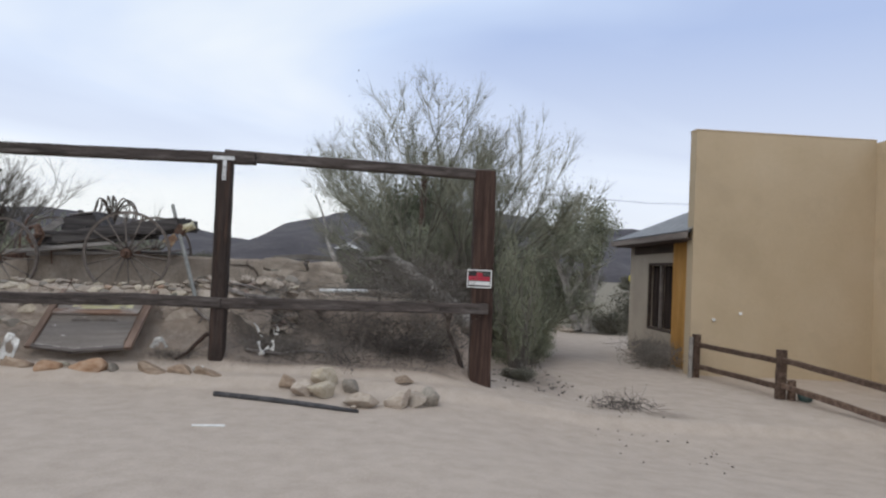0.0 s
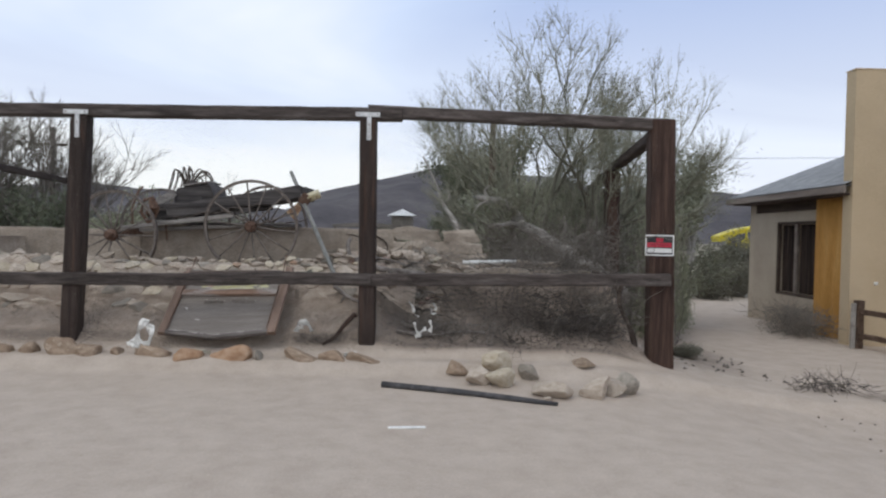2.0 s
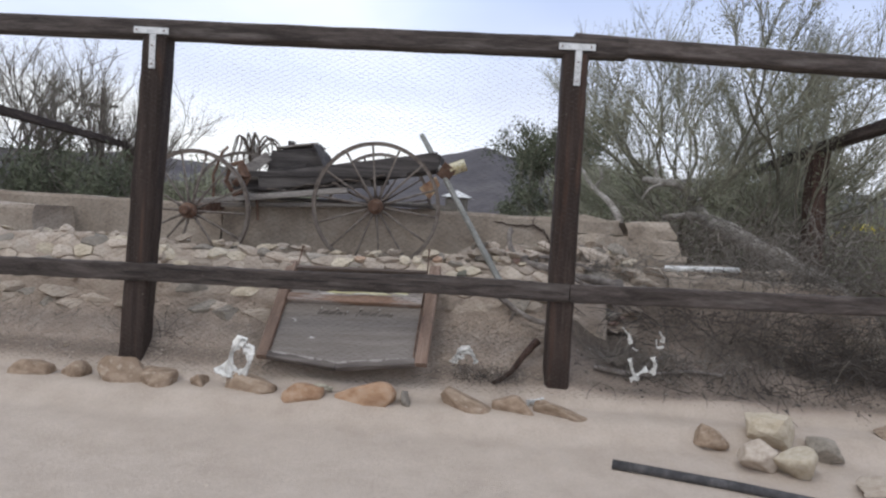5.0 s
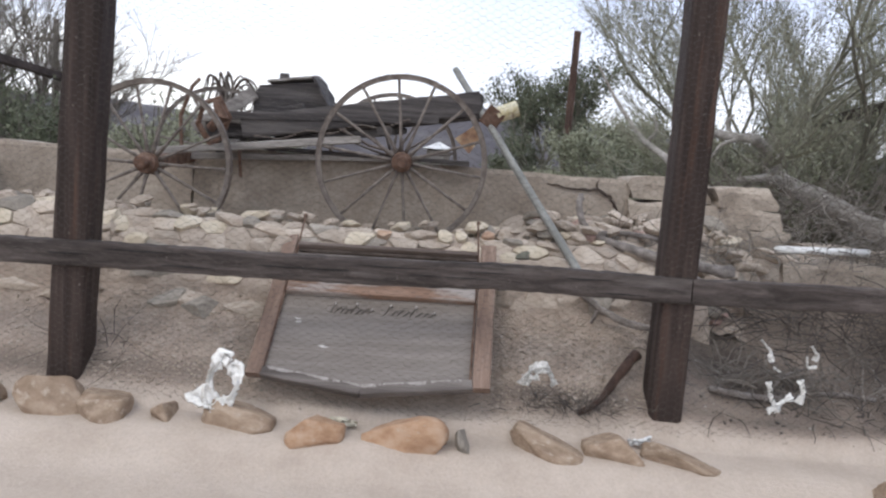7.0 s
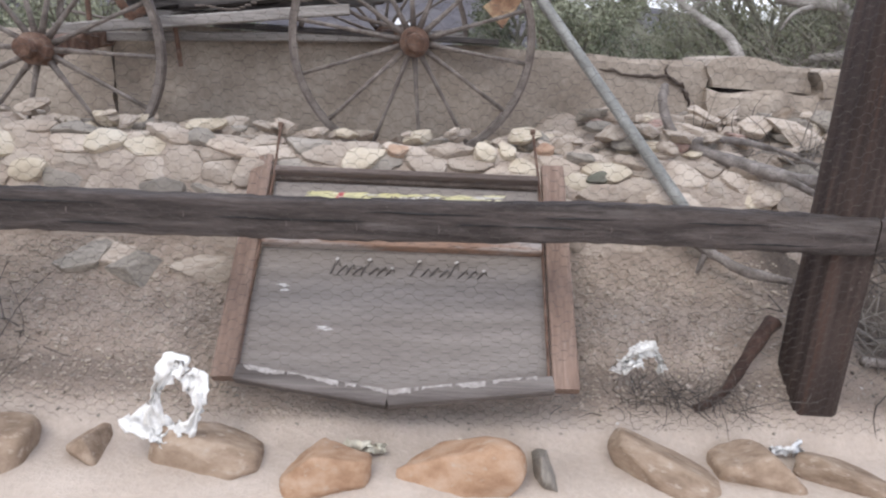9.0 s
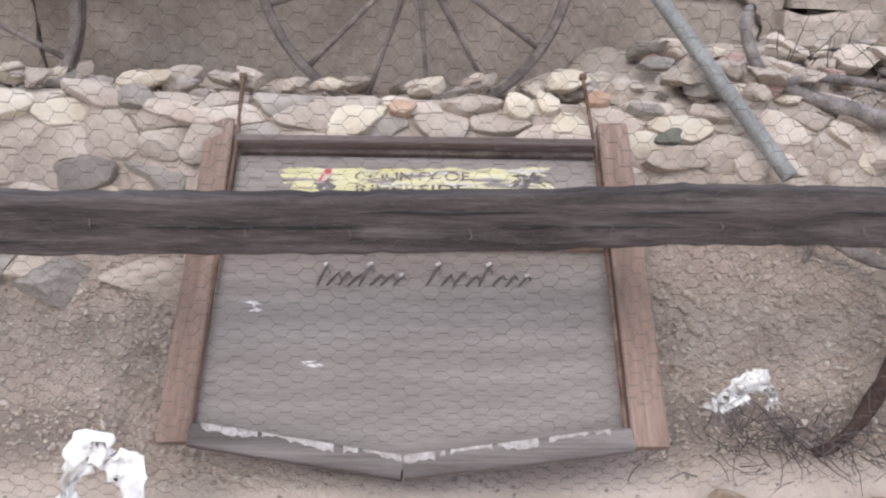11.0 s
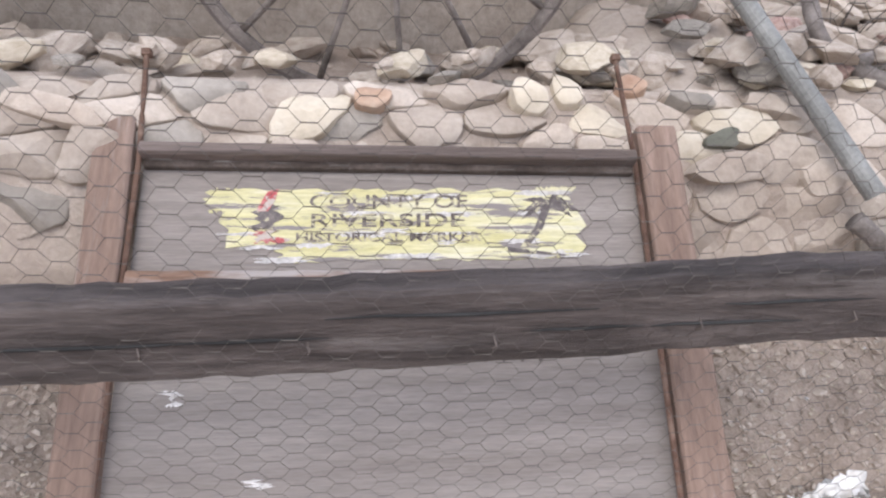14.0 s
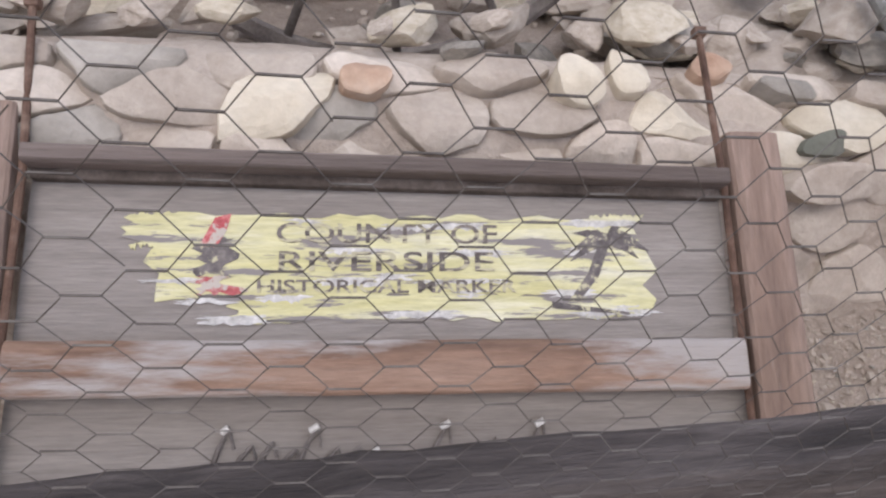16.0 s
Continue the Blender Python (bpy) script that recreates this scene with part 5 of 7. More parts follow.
for k, y in enumerate((8.98, 9.14, 9.30, 9.46, 9.62)):
    wpart("bed_plank", Mesh().timber((-4.75 - 0.1 * (k % 2), y, 1.475 + 0.01 * k), (-2.98 + 0.05 * (k % 3), y, 1.80), 0.145, 0.03, 210 + k, 16, 0.05), M_wagon)
wpart("side_board", Mesh().timber((-4.55, 8.90, 1.555), (-2.98, 8.90, 1.835), 0.035, 0.15, 220, 16, 0.05), M_wagon, "dark weathered side board")
wpart("side_board", Mesh().timber((-4.55, 9.70, 1.60), (-3.05, 9.70, 1.86), 0.035, 0.18, 221, 16, 0.05), M_wagon, "dark weathered side board")
wpart("tail_board", Mesh().timber((-2.985, 8.9, 1.81), (-2.985, 9.7, 1.83), 0.04, 0.17, 222, 8, 0.05), M_wagon, "dark tail board")
wpart("frame_pole", Mesh().timber((-5.06, 8.80, 1.355), (-3.75, 8.83, 1.53), 0.05, 0.05, 223, 16, 0.08), M_wagon_pale, "silvery frame pole")
wpart("frame_pole", Mesh().timber((-4.95, 9.05, 1.335), (-3.2, 9.05, 1.45), 0.05, 0.045, 224, 16, 0.08), M_wagon_pale, "silvery frame pole")
wpart("frame_pole", Mesh().timber((-4.85, 8.92, 1.585), (-4.3, 8.93, 1.60), 0.05, 0.03, 225, 10, 0.08), M_wagon_pale, "silvery frame pole")
wpart("frame_pole", Mesh().timber((-4.75, 9.0, 1.40), (-3.6, 8.95, 1.60), 0.04, 0.05, 226, 14, 0.08), M_wagon, "charred frame pole")
# added dark strip in place of the shadow along the wall top
wpart("under_plank", Mesh().timber((-4.42, 9.10, 1.428), (-3.02, 9.10, 1.436), 0.18, 0.03, 227, 14, 0.04), M_wagon, "dark strip standing in for the wagon's shadow on the wall top")
wpart("seat_box", Mesh().prism([(-4.545, 1.60), (-4.525, 1.80), (-4.50, 1.855), (-4.10, 1.905), (-4.06, 1.86), (-4.01, 1.66)], 9.08, 9.52, "xzy"), M_wagon, "dark wooden seat box")
wpart("seat_lid", Mesh().timber((-4.44, 9.17, 1.885), (-4.10, 9.17, 1.942), 0.22, 0.020, 228, 8, 0.08), M_wagon_pale, "warped seat lid board")
wpart("seat_lid", Mesh().timber((-4.47, 9.40, 1.890), (-4.11, 9.40, 1.935), 0.22, 0.020, 229, 8, 0.08), M_wagon, "warped seat lid board")
wpart("seat_cleat", Mesh().box((-4.36, 9.2, 1.935), (0.06, 0.05, 0.05)), M_wagon)
wpart("seat_side", Mesh().timber((-4.10, 9.10, 1.925), (-3.93, 9.08, 1.64), 0.26, 0.02, 230, 8, 0.08), M_wagon, "slumped dark seat side")
wpart("seat_side", Mesh().timber((-4.52, 9.06, 1.80), (-4.90, 8.98, 1.52), 0.03, 0.09, 231, 8, 0.08), M_wagon_pale, "silvery split seat prop")
wpart("spring", Mesh().tube([(-4.72, 8.80, 1.42), (-4.80, 8.78, 1.55), (-4.76, 8.76, 1.68), (-4.66, 8.76, 1.72), (-4.60, 8.78, 1.60), (-4.66, 8.80, 1.47), (-4.72, 8.80, 1.42)], 0.02, 8), M_rust, "rusty bent spring iron")
wpart("spring", Mesh().tube([(-4.95, 8.9, 1.40), (-4.98, 8.95, 1.60), (-4.93, 9.0, 1.80), (-4.90, 9.05, 1.86)], 0.013, 8), M_rust, "rusty upright iron")
wpart("brace", Mesh().tube([(-4.58, 8.95, 1.40), (-4.56, 8.95, 1.22)], 0.012, 6), M_rust, "hanging rusty iron strap")
wpart("brace", Mesh().tube([(-3.95, 8.9, 1.62), (-3.7, 8.88, 1.50), (-3.45, 8.85, 1.45)], 0.010, 6), M_tyre)
wpart("hub_iron", Mesh().tube([(-4.70, 8.72, 1.52), (-4.62, 8.70, 1.60), (-4.66, 8.70, 1.70)], [0.03, 0.045, 0.025], 10), M_rust, "rusty curled iron fitting")
wpart("side_board", Mesh().timber((-4.80, 8.97, 1.50), (-4.15, 8.97, 1.67), 0.03, 0.16, 244, 10, 0.06), M_wagon, "dark weathered side board")
wpart("cross_plank", Mesh().timber((-4.62, 8.86, 1.44), (-4.56, 9.75, 1.50), 0.10, 0.05, 240, 8, 0.06), M_wagon_pale, "silvery cross plank")
wpart("cross_plank", Mesh().timber((-3.60, 8.86, 1.60), (-3.56, 9.75, 1.66), 0.10, 0.05, 241, 8, 0.06), M_wagon, "dark cross plank")
wpart("loose_board", Mesh().timber((-4.70, 8.88, 1.62), (-3.25, 8.89, 1.70), 0.02, 0.05, 242, 14, 0.10), M_wagon, "thin split board")
wpart("loose_board", Mesh().timber((-4.2, 9.5, 1.70), (-3.1, 9.52, 1.93), 0.16, 0.03, 243, 14, 0.08), M_wagon, "thin split board")
chain = Mesh()
for k in range(40):
    t = k / 39
    c = Vector((-4.45 + 1.0 * t, 8.87, 1.50 + 0.185 * t - 0.035 * math.sin(t * math.pi * 3) ** 2))
    chain.tube([c - Vector((0.012, 0, 0)), c + Vector((0.012, 0.004 * (-1) ** k, 0))], 0.006, 5)
wpart("chain", chain, M_tyre, "dull iron chain along the bed")

# leaning pipe with a rusty bracket and an old can
PT, PB = Vector((-3.165, 9.22, 2.085)), Vector((-2.395, 7.97, 0.86))
pipe = thing("leaning_pipe", "grey galvanised pipe leaning with a rusty bracket and old can", "pipe", Matrix.Translation(PB))


def ppart(name, mesh, material, label=""):
    ob = part(name, mesh, material, pipe, label, smooth=False)
    ob.matrix_parent_inverse = Matrix.Translation(-PB)
    return ob


ppart("tube", Mesh().tube([PT, PT.lerp(PB, 0.5), PB], 0.0235, 16), M_pipe, "grey galvanised tube")
pc = PT.lerp(PB, 0.30)
RR = Euler((0.2, 0.55, 0.1)).to_matrix()
ppart("bracket", Mesh().box(pc + Vector((0.03, -0.04, 0.02)), (0.12, 0.05, 0.13), RR), M_rust, "rusty clamp bracket")
ppart("can", Mesh().tube([pc + Vector((0.06, -0.02, 0.04)), pc + Vector((0.19, -0.02, 0.095))], 0.052, 14), mat("chipped_cream_enamel", ((0.45, 0.36, 0.16), (0.60, 0.55, 0.38), (0.68, 0.66, 0.56)), 0.6, 14, 80, 0.3, spots=((0.16, 0.075, 0.045), 16, 0.58, 0.66)), "chipped cream and yellow can")
ppart("flap", Mesh().prism([(-0.20, -0.13), (-0.06, -0.02), (-0.02, -0.09), (-0.10, -0.22)], -0.01, 0.012, "xzy"), mat("rusty_yellow_tin", ((0.16, 0.08, 0.05), (0.30, 0.19, 0.12), (0.52, 0.42, 0.26)), 0.7, 12, 80, 0.3), "bent rusty tin flap")
bpy.context.view_layer.update()
for o_ in pipe.children:
    if o_.name.startswith("flap"):
        o_.matrix_basis = Matrix.Translation(pc)


# ---------------------------------------------------------------- dead wood and litter
def limb(m, pts, r0, r1, sides=8, seed=0, sub=3):
    """A gnarled tapering limb through the given points."""
    rnd = random.Random(seed)
    P = [Vector(p) for p in pts]
    out = []
    for i in range(len(P) - 1):
        a, b, c, d = P[max(i - 1, 0)], P[i], P[i + 1], P[min(i + 2, len(P) - 1)]
        for k in range(sub):
            t = k / sub
            q = 0.5 * ((2 * b) + (c - a) * t + (2 * a - 5 * b + 4 * c - d) * t * t + (3 * b - a - 3 * c + d) * t ** 3)
            out.append(q)
    out.append(P[-1])
    n = len(out)
    rad = [(r0 + (r1 - r0) * i / (n - 1)) * rnd.uniform(0.85, 1.15) for i in range(n)]
    out = [p + Vector((rnd.uniform(-1, 1), rnd.uniform(-1, 1), rnd.uniform(-1, 1))) * rad[i] * 0.2 for i, p in enumerate(out)]
    return m.tube(out, rad, sides, True, 0.12, rnd)


def twigs(m, c, size, n, length, r, seed, up=0.3):
    rnd = random.Random(seed)
    for _ in range(n):
        p = Vector(c) + Vector((rnd.gauss(0, size[0]), rnd.gauss(0, size[1]), rnd.uniform(-size[2], size[2])))
        d = Vector((rnd.gauss(0, 1), rnd.gauss(0, 1), rnd.gauss(up, 0.6))).normalized()
        L = length * rnd.uniform(0.4, 1.3)
        q = [p]
        for k in range(3):
            d = (d + Vector((rnd.gauss(0, 0.35), rnd.gauss(0, 0.35), rnd.gauss(0, 0.3)))).normalized()
            q.append(q[-1] + d * L / 3)
        rr = r * rnd.uniform(0.5, 1.3)
        m.tube(q, [rr, rr * 0.85, rr * 0.65, rr * 0.35], 4, False)
    return m


b_ = Mesh()
limb(b_, [(-2.335, 8.52, 1.30), (-2.35, 8.47, 1.22), (-2.31, 8.40, 1.10), (-2.18, 8.30, 1.03), (-1.95, 8.20, 0.985), (-1.70, 8.16, 0.95), (-1.5, 8.2, 0.93)], 0.018, 0.034, 9, 1)
limb(b_, [(-2.25, 8.34, 1.06), (-2.1, 8.4, 1.09), (-1.85, 8.42, 1.06), (-1.65, 8.38, 1.0)], 0.02, 0.01, 7, 2)
limb(b_, [(-1.95, 8.20, 0.985), (-1.75, 8.08, 0.90), (-1.62, 8.0, 0.82)], 0.018, 0.007, 6, 3)
solid("dead_branch", b_, M_deadwood, "grey gnarled dead branch lying on the stones", "branch", smooth=True)
b_ = Mesh()
limb(b_, [(-2.42, 7.98, 0.80), (-2.30, 7.93, 0.71), (-2.16, 7.86, 0.655), (-2.02, 7.80, 0.64)], 0.026, 0.014, 8, 4)
limb(b_, [(-2.3, 7.93, 0.71), (-2.34, 7.90, 0.63)], 0.014, 0.006, 6, 5)
solid("dead_branch", b_, M_deadwood, "grey broken stub of branch on the dirt bank", "branch", smooth=True)
b_ = limb(Mesh(), [(-2.45, 7.51, gz(-2.45, 7.51) + 0.01), (-2.37, 7.52, 0.31), (-2.26, 7.58, 0.43), (-2.16, 7.64, 0.55)], 0.011, 0.028, 9, 6)
solid("dead_branch", b_, M_bigpost, "dark curved branch lying along the foot of the bank", "branch", smooth=True)
b_ = Mesh()
limb(b_, [(0.95, 9.20, 0.62), (0.70, 9.42, 0.88), (0.42, 9.67, 1.09), (0.10, 10.08, 1.33), (-0.20, 10.50, 1.56), (-0.28, 10.47, 1.70), (-0.40, 10.38, 1.82), (-0.58, 10.30, 1.86), (-0.78, 10.60, 1.91)], 0.125, 0.035, 10, 7, 4)
limb(b_, [(-0.10, 10.40, 1.50), (-0.34, 10.38, 1.54), (-0.62, 10.30, 1.50)], 0.06, 0.025, 8, 8)
limb(b_, [(-0.66, 10.42, 1.88), (-0.70, 10.5, 2.0), (-0.64, 10.5, 2.08)], 0.025, 0.010, 6, 9)
limb(b_, [(-0.62, 10.35, 1.86), (-0.78, 10.35, 1.80), (-0.86, 10.35, 1.68)], 0.022, 0.008, 6, 19)
solid("fallen_limb", b_, M_palewood, "grey bleached fallen tree limb over the ruined ledge", "branch", smooth=True)
b_ = limb(Mesh(), [(-0.98, 10.3, 0.9), (-1.04, 10.4, 1.35), (-1.14, 10.5, 1.60), (-1.27, 10.95, 1.80), (-1.33, 11.2, 1.95), (-1.44, 11.6, 2.25), (-1.62, 11.8, 2.62)], 0.045, 0.012, 8, 10)
limb(b_, [(-1.27, 10.95, 1.80), (-1.20, 10.9, 1.92), (-1.24, 10.9, 2.05)], 0.026, 0.010, 6, 11)
solid("dead_sapling", b_, M_palewood, "pale leafless dead sapling behind the wall", "tree", smooth=True)
b_ = limb(Mesh(), [(0.62, 7.98, 0.95), (0.55, 7.95, 0.70), (0.66, 7.92, 0.45), (0.74, 7.95, 0.22)], 0.022, 0.030, 9, 12)
limb(b_, [(0.58, 7.95, 0.75), (0.45, 8.0, 0.95), (0.3, 8.1, 1.0)], 0.018, 0.010, 8, 13)
solid("dead_branch", b_, M_darkwood, "dark dead branch leaning beside the corner post", "branch", smooth=True)
b_ = limb(Mesh(), [(-2.7, 9.0, 0.98), (-2.55, 8.95, 1.02), (-2.35, 9.0, 1.0)], 0.04, 0.03, 8, 14)
solid("dead_branch", b_, M_deadwood, "short grey log by the ruined wall", "branch", smooth=True)
b_ = limb(Mesh(), [(-2.32, 8.95, 1.05), (-2.1, 8.92, 1.075), (-1.85, 8.93, 1.08)], 0.04, 0.032, 8, 15)
solid("dead_branch", b_, M_palewood, "short pale log by the ruined wall", "branch", smooth=True)
stump = thing("gnarled_stump", "dark gnarled stump with curling roots", "stump", Matrix.Translation((-7.5, 17.6, 0.2)))
part("trunk", limb(Mesh(), [(0, 0, 0), (-0.1, 0, 1.0), (-0.05, 0, 2.05)], 0.16, 0.10, 9, 16), M_darkwood, stump, smooth=True)
rn = random.Random(91)
for k in range(15):
    a = -1.5 + 3.0 * k / 14 + rn.uniform(-0.15, 0.15)
    w, h = rn.uniform(0.30, 0.48), rn.uniform(0.45, 0.72)
    d = rn.uniform(-0.25, 0.25)
    part("root", limb(Mesh(), [(-0.05, 0, 1.85), (-0.05 + 0.35 * w * math.sin(a), d * 0.5, 1.95 + 0.75 * h), (-0.05 + 0.8 * w * math.sin(a), d, 2.0 + h), (-0.05 + 1.15 * w * math.sin(a) + 0.06, d, 1.98 + 0.72 * h), (-0.05 + 1.2 * w * math.sin(a), d * 1.2, 1.85 + 0.35 * h), (-0.05 + 0.95 * w * math.sin(a), d, 1.9 + 0.2 * h)], 0.030, 0.012, 6, 100 + k, 3), M_deadwood if k % 2 else M_darkwood, stump, smooth=True)

solid("white_tube", Mesh().tube([(-1.06, 8.60, 1.05), (-0.75, 8.62, 1.06), (-0.45, 8.64, 1.07)], 0.024, 12), M_white, "white plastic tube lying on the stone ledge", "tube", smooth=True)

b_ = Mesh()
limb(b_, [(-1.75, 7.70, gz(-1.75, 7.7) + 0.02), (-1.45, 7.74, gz(-1.45, 7.74) + 0.03), (-1.1, 7.80, gz(-1.1, 7.8) + 0.02), (-0.85, 7.78, gz(-0.85, 7.78) + 0.015)], 0.020, 0.011, 8, 31)
limb(b_, [(-1.45, 7.74, gz(-1.45, 7.74) + 0.03), (-1.30, 7.86, gz(-1.3, 7.86) + 0.06), (-1.12, 7.98, gz(-1.12, 7.98) + 0.04)], 0.014, 0.007, 7, 32)
solid("dead_branch", b_, M_deadwood, "grey forked stick lying on the dark slope", "branch", smooth=True)
# brush on the dark slope and the ledge
for c, s, n, L, r, seed, mm, lab in (
        ((-1.05, 8.15, 0.62), (0.42, 0.20, 0.12), 240, 0.36, 0.0030, 1, M_twig_dark, "dark dry brush on the slope behind the netting"),
        ((-0.2, 8.15, 0.62), (0.34, 0.20, 0.16), 290, 0.38, 0.0034, 2, M_twig_dark, "dark dry brush on the slope behind the netting"),
        ((0.05, 7.92, 0.42), (0.24, 0.12, 0.12), 520, 0.26, 0.0036, 21, M_twig_dark, "dark brush heaped against the netting by the corner"),
        ((-1.35, 7.85, 0.40), (0.36, 0.14, 0.05), 260, 0.28, 0.0034, 22, M_twig_dry, "grey sticks and twigs lying on the dark slope"),
        ((-0.7, 7.70, 0.30), (0.55, 0.10, 0.03), 300, 0.22, 0.0030, 23, M_twig_dark, "dark sticks lying at the foot of the slope"),
        ((-0.15, 8.60, 1.02), (0.42, 0.16, 0.10), 340, 0.36, 0.0034, 3, M_twig_dry, "grey dry twigs heaped on the ledge"),
        ((0.45, 8.9, 1.05), (0.28, 0.40, 0.35), 520, 0.50, 0.0040, 4, M_twig_dry, "grey dry twigs tangled under the tree"),
        ((0.50, 8.1, 0.50), (0.16, 0.16, 0.22), 240, 0.40, 0.0042, 5, M_twig_dry, "grey dry twigs tangled beside the corner post"),
        ((-0.2, 10.2, 1.25), (0.45, 0.5, 0.25), 420, 0.55, 0.0045, 6, M_twig_dry, "grey dry twigs behind the ruined wall"),
        ((-1.55, 8.45, 1.02), (0.26, 0.10, 0.04), 110, 0.30, 0.0030, 7, M_twig_dry, "grey dry twigs lying on the stones"),
        ((-1.95, 8.75, 1.00), (0.25, 0.10, 0.05), 120, 0.26, 0.0030, 8, M_twig_dark, "dark dry twigs lying on rubble"),
        ((-2.50, 7.51, 0.30), (0.16, 0.05, 0.03), 190, 0.12, 0.0018, 9, M_twig_dark, "dark twigs and litter at the foot of the bank"),
        ((-4.75, 7.66, 0.36), (0.14, 0.05, 0.06), 40, 0.28, 0.0020, 10, M_twig_dark, "thin dry creeper stems on the bank"),
        ((-6.1, 7.75, 0.45), (0.35, 0.08, 0.10), 90, 0.25, 0.0022, 11, M_twig_dry, "thin dry weeds on the bank"),
        ((2.60, 7.68, gz(2.6, 7.68) + 0.05), (0.20, 0.10, 0.04), 150, 0.22, 0.0035, 12, M_twig_dark, "small heap of dead brush on the sand"),
        ((4.62, 12.0, gz(4.6, 12) + 0.20), (0.20, 0.40, 0.20), 1500, 0.26, 0.0034, 13, M_twig_dry, "dry grey bush growing against the house wall")):
    ob = solid("dry_brush", twigs(Mesh(), c, s, n, L, r, seed), mm, lab, "brush", kind="stuff")


def chip(seed):
    """A small lump: a coarse ball pushed in and out."""
    rnd = random.Random(seed)
    bm = bmesh.new()
    bmesh.ops.create_icosphere(bm, subdivisions=1, radius=0.5)
    out = [tuple(v.co * rnd.uniform(0.72, 1.15)) for v in bm.verts], [tuple(v.index for v in f.verts) for f in bm.faces]
    bm.free()
    return out


CHIPS = [chip(700 + i) for i in range(8)]


def litter(name, n, seed, box_, mm, lab, lo=0.01, hi=0.03):
    rnd = random.Random(seed)
    m = Mesh()
    spots_ = [(rnd.uniform(box_[0], box_[1]), rnd.uniform(box_[2], box_[3])) for _ in range(n)]
    heights = ground_z([q[0] for q in spots_], [q[1] for q in spots_])
    for (x, y), z in zip(spots_, heights):
        s = lo + (hi - lo) * rnd.random() ** 1.15
        size = Vector((s * rnd.uniform(0.6, 1.4), s * rnd.uniform(0.6, 1.1), s * rnd.uniform(0.35, 0.7)))
        turn = Euler((rnd.uniform(-0.5, 0.5), rnd.uniform(-0.5, 0.5), rnd.uniform(0, 6))).to_matrix()
        verts, faces = CHIPS[rnd.randrange(len(CHIPS))]
        m.add([turn @ Vector((v[0] * size[0], v[1] * size[1], v[2] * size[2])) + Vector((x, y, z + s * 0.12)) for v in verts], faces)
    return solid(name, m, mm, lab, "gravel", kind="stuff")


litter("gravel", 8200, 1, (-6.8, -1.9, 7.50, 8.04), M_stone, "fine pale gravel and clods on the dirt bank", 0.005, 0.017)
litter("gravel", 2600, 14, (-4.9, -2.1, 7.50, 8.04), M_mud, "crumbled clods of dry mud on the bank", 0.006, 0.026)
litter("gravel", 420, 11, (-6.8, -1.9, 7.50, 8.02), M_stone, "dry clods on the dirt bank", 0.014, 0.034)
litter("gravel", 1500, 12, (-4.9, -2.1, 7.47, 8.0), M_stone_tan, "small pale pebbles on the dirt bank", 0.004, 0.013)
litter("gravel", 900, 13, (-4.9, -2.1, 7.47, 8.0), M_stone_grey, "small grey pebbles on the dirt bank", 0.004, 0.014)
litter("gravel", 520, 2, (-6.8, 0.6, 7.44, 7.62), M_stone_grey, "dark chips and litter at the foot of the bank", 0.004, 0.015)
litter("gravel", 420, 3, (-2.0, 0.5, 7.5, 8.3), M_twig_dark, "dark clods on the shaded slope", 0.006, 0.03)
litter("gravel", 160, 4, (-2.8, 0.6, 7.46, 8.2), M_white_flake, "pale scraps in the litter", 0.005, 0.014)
litter("gravel", 260, 5, (-6.5, 4.0, 3.0, 7.2), M_stone, "scattered pebbles on the sand", 0.005, 0.018)
litter("gravel", 150, 15, (1.15, 2.4, 7.9, 11.0), M_twig_dark, "dark leaf litter and chips under the tree", 0.012, 0.05)
litter("gravel", 26, 6, (2.0, 3.2, 5.2, 7.4), M_twig_dark, "dark scraps of dead leaf on the sand", 0.012, 0.045)
litter("gravel", 500, 7, (-7.2, -1.2, 8.40, 9.08), M_stone, "stone chips among the rubble", 0.012, 0.045)


def crumple(name, seed, pts, r, material, label):
    """Crumpled sheet plastic: folded strips, each a part."""
    rnd = random.Random(seed)
    t_ = thing(name, label, "litter", Matrix.Translation(pts[0][0][0]))
    inv = Matrix.Translation(-Vector(pts[0][0][0]))
    for path, w in pts:
        m = Mesh()
        n = len(path) * 5
        P = [Vector(p) for p in path]
        rows = 7
        for side in (0, 1):
            rnd = random.Random(seed * 31 + len(path))
            for i in range(n + 1):
                t = i / n * (len(P) - 1)
                k = min(int(t), len(P) - 2)
                c = P[k].lerp(P[k + 1], t - k)
                d = (P[k + 1] - P[k]).normalized()
                a = d.cross(Vector((0.1, -1, 0.2))).normalized()
                for j in range(rows):
                    s = (j - 3) / 3 * w * (0.75 + 0.4 * math.sin(2.1 * t + seed) + rnd.uniform(-0.15, 0.15))
                    fold = Vector((rnd.gauss(0, 1), rnd.gauss(0, 1), rnd.gauss(0, 1))) * r + Vector((0, -0.55 * (w - abs(s)) * math.cos(j * 2.2 + i * 0.4), 0))
                    m.v.append(tuple(c + a * s + fold + Vector((0, 0.003 * side, 0))))
        o = rows * (n + 1)
        for i in range(n):
            for j in range(rows - 1):
                q = i * rows + j
                m.f.append((q, q + 1, q + rows + 1, q + rows))
                m.f.append((o + q, o + q + rows, o + q + rows + 1, o + q + 1))
            q = i * rows
            m.f.append((q, q + rows, o + q + rows, o + q))
            q += rows - 1
            m.f.append((q + rows, q, o + q, o + q + rows))
        ob = part("fold", m, material, t_, smooth=True)
        ob.matrix_parent_inverse = inv


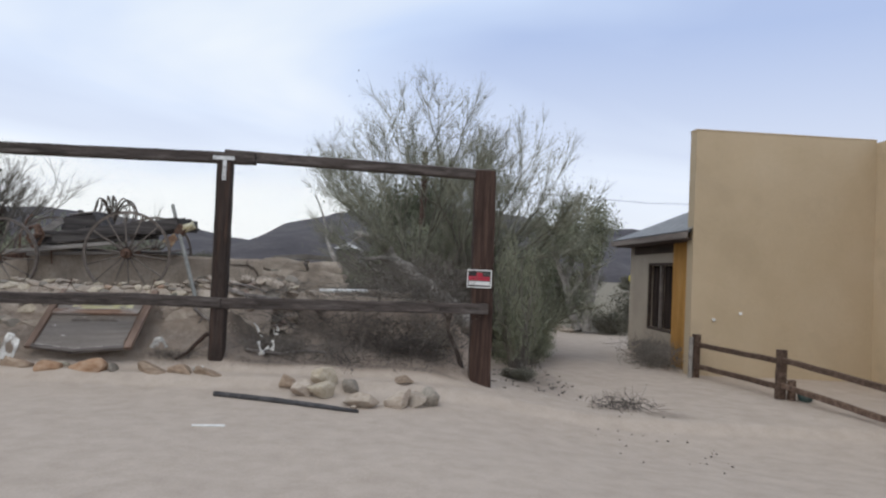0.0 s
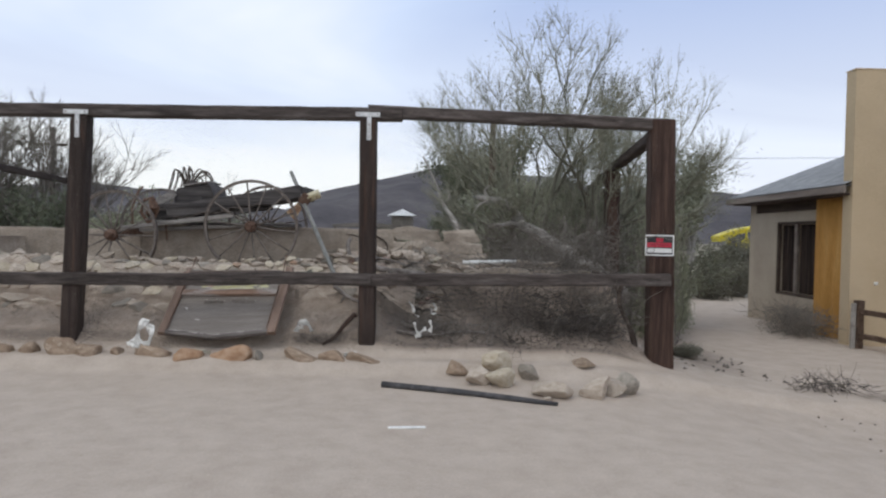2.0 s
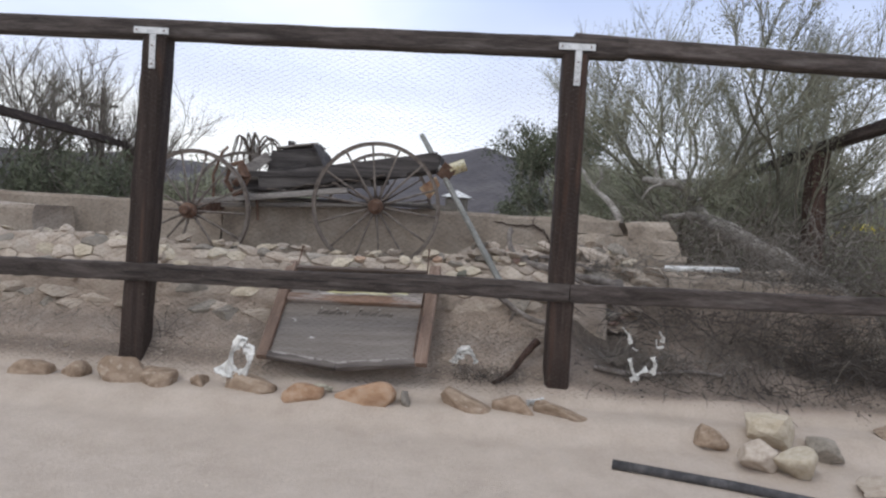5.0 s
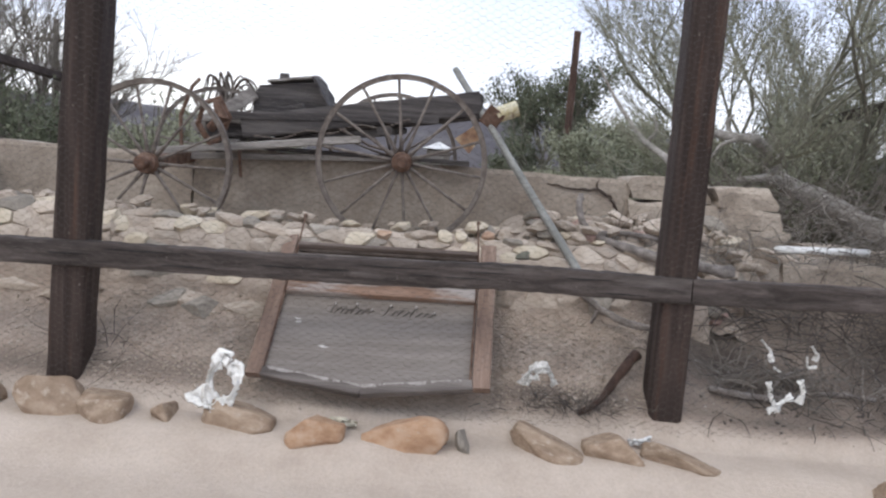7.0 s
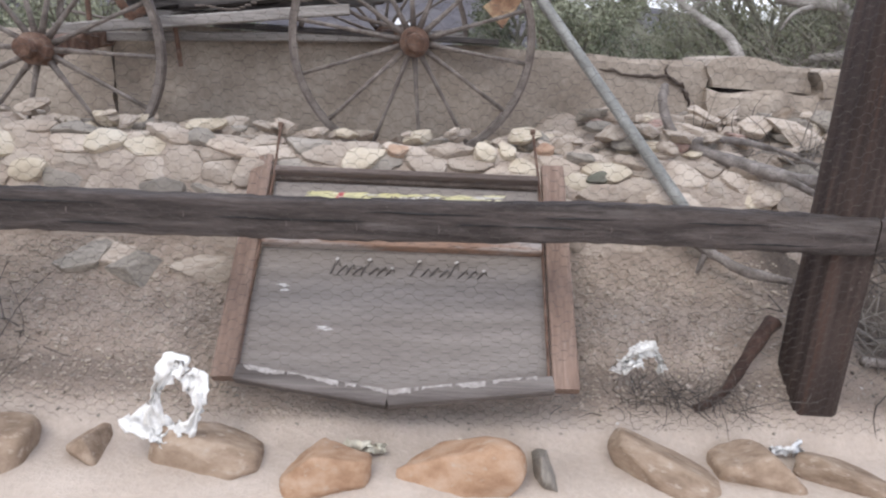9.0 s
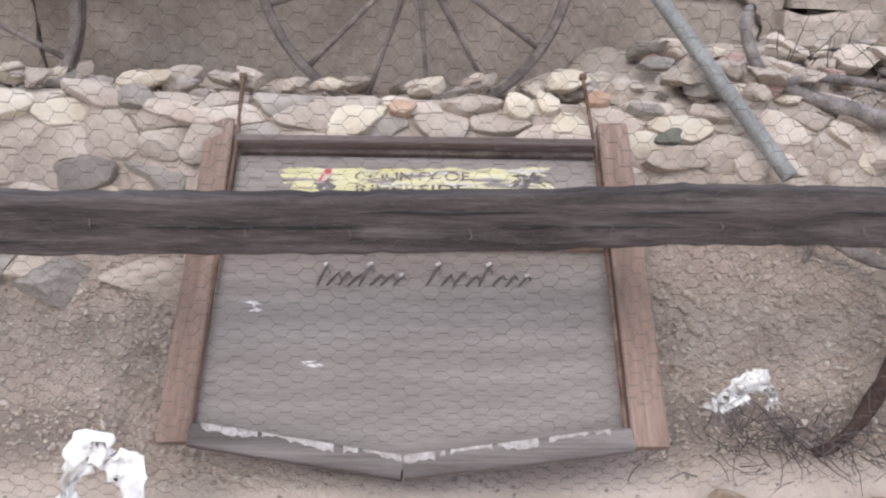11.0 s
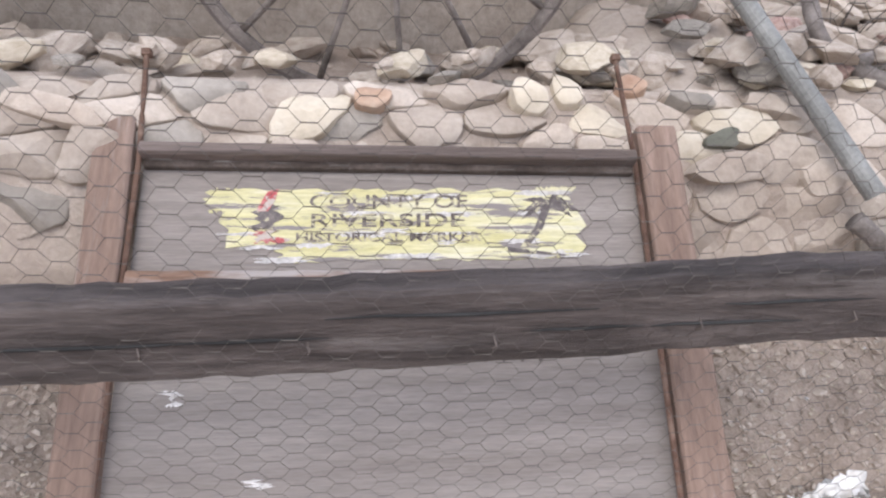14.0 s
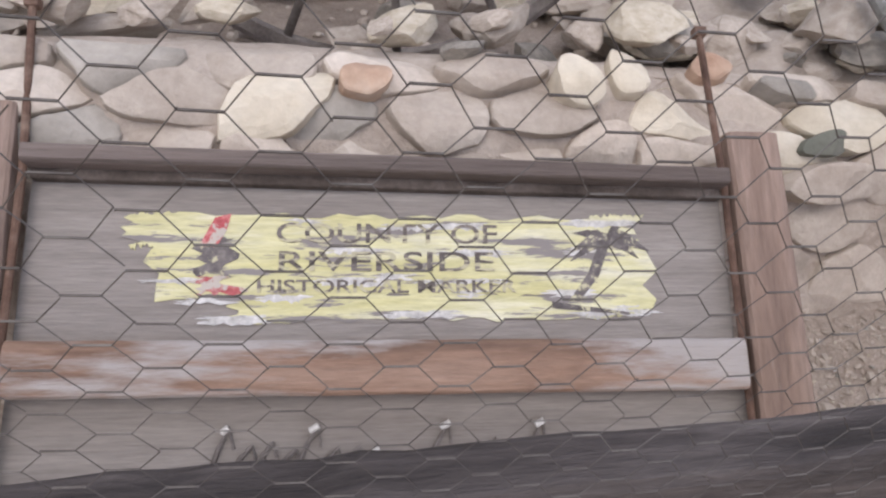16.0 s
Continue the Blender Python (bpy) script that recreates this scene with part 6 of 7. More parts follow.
crumple("plastic_bag", 1, [([(-4.150, 7.31, 0.245), (-4.165, 7.30, 0.32), (-4.150, 7.30, 0.40), (-4.112, 7.30, 0.465), (-4.080, 7.31, 0.485), (-4.075, 7.31, 0.44)], 0.034), ([(-4.110, 7.29, 0.24), (-4.060, 7.29, 0.27), (-4.030, 7.30, 0.34), (-4.038, 7.31, 0.41), (-4.068, 7.31, 0.44)], 0.032), ([(-4.235, 7.33, 0.30), (-4.200, 7.31, 0.255), (-4.130, 7.29, 0.235), (-4.075, 7.29, 0.245)], 0.046)], 0.0026, M_plastic, "crumpled white plastic rag on the edging stones")
crumple("plastic_bag", 2, [([(-2.715, 7.55, 0.375), (-2.705, 7.53, 0.425), (-2.68, 7.52, 0.470), (-2.635, 7.52, 0.478), (-2.595, 7.54, 0.450), (-2.565, 7.55, 0.385)], 0.027), ([(-2.715, 7.54, 0.40), (-2.685, 7.52, 0.42), (-2.65, 7.53, 0.43)], 0.030)], 0.003, M_plastic, "crumpled white plastic rag on the dirt bank")
crumple("plastic_rag", 3, [([(-1.56, 7.50, 0.50), (-1.54, 7.49, 0.42), (-1.50, 7.49, 0.36)], 0.020), ([(-1.55, 7.49, 0.36), (-1.48, 7.48, 0.42), (-1.44, 7.49, 0.44)], 0.022), ([(-1.41, 7.50, 0.52), (-1.39, 7.49, 0.46), (-1.41, 7.49, 0.41)], 0.022)], 0.0026, M_plastic, "torn white plastic caught in the netting")
crumple("plastic_rag", 4, [([(-1.62, 7.50, 0.70), (-1.58, 7.49, 0.66), (-1.56, 7.49, 0.60)], 0.010), ([(-1.55, 7.49, 0.575), (-1.52, 7.49, 0.555)], 0.006), ([(-1.38, 7.50, 0.69), (-1.35, 7.49, 0.65), (-1.36, 7.49, 0.62)], 0.012), ([(-1.40, 7.49, 0.64), (-1.39, 7.49, 0.585), (-1.35, 7.49, 0.59)], 0.007)], 0.0026, M_plastic, "torn strips of white plastic in the netting")
for i, (x, y, w, mm, l_) in enumerate(((-3.55, 7.34, 0.13, M_paper, "dirty cream scrap of paper on the sand"), (-3.23, 7.36, 0.10, M_paper, "crumpled cream scrap of paper on the sand"), (-2.17, 7.40, 0.11, M_white, "white scrap of plastic at the post foot"), (-5.93, 7.46, 0.12, M_plastic, "white scrap of plastic at the bank foot"), (-6.1, 7.42, 0.09, M_paper, "pale scrap of paper at the bank foot"))):
    z = gz(x, y) + 0.02
    crumple("paper_scrap", 20 + i, [([(x - w / 2, y, z), (x, y - 0.02, z + 0.02), (x + w / 2, y + 0.01, z + 0.005)], 0.028)], 0.005, mm, l_)


# ---------------------------------------------------------------- the house and its yard
house = thing("house", "single-storey stucco house with a grey hip roof and tall blank parapet", "house", Matrix.Translation((5.05, 11.0, -0.2)))
HINV = Matrix.Translation((-5.05, -11.0, 0.2))


def hpart(name, mesh, material, label="", parent=None):
    ob = part(name, mesh, material, parent or house, label)
    if parent is None:
        ob.matrix_parent_inverse = HINV
    return ob


GB = -0.45
wy0, wy1, wz0, wz1 = 12.30, 13.62, 0.40, 1.75
wallm = Mesh()
for y0, y1, z0, z1 in ((11.22, wy0, GB, 2.2), (wy1, 14.5, GB, 2.2), (wy0, wy1, GB, wz0), (wy0, wy1, wz1, 2.2)):
    wallm.add([(x, y, z) for x in (5.06, 5.26) for y in (y0, y1) for z in (z0, z1)], [(0, 1, 3, 2), (4, 6, 7, 5), (0, 4, 5, 1), (2, 3, 7, 6), (0, 2, 6, 4), (1, 5, 7, 3)])
hpart("wall", wallm, M_stucco_shade, "stucco side wall in a shaded grey-beige")
hpart("wall", Mesh().add([(x, y, z) for x in (5.06, 10.0) for y in (14.5, 14.7) for z in (GB, 2.2)], [(0, 1, 3, 2), (4, 6, 7, 5), (0, 4, 5, 1), (2, 3, 7, 6), (0, 2, 6, 4), (1, 5, 7, 3)]), M_stucco_shade, "stucco end wall in a shaded grey-beige")
hpart("ochre_panel", Mesh().box((5.05, 11.74, 0.95), (0.05, 1.04, 2.45)), M_orange, "orange ochre boarded panel")
win = hpart("window", Mesh().box((5.10, (wy0 + wy1) / 2, wz1 - 0.025), (0.06, wy1 - wy0, 0.05)).box((5.10, (wy0 + wy1) / 2, wz0 + 0.025), (0.06, wy1 - wy0, 0.05)).box((5.10, wy0 + 0.025, (wz0 + wz1) / 2), (0.06, 0.05, wz1 - wz0 - 0.1)).box((5.10, wy1 - 0.025, (wz0 + wz1) / 2), (0.06, 0.05, wz1 - wz0 - 0.1)), M_soffit, "dark framed sliding window")
part("mullion", Mesh().box((5.10, 12.98, (wz0 + wz1) / 2), (0.055, 0.07, wz1 - wz0 - 0.1)), M_eave, win, "pale window mullion")
bpy.context.view_layer.update()
for y0, y1 in ((wy0 + 0.06, 12.94), (13.02, wy1 - 0.06)):
    cm = Mesh()
    n = 22
    for i in range(n + 1):
        y = y0 + (y1 - y0) * i / n
        cm.v += [(5.17 + 0.018 * math.sin(i * 1.9), y, wz0 + 0.06), (5.17 + 0.018 * math.sin(i * 1.9 + 0.3), y, wz1 - 0.06)]
    for i in range(n):
        cm.f.append((2 * i, 2 * i + 1, 2 * i + 3, 2 * i + 2))
    part("curtain", cm, M_curtain, win, "dark brown curtain")
# hip roof with eaves
roof = Mesh()
ez, rz = 2.26, 3.22
V = [(4.72, 10.98, ez), (4.72, 15.05, ez), (6.62, 13.1, rz), (6.62, 10.98, rz), (10.2, 15.05, ez), (8.6, 13.1, rz), (10.2, 10.98, ez), (8.6, 10.98, rz)]
top = [(0, 3, 2, 1), (1, 2, 5, 4), (2, 3, 7, 5), (5, 7, 6, 4)]
roof.add(V, top)
roof.add([(x, y, z - 0.05) for x, y, z in V], [f[::-1] for f in top])
hpart("roof", roof, M_roof, "grey shingled hip roof")
hpart("fascia", Mesh().box((4.715, 13.01, 2.185), (0.03, 4.1, 0.11)).box((7.4, 15.055, 2.185), (5.4, 0.03, 0.11)), M_eave, "weathered eave board")
hpart("soffit", Mesh().box((4.90, 12.9, 2.115), (0.34, 3.75, 0.03)), M_soffit, "dark underside of the eave")
hpart("head_trim", Mesh().box((5.045, 12.75, 2.02), (0.03, 3.3, 0.17)), M_soffit, "dark board under the eave")


def wall_slab(x0, x1, y0, y1, z0, z1):
    return Mesh().add([(x, y, z) for x in (x0, x1) for y in (y0, y1) for z in (z0, z1)], [(0, 1, 3, 2), (4, 6, 7, 5), (0, 4, 5, 1), (2, 3, 7, 6), (0, 2, 6, 4), (1, 5, 7, 3)])


hpart("parapet", wall_slab(4.83, 8.0, 10.965, 11.2, GB, 3.97), M_stucco, "tall blank tan stucco parapet wall")
hpart("parapet", wall_slab(8.0, 8.22, 3.0, 11.2, GB, 3.93), M_stucco, "tall blank tan stucco wing wall")
hpart("coping", wall_slab(4.82, 8.0, 10.955, 11.21, 3.97, 3.985), M_stucco, "thin cap on the parapet")
hpart("crack", Mesh().tube([(7.998, 10.2, 2.62), (7.997, 9.9, 2.635), (7.997, 9.5, 2.62), (7.997, 8.6, 2.66)], 0.006, 5), M_eave, "thin crack in the stucco")
hpart("seam", Mesh().tube([(7.998, 10.05, 3.8), (7.998, 10.05, 2.5), (7.998, 10.06, 1.2), (7.998, 10.05, 0)], 0.004, 5), M_stucco_shade, "vertical plaster seam")
for x, z in ((5.22, 0.78), (5.68, 0.90)):
    hpart("vent_plug", Mesh().box((x, 10.955, z), (0.05, 0.03, 0.045)), M_white, "small white wall plug")

rfence = thing("rail_fence", "low rustic brown post-and-rail fence along the house", "fence", Matrix.Translation((5.2, 9.0, -0.15)))
RINV = Matrix.Translation((-5.2, -9.0, 0.15))


def rpart(name, mesh, material, label=""):
    ob = part(name, mesh, material, rfence, label)
    ob.matrix_parent_inverse = RINV
    return ob


RP = [(4.82, 10.72), (5.22, 8.93), (5.62, 6.95), (6.02, 5.0)]
for i, (x, y) in enumerate(RP):
    g = gz(x, y)
    rpart("post", Mesh().timber((x, y, g - 0.2), (x + 0.01, y, g + 0.70 - 0.03 * i), 0.115, 0.115, 400 + i, 8, 0.06, up=(0, 1, 0)), M_fencewood)
for i in range(3):
    (x0, y0), (x1, y1) = RP[i], RP[i + 1]
    g0, g1 = gz(x0, y0), gz(x1, y1)
    for h in (0.19, 0.54):
        rpart("rail", Mesh().timber((x0, y0, g0 + h), (x1, y1, g1 + h - 0.03), 0.06, 0.075, 410 + i * 3 + int(h * 4), 12, 0.08), M_fencewood)
rpart("slat", Mesh().timber((4.72, 10.68, gz(4.7, 10.7) - 0.1), (4.725, 10.68, gz(4.7, 10.7) + 0.66), 0.06, 0.05, 430, 6, 0.05, up=(0, 1, 0)), M_palewood, "pale slat beside the end post")
rpart("stub_post", Mesh().timber((5.34, 8.86, gz(5.3, 8.9) - 0.1), (5.34, 8.86, gz(5.3, 8.9) + 0.27), 0.09, 0.09, 431, 5, 0.07, up=(0, 1, 0)), M_fencewood, "short stub post")
pg = gz(5.52, 8.86)
solid("pot", Mesh().tube([(5.50, 8.80, pg - 0.01), (5.50, 8.80, pg + 0.02), (5.50, 8.80, pg + 0.09), (5.50, 8.80, pg + 0.12), (5.50, 8.80, pg + 0.125)], [0.05, 0.085, 0.105, 0.09, 0.075], 16), M_teal, "small dark teal pot standing by the rail fence", "pot", smooth=True)

# carved pole: one plain mesh
tm = Mesh()
rows, sides = 130, 36
for j in range(rows + 1):
    t = j / rows
    z = gz(7.6, 8.2) - 0.2 + t * 5.45
    r = 0.285 - 0.03 * t
    if t > 0.72:
        r *= 1 - 0.42 * min(1, (t - 0.72) / 0.16)
    if t > 0.905:
        r = 0.205 if t < 0.985 else 0.17
    band = (t * 8.5) % 1
    r *= 1 - 0.09 * (band < 0.10) - 0.03 * (0.5 < band < 0.56)
    for i in range(sides):
        a = 2 * math.pi * i / sides
        q = Vector((math.cos(a) * 2.0, math.sin(a) * 2.0, t * 22))
        k = 0.085 * noise.noise(q) + 0.05 * abs(noise.noise(q * 2.3 + Vector((7, 3, 1)))) + 0.06 * max(0, math.sin(band * 6.28)) * max(0, math.cos(2 * (a + 2.2)))
        tm.v.append((7.60 + (r + k * 0.7) * math.cos(a), 8.2 + (r + k * 0.7) * math.sin(a), z))
for j in range(rows):
    for i in range(sides):
        a0, b0 = j * sides + i, j * sides + (i + 1) % sides
        tm.f.append((a0, b0, b0 + sides, a0 + sides))
tm.f.append(tuple(rows * sides + i for i in range(sides)))
solid("carved_pole", tm, M_totem, "tall carved dark wooden pole standing by the wall", "carved pole")


# ---------------------------------------------------------------- plants
def leaf_quads(m, c, d, size, rnd):
    a = Vector((rnd.gauss(0, 1), rnd.gauss(0, 1), rnd.gauss(0, 1))).normalized()
    b = a.cross(Vector((rnd.gauss(0, 1), rnd.gauss(0, 1), rnd.gauss(0, 1)))).normalized()
    L, W = size * rnd.uniform(0.7, 1.4), size * rnd.uniform(0.25, 0.5)
    o = len(m.v)
    c = Vector(c)
    m.v += [tuple(c - b * W * 0.2), tuple(c + a * L * 0.5 - b * W * 0.5), tuple(c + a * L), tuple(c + a * L * 0.5 + b * W * 0.5)]
    m.f.append((o, o + 1, o + 2, o + 3))


def grow(wood, fine, ends, p, d, L, r, depth, rnd, spread, lift):
    """A limb that bends, forks and ends in thin twigs."""
    pts, q, dd = [p], p, d
    for k in range(3):
        dd = (dd + Vector((rnd.gauss(0, 0.16), rnd.gauss(0, 0.16), rnd.gauss(lift, 0.10)))).normalized()
        q = q + dd * L / 3
        pts.append(q)
    (wood if depth > 1 else fine).tube(pts, [r, r * 0.9, r * 0.8, r * 0.68], 7 if depth > 2 else (4 if depth > 1 else 3), False)
    ends.append((q, dd, depth))
    if depth == 0:
        return
    kids = 3 if depth > 1 else 4
    for k in range(kids):
        s = pts[3] if k < 2 else pts[rnd.choice((1, 2))]
        nd = (dd + Vector((rnd.gauss(0, spread), rnd.gauss(0, spread), rnd.gauss(0.1, spread * 0.7)))).normalized()
        grow(wood, fine, ends, s, nd, L * rnd.uniform(0.58, 0.84), r * 0.62, depth - 1, rnd, spread, lift)


def tree(name, base, stems, L, r, depth, seed, spread, lift, bark, twig, leaf, leaves, lsize, label, broom=3, tilt=0.55, zmin=0.0, lean=(0, 0), low=0):
    rnd = random.Random(seed)
    wood, fine, ends = Mesh(), Mesh(), []
    b = Vector(base)
    for s in range(stems):
        a = 2 * math.pi * (s + rnd.uniform(-0.3, 0.3)) / stems
        d = Vector((math.cos(a) * tilt * rnd.uniform(0.4, 1.3) + lean[0], math.sin(a) * tilt * rnd.uniform(0.4, 1.3) + lean[1], 1)).normalized()
        grow(wood, fine, ends, b + Vector((math.cos(a), math.sin(a), 0)) * r, d, L * rnd.uniform(0.8, 1.2), r, depth, rnd, spread, lift)
    lv = Mesh()
    tips = [e for e in ends if e[2] <= 1]
    inner = [e for e in ends if e[2] >= 1]
    for q, dd, dep in tips:
        for k in range(broom):
            nd = (dd + Vector((rnd.gauss(0, 0.33), rnd.gauss(0, 0.33), rnd.gauss(0.18, 0.25)))).normalized()
            fine.tube([q, q + nd * L * rnd.uniform(0.12, 0.26)], [r * 0.05, r * 0.025], 3, False)
    for k in range(leaves):
        q, dd, dep = rnd.choice(tips if k % 5 >= low else inner)
        if q.z < zmin:
            continue
        c = q + Vector((rnd.gauss(0, 1), rnd.gauss(0, 1), rnd.gauss(0, 1))) * L * 0.10
        leaf_quads(lv, c, dd, lsize, rnd)
    t = thing(name, label, "tree", Matrix.Translation(base))
    inv = Matrix.Translation(-b)
    for nm, mm, ma in (("trunk", wood, bark), ("twig_mass", fine, twig), ("foliage", lv, leaf)):
        if mm.f:
            o = part(nm, mm, ma, t, kind="" if nm == "trunk" else "stuff")
            o.matrix_parent_inverse = inv
    return t


tree("palo_verde_tree", (0.74, 11.85, 0.1), 9, 1.45, 0.042, 4, 27, 0.29, 0.03, M_bark, M_twig_green, M_leaf, 44000, 0.033, "wide feathery grey-green desert tree behind the fence", 10, 0.54, 0.0, (-0.04, 0), 2)
tree("palo_verde_tree", (1.9, 12.3, -0.1), 7, 0.74, 0.045, 4, 8, 0.42, -0.02, M_bark, M_twig_green, M_leaf, 18000, 0.042, "dense low grey-green desert tree beside the path", 3, 1.0)
tree("bare_tree", (-12.4, 16.2, 0.2), 6, 1.4, 0.055, 4, 11, 0.36, 0.03, M_deadwood, M_twig_dry, M_leaf, 2600, 0.04, "mostly bare grey desert tree beyond the wall", 6, 0.55)
tree("bare_tree", (-10.6, 17.0, 0.2), 6, 1.3, 0.05, 4, 12, 0.36, 0.03, M_deadwood, M_twig_dry, M_leaf, 2200, 0.04, "mostly bare grey desert tree beyond the wall", 6, 0.5)
tree("bare_tree", (-8.2, 19.5, 0.2), 5, 0.8, 0.035, 4, 13, 0.30, 0.06, M_deadwood, M_twig_dry, M_leaf, 0, 0.05, "mostly bare grey desert shrub beyond the wall", 4, 0.5)
tree("gum_tree", (0.74, 28.0, 0.1), 3, 1.66, 0.11, 4, 14, 0.38, 0.08, M_bark, M_twig_green, M_leaf_dark, 16000, 0.13, "dark leafy gum tree in the distance", 1, 0.28, 1.0)
tree("gum_tree", (2.6, 24.5, 0.1), 3, 1.4, 0.11, 4, 15, 0.42, 0.0, M_bark, M_twig_green, M_leaf, 16000, 0.12, "dusty leafy tree in the distance", 1, 0.5, 0.8)
tree("pale_trunk_tree", (5.05, 18.6, -0.1), 2, 1.7, 0.14, 3, 16, 0.5, 0.02, M_palewood, M_twig_green, M_leaf, 9000, 0.10, "pale twin-trunked tree by the path", 2, 0.32, 1.9)


def bush_meshes(seed, leaves, ntw, lsize):
    rnd = random.Random(seed)
    lv, tw = Mesh(), Mesh()
    lobes = [(Vector((rnd.uniform(-0.6, 0.6), rnd.uniform(-0.6, 0.6), rnd.uniform(0.3, 0.75))), rnd.uniform(0.25, 0.45)) for _ in range(9)]
    for k in range(ntw):
        c, r = rnd.choice(lobes)
        e_ = c + Vector((rnd.gauss(0, 1), rnd.gauss(0, 1), rnd.gauss(0.6, 0.7))).normalized() * r * rnd.uniform(0.8, 1.35)
        s = Vector((rnd.gauss(0, 0.15), rnd.gauss(0, 0.15), 0))
        mid_ = s.lerp(e_, 0.5) + Vector((rnd.gauss(0, 0.08), rnd.gauss(0, 0.08), 0.05))
        tw.tube([s, mid_, e_], [0.014, 0.009, 0.003], 3, False)
    for k in range(leaves):
        c, r = rnd.choice(lobes)
        d = Vector((rnd.gauss(0, 1), rnd.gauss(0, 1), rnd.gauss(0, 1))).normalized()
        leaf_quads(lv, c + d * r * rnd.uniform(0.35, 1.1), d, lsize, rnd)
    return lv.data("leaves"), tw.data("twigs")


BUSH = [bush_meshes(500 + i, 7600, 150, 0.058) for i in range(3)]


def bush(x, y, rx, ry, h, k, leafm, label, name="shrub"):
    t = thing(name, label, "shrub", Matrix.LocRotScale((x, y, gz(x, y) - 0.05), Euler((0, 0, k * 1.3)), (rx, ry, h)), "shrubs behind the ruined wall")
    for nm, me, ma in (("foliage", BUSH[k % 3][0], leafm), ("twig_mass", BUSH[k % 3][1], M_twig_dry)):
        key = (nm, k % 3, ma.name)
        if key not in STONE_SETS:
            c = me.copy()
            c.materials.clear()
            c.materials.append(ma)
            STONE_SETS[key] = c
        part(nm, STONE_SETS[key], ma, t, kind="stuff")


rn = random.Random(321)
k = 0
for x in np.arange(-15.5, -5.8, 1.15):
    bush(float(x) + rn.uniform(-0.3, 0.3), 14.2 + rn.uniform(-1.0, 1.2), 1.25, 1.1, rn.uniform(1.0, 1.3) + (0.5 if x < -9.5 else 0), k, M_leaf_dark if x < -9.5 and k % 3 else M_leaf, "dusty green shrub growing beyond the ruined wall")
    k += 1
for x in np.arange(-6.0, 1.2, 1.3):
    bush(float(x) + rn.uniform(-0.3, 0.3), 19.5 + rn.uniform(-1.2, 1.2), 1.2, 1.0, rn.uniform(0.9, 1.25), k, M_scrub if k % 2 else M_leaf, "low dusty shrub growing beyond the ruined wall")
    k += 1
for x, y, s, h, mm in ((-0.3, 13.0, 1.0, 1.5, M_leaf), (0.55, 12.0, 0.8, 1.35, M_leaf), (1.15, 11.4, 0.6, 1.3, M_scrub), (1.0, 12.6, 1.1, 1.8, M_leaf), (0.1, 12.2, 0.9, 1.45, M_leaf), (1.8, 11.6, 0.85, 1.6, M_leaf), (2.45, 13.4, 0.85, 1.6, M_leaf), (2.4, 15.4, 1.0, 1.9, M_leaf), (2.2, 17.0, 1.3, 2.2, M_leaf), (4.0, 22.5, 1.5, 2.6, M_leaf_dark),
                      (5.9, 18.7, 0.75, 0.75, M_scrub), (6.9, 19.6, 0.9, 0.95, M_scrub), (6.3, 25.5, 1.6, 2.2, M_scrub), (9.5, 24.5, 1.8, 1.9, M_scrub), (1.6, 20.5, 1.5, 2.1, M_leaf_dark), (-0.6, 27.5, 1.3, 1.6, M_leaf_dark), (1.1, 27.2, 1.4, 1.8, M_leaf_dark), (1.82, 10.25, 0.50, 1.9, M_leaf), (1.55, 9.0, 0.35, 0.2, M_scrub), (2.1, 11.2, 0.6, 0.8, M_leaf), (2.42, 12.5, 0.6, 1.85, M_leaf)):
    bush(x, y, s, s * 0.9, h, k, mm, "dusty grey-green shrub growing by the path")
    k += 1
for i in range(34):
    a = rn.uniform(-1.0, 0.95)
    d = rn.uniform(40, 130)
    s = rn.uniform(1.5, 2.6)
    bush(d * math.sin(a), d * math.cos(a), s * 1.4, s, s * 0.95, k, M_leaf_dark if i % 2 else M_scrub, "far dark desert shrub on the flat")
    k += 1

# ---------------------------------------------------------------- far things
up_ = thing("utility_pole", "plain weathered timber utility pole beyond the trees", "utility pole", Matrix.Translation((0.62, 26.3, 0)))
part("pole", Mesh().tube([(0, 0, -0.3), (0, 0, 3.0), (0, 0, 6.1)], [0.14, 0.125, 0.11], 12), M_bigpost, up_)
up2 = thing("utility_pole", "dark timber pole with one crossarm beyond the shrubs", "utility pole", Matrix.Translation((-14.55, 23.9, 0)))
part("pole", Mesh().tube([(0, 0, -0.3), (0, 0, 2.4), (0, 0, 4.75)], [0.10, 0.09, 0.08], 10), M_post, up2)
part("crossarm", Mesh().box((0, -0.1, 4.16), (1.08, 0.07, 0.09)), M_post, up2)
shed = thing("shed", "distant open shed with a pale pitched roof", "shed", Matrix.Translation((-5.0, 36.0, 0)))
part("roof", Mesh().prism([(-1.75, 1.82), (0, 1.98), (1.75, 1.82), (1.75, 1.72), (-1.75, 1.72)], -1.2, 1.2, "xzy"), M_shedwall, shed, "low dark shed roof")
for x in (-1.6, -0.2, 1.6):
    part("post", Mesh().box((x, -1.0, 0.85), (0.12, 0.12, 1.75)), M_shedwall, shed)
hut = thing("hut", "distant hut with a white hipped roof", "hut", Matrix.Translation((-3.75, 45, 0)))
part("wall", Mesh().box((0, 0, 1.3), (1.4, 1.4, 2.7)), M_shedwall, hut)
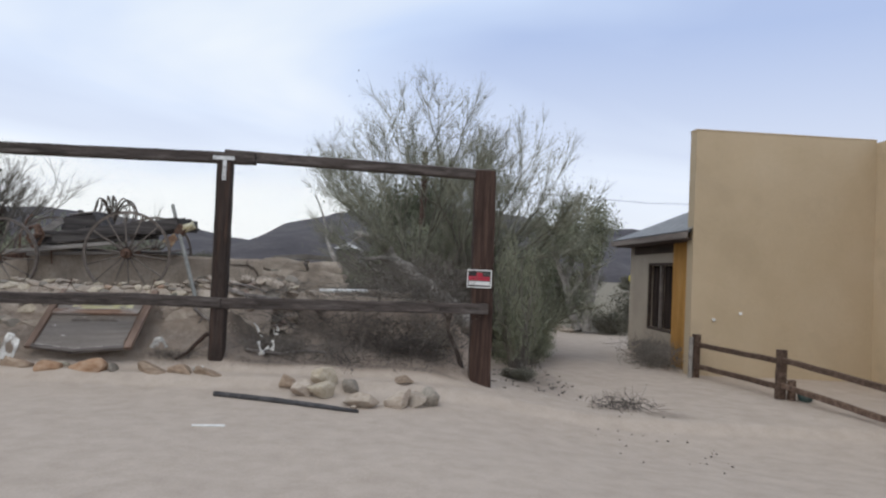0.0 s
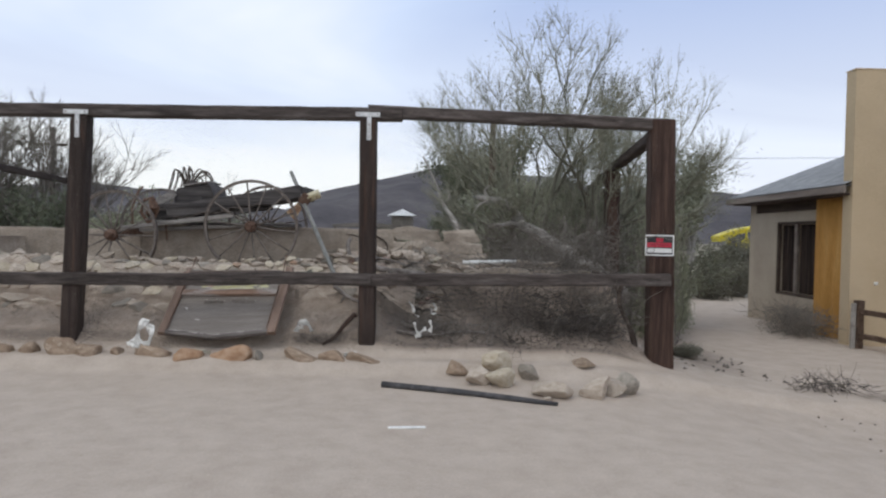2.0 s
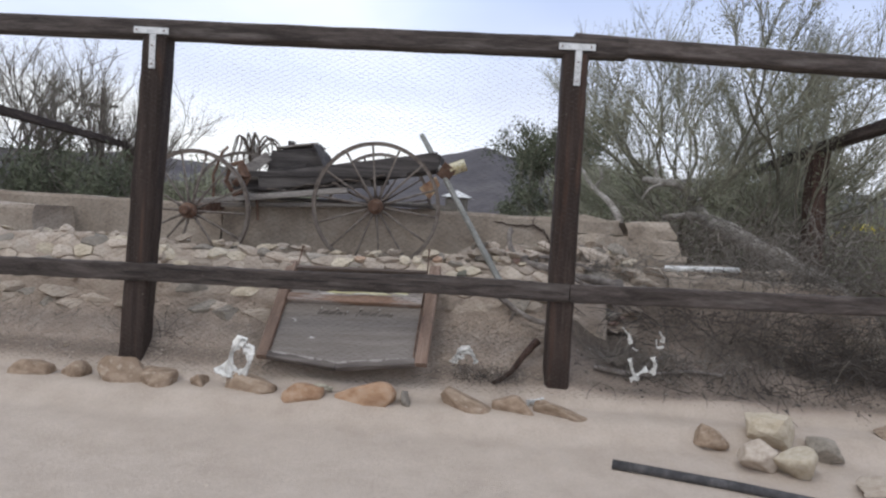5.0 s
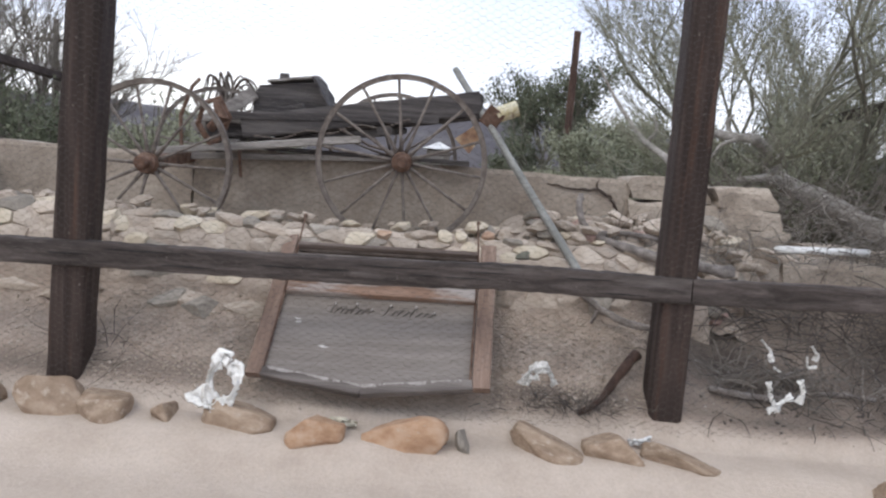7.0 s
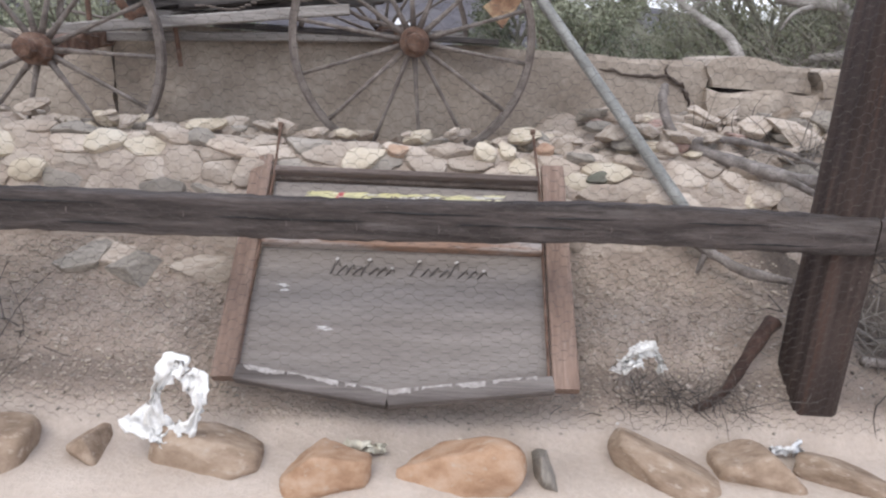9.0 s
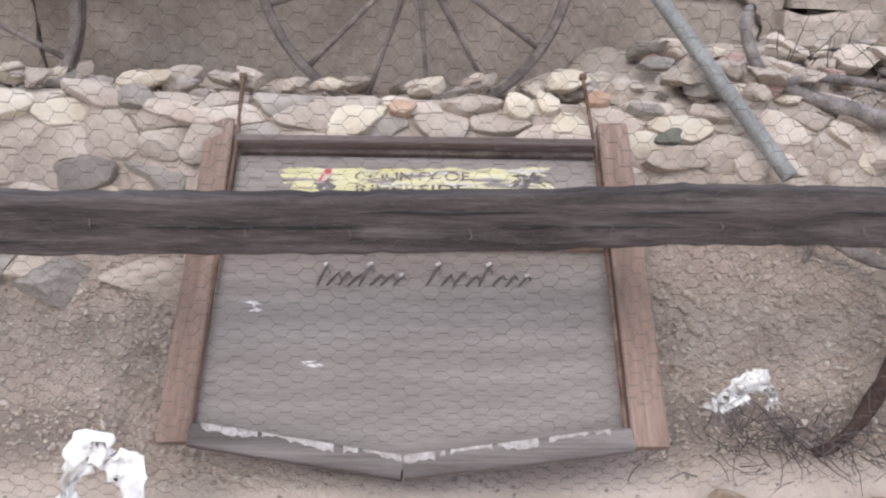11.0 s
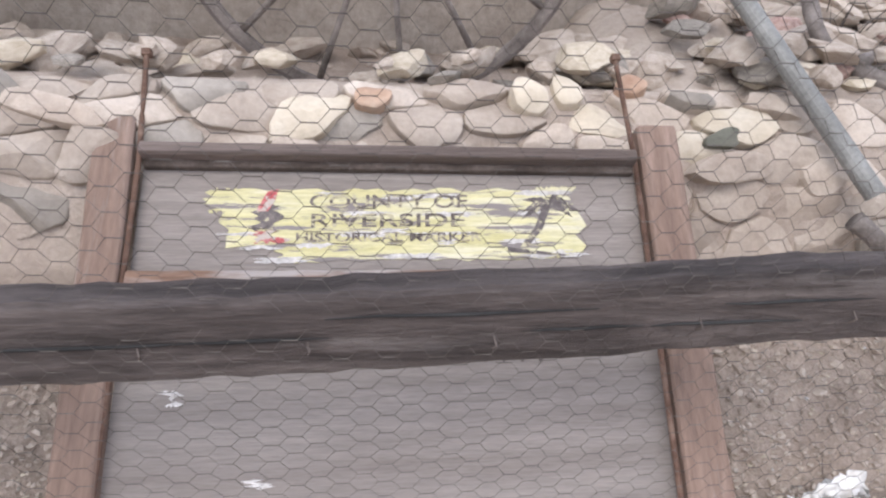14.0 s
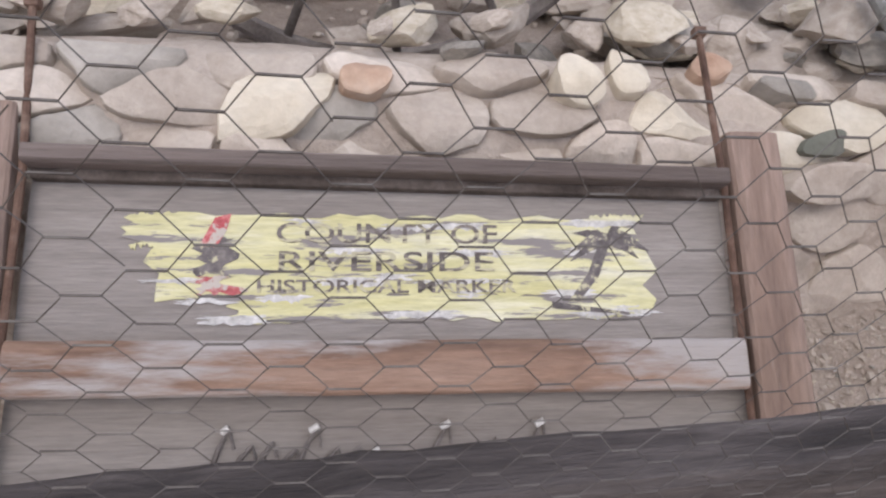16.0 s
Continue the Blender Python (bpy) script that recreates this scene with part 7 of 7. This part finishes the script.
part("roof", Mesh().add([(-0.95, -0.95, 2.62), (0.95, -0.95, 2.62), (0.95, 0.95, 2.62), (-0.95, 0.95, 2.62), (0, 0, 3.08)], [(0, 1, 4), (1, 2, 4), (2, 3, 4), (3, 0, 4), (3, 2, 1, 0)]), M_shed, hut, "white hipped roof")
trk = thing("excavator", "yellow excavator parked in the yard behind the house", "excavator", Matrix.LocRotScale((9.85, 26.0, gz(9.5, 26)), None, (1.17, 1.17, 1.06)))
part("body", Mesh().prism([(-0.15, 1.22), (-0.15, 1.52), (0.75, 1.62), (0.85, 1.22)], -0.45, 0.45, "xzy"), M_yellow, trk, "yellow engine body")
part("canopy", Mesh().prism([(-0.72, 1.62), (-0.15, 1.86), (0.55, 2.02), (0.70, 2.02), (0.70, 1.92), (0.0, 1.72), (-0.62, 1.42), (-0.72, 1.42)], -0.30, 0.30, "xzy"), M_yellow, trk, "yellow boom and sloping hood")
for x in (0.10, 0.30, 0.50, 0.70):
    part("cage_bar", Mesh().box((x, -0.42, 1.70), (0.05, 0.05, 0.34)), M_yellow, trk)
part("cage_rail", Mesh().box((0.40, -0.42, 1.87), (0.68, 0.06, 0.05)), M_yellow, trk)
part("undercarriage", Mesh().prism([(-0.6, 0.12), (-0.75, 0.40), (-0.6, 0.66), (0.8, 0.66), (0.95, 0.40), (0.8, 0.12)], -0.55, 0.55, "xzy"), M_rubber, trk, "dark tracked undercarriage")
part("turntable", Mesh().box((0.15, 0, 0.95), (0.9, 0.7, 0.58)), M_shedwall, trk, "dark turntable")
part("tank", Mesh().box((-0.05, -0.6, 1.02), (0.42, 0.2, 0.30)), M_white, trk, "white side tank")
cb = Mesh()
cb.tube([(0.62, 26.3, 5.05), (5, 26.6, 4.72), (10, 27, 4.62), (18, 27.5, 4.9), (30, 28, 5.8)], 0.009, 5)
solid("power_cable", cb, M_black, "single thin overhead power cable strung from the pole", "cable")
for i, (x, y, w) in enumerate(((4.6, 19.0, 0.4), (5.1, 19.2, 0.5), (4.2, 19.3, 0.35), (5.9, 18.9, 0.45), (4.75, 18.7, 0.25))):
    me = STONES[i].copy()
    me.materials.clear()
    me.materials.append(M_stone)
    ob = new("yard_rock", me)
    ob.matrix_basis = Matrix.LocRotScale((x, y, gz(x, y) + w * 0.2), Euler((0, 0, i)), (w, w, w * 0.6))
    tagged(ob, "pale rock lying under the pale tree", "rock", "rocks under the pale tree")
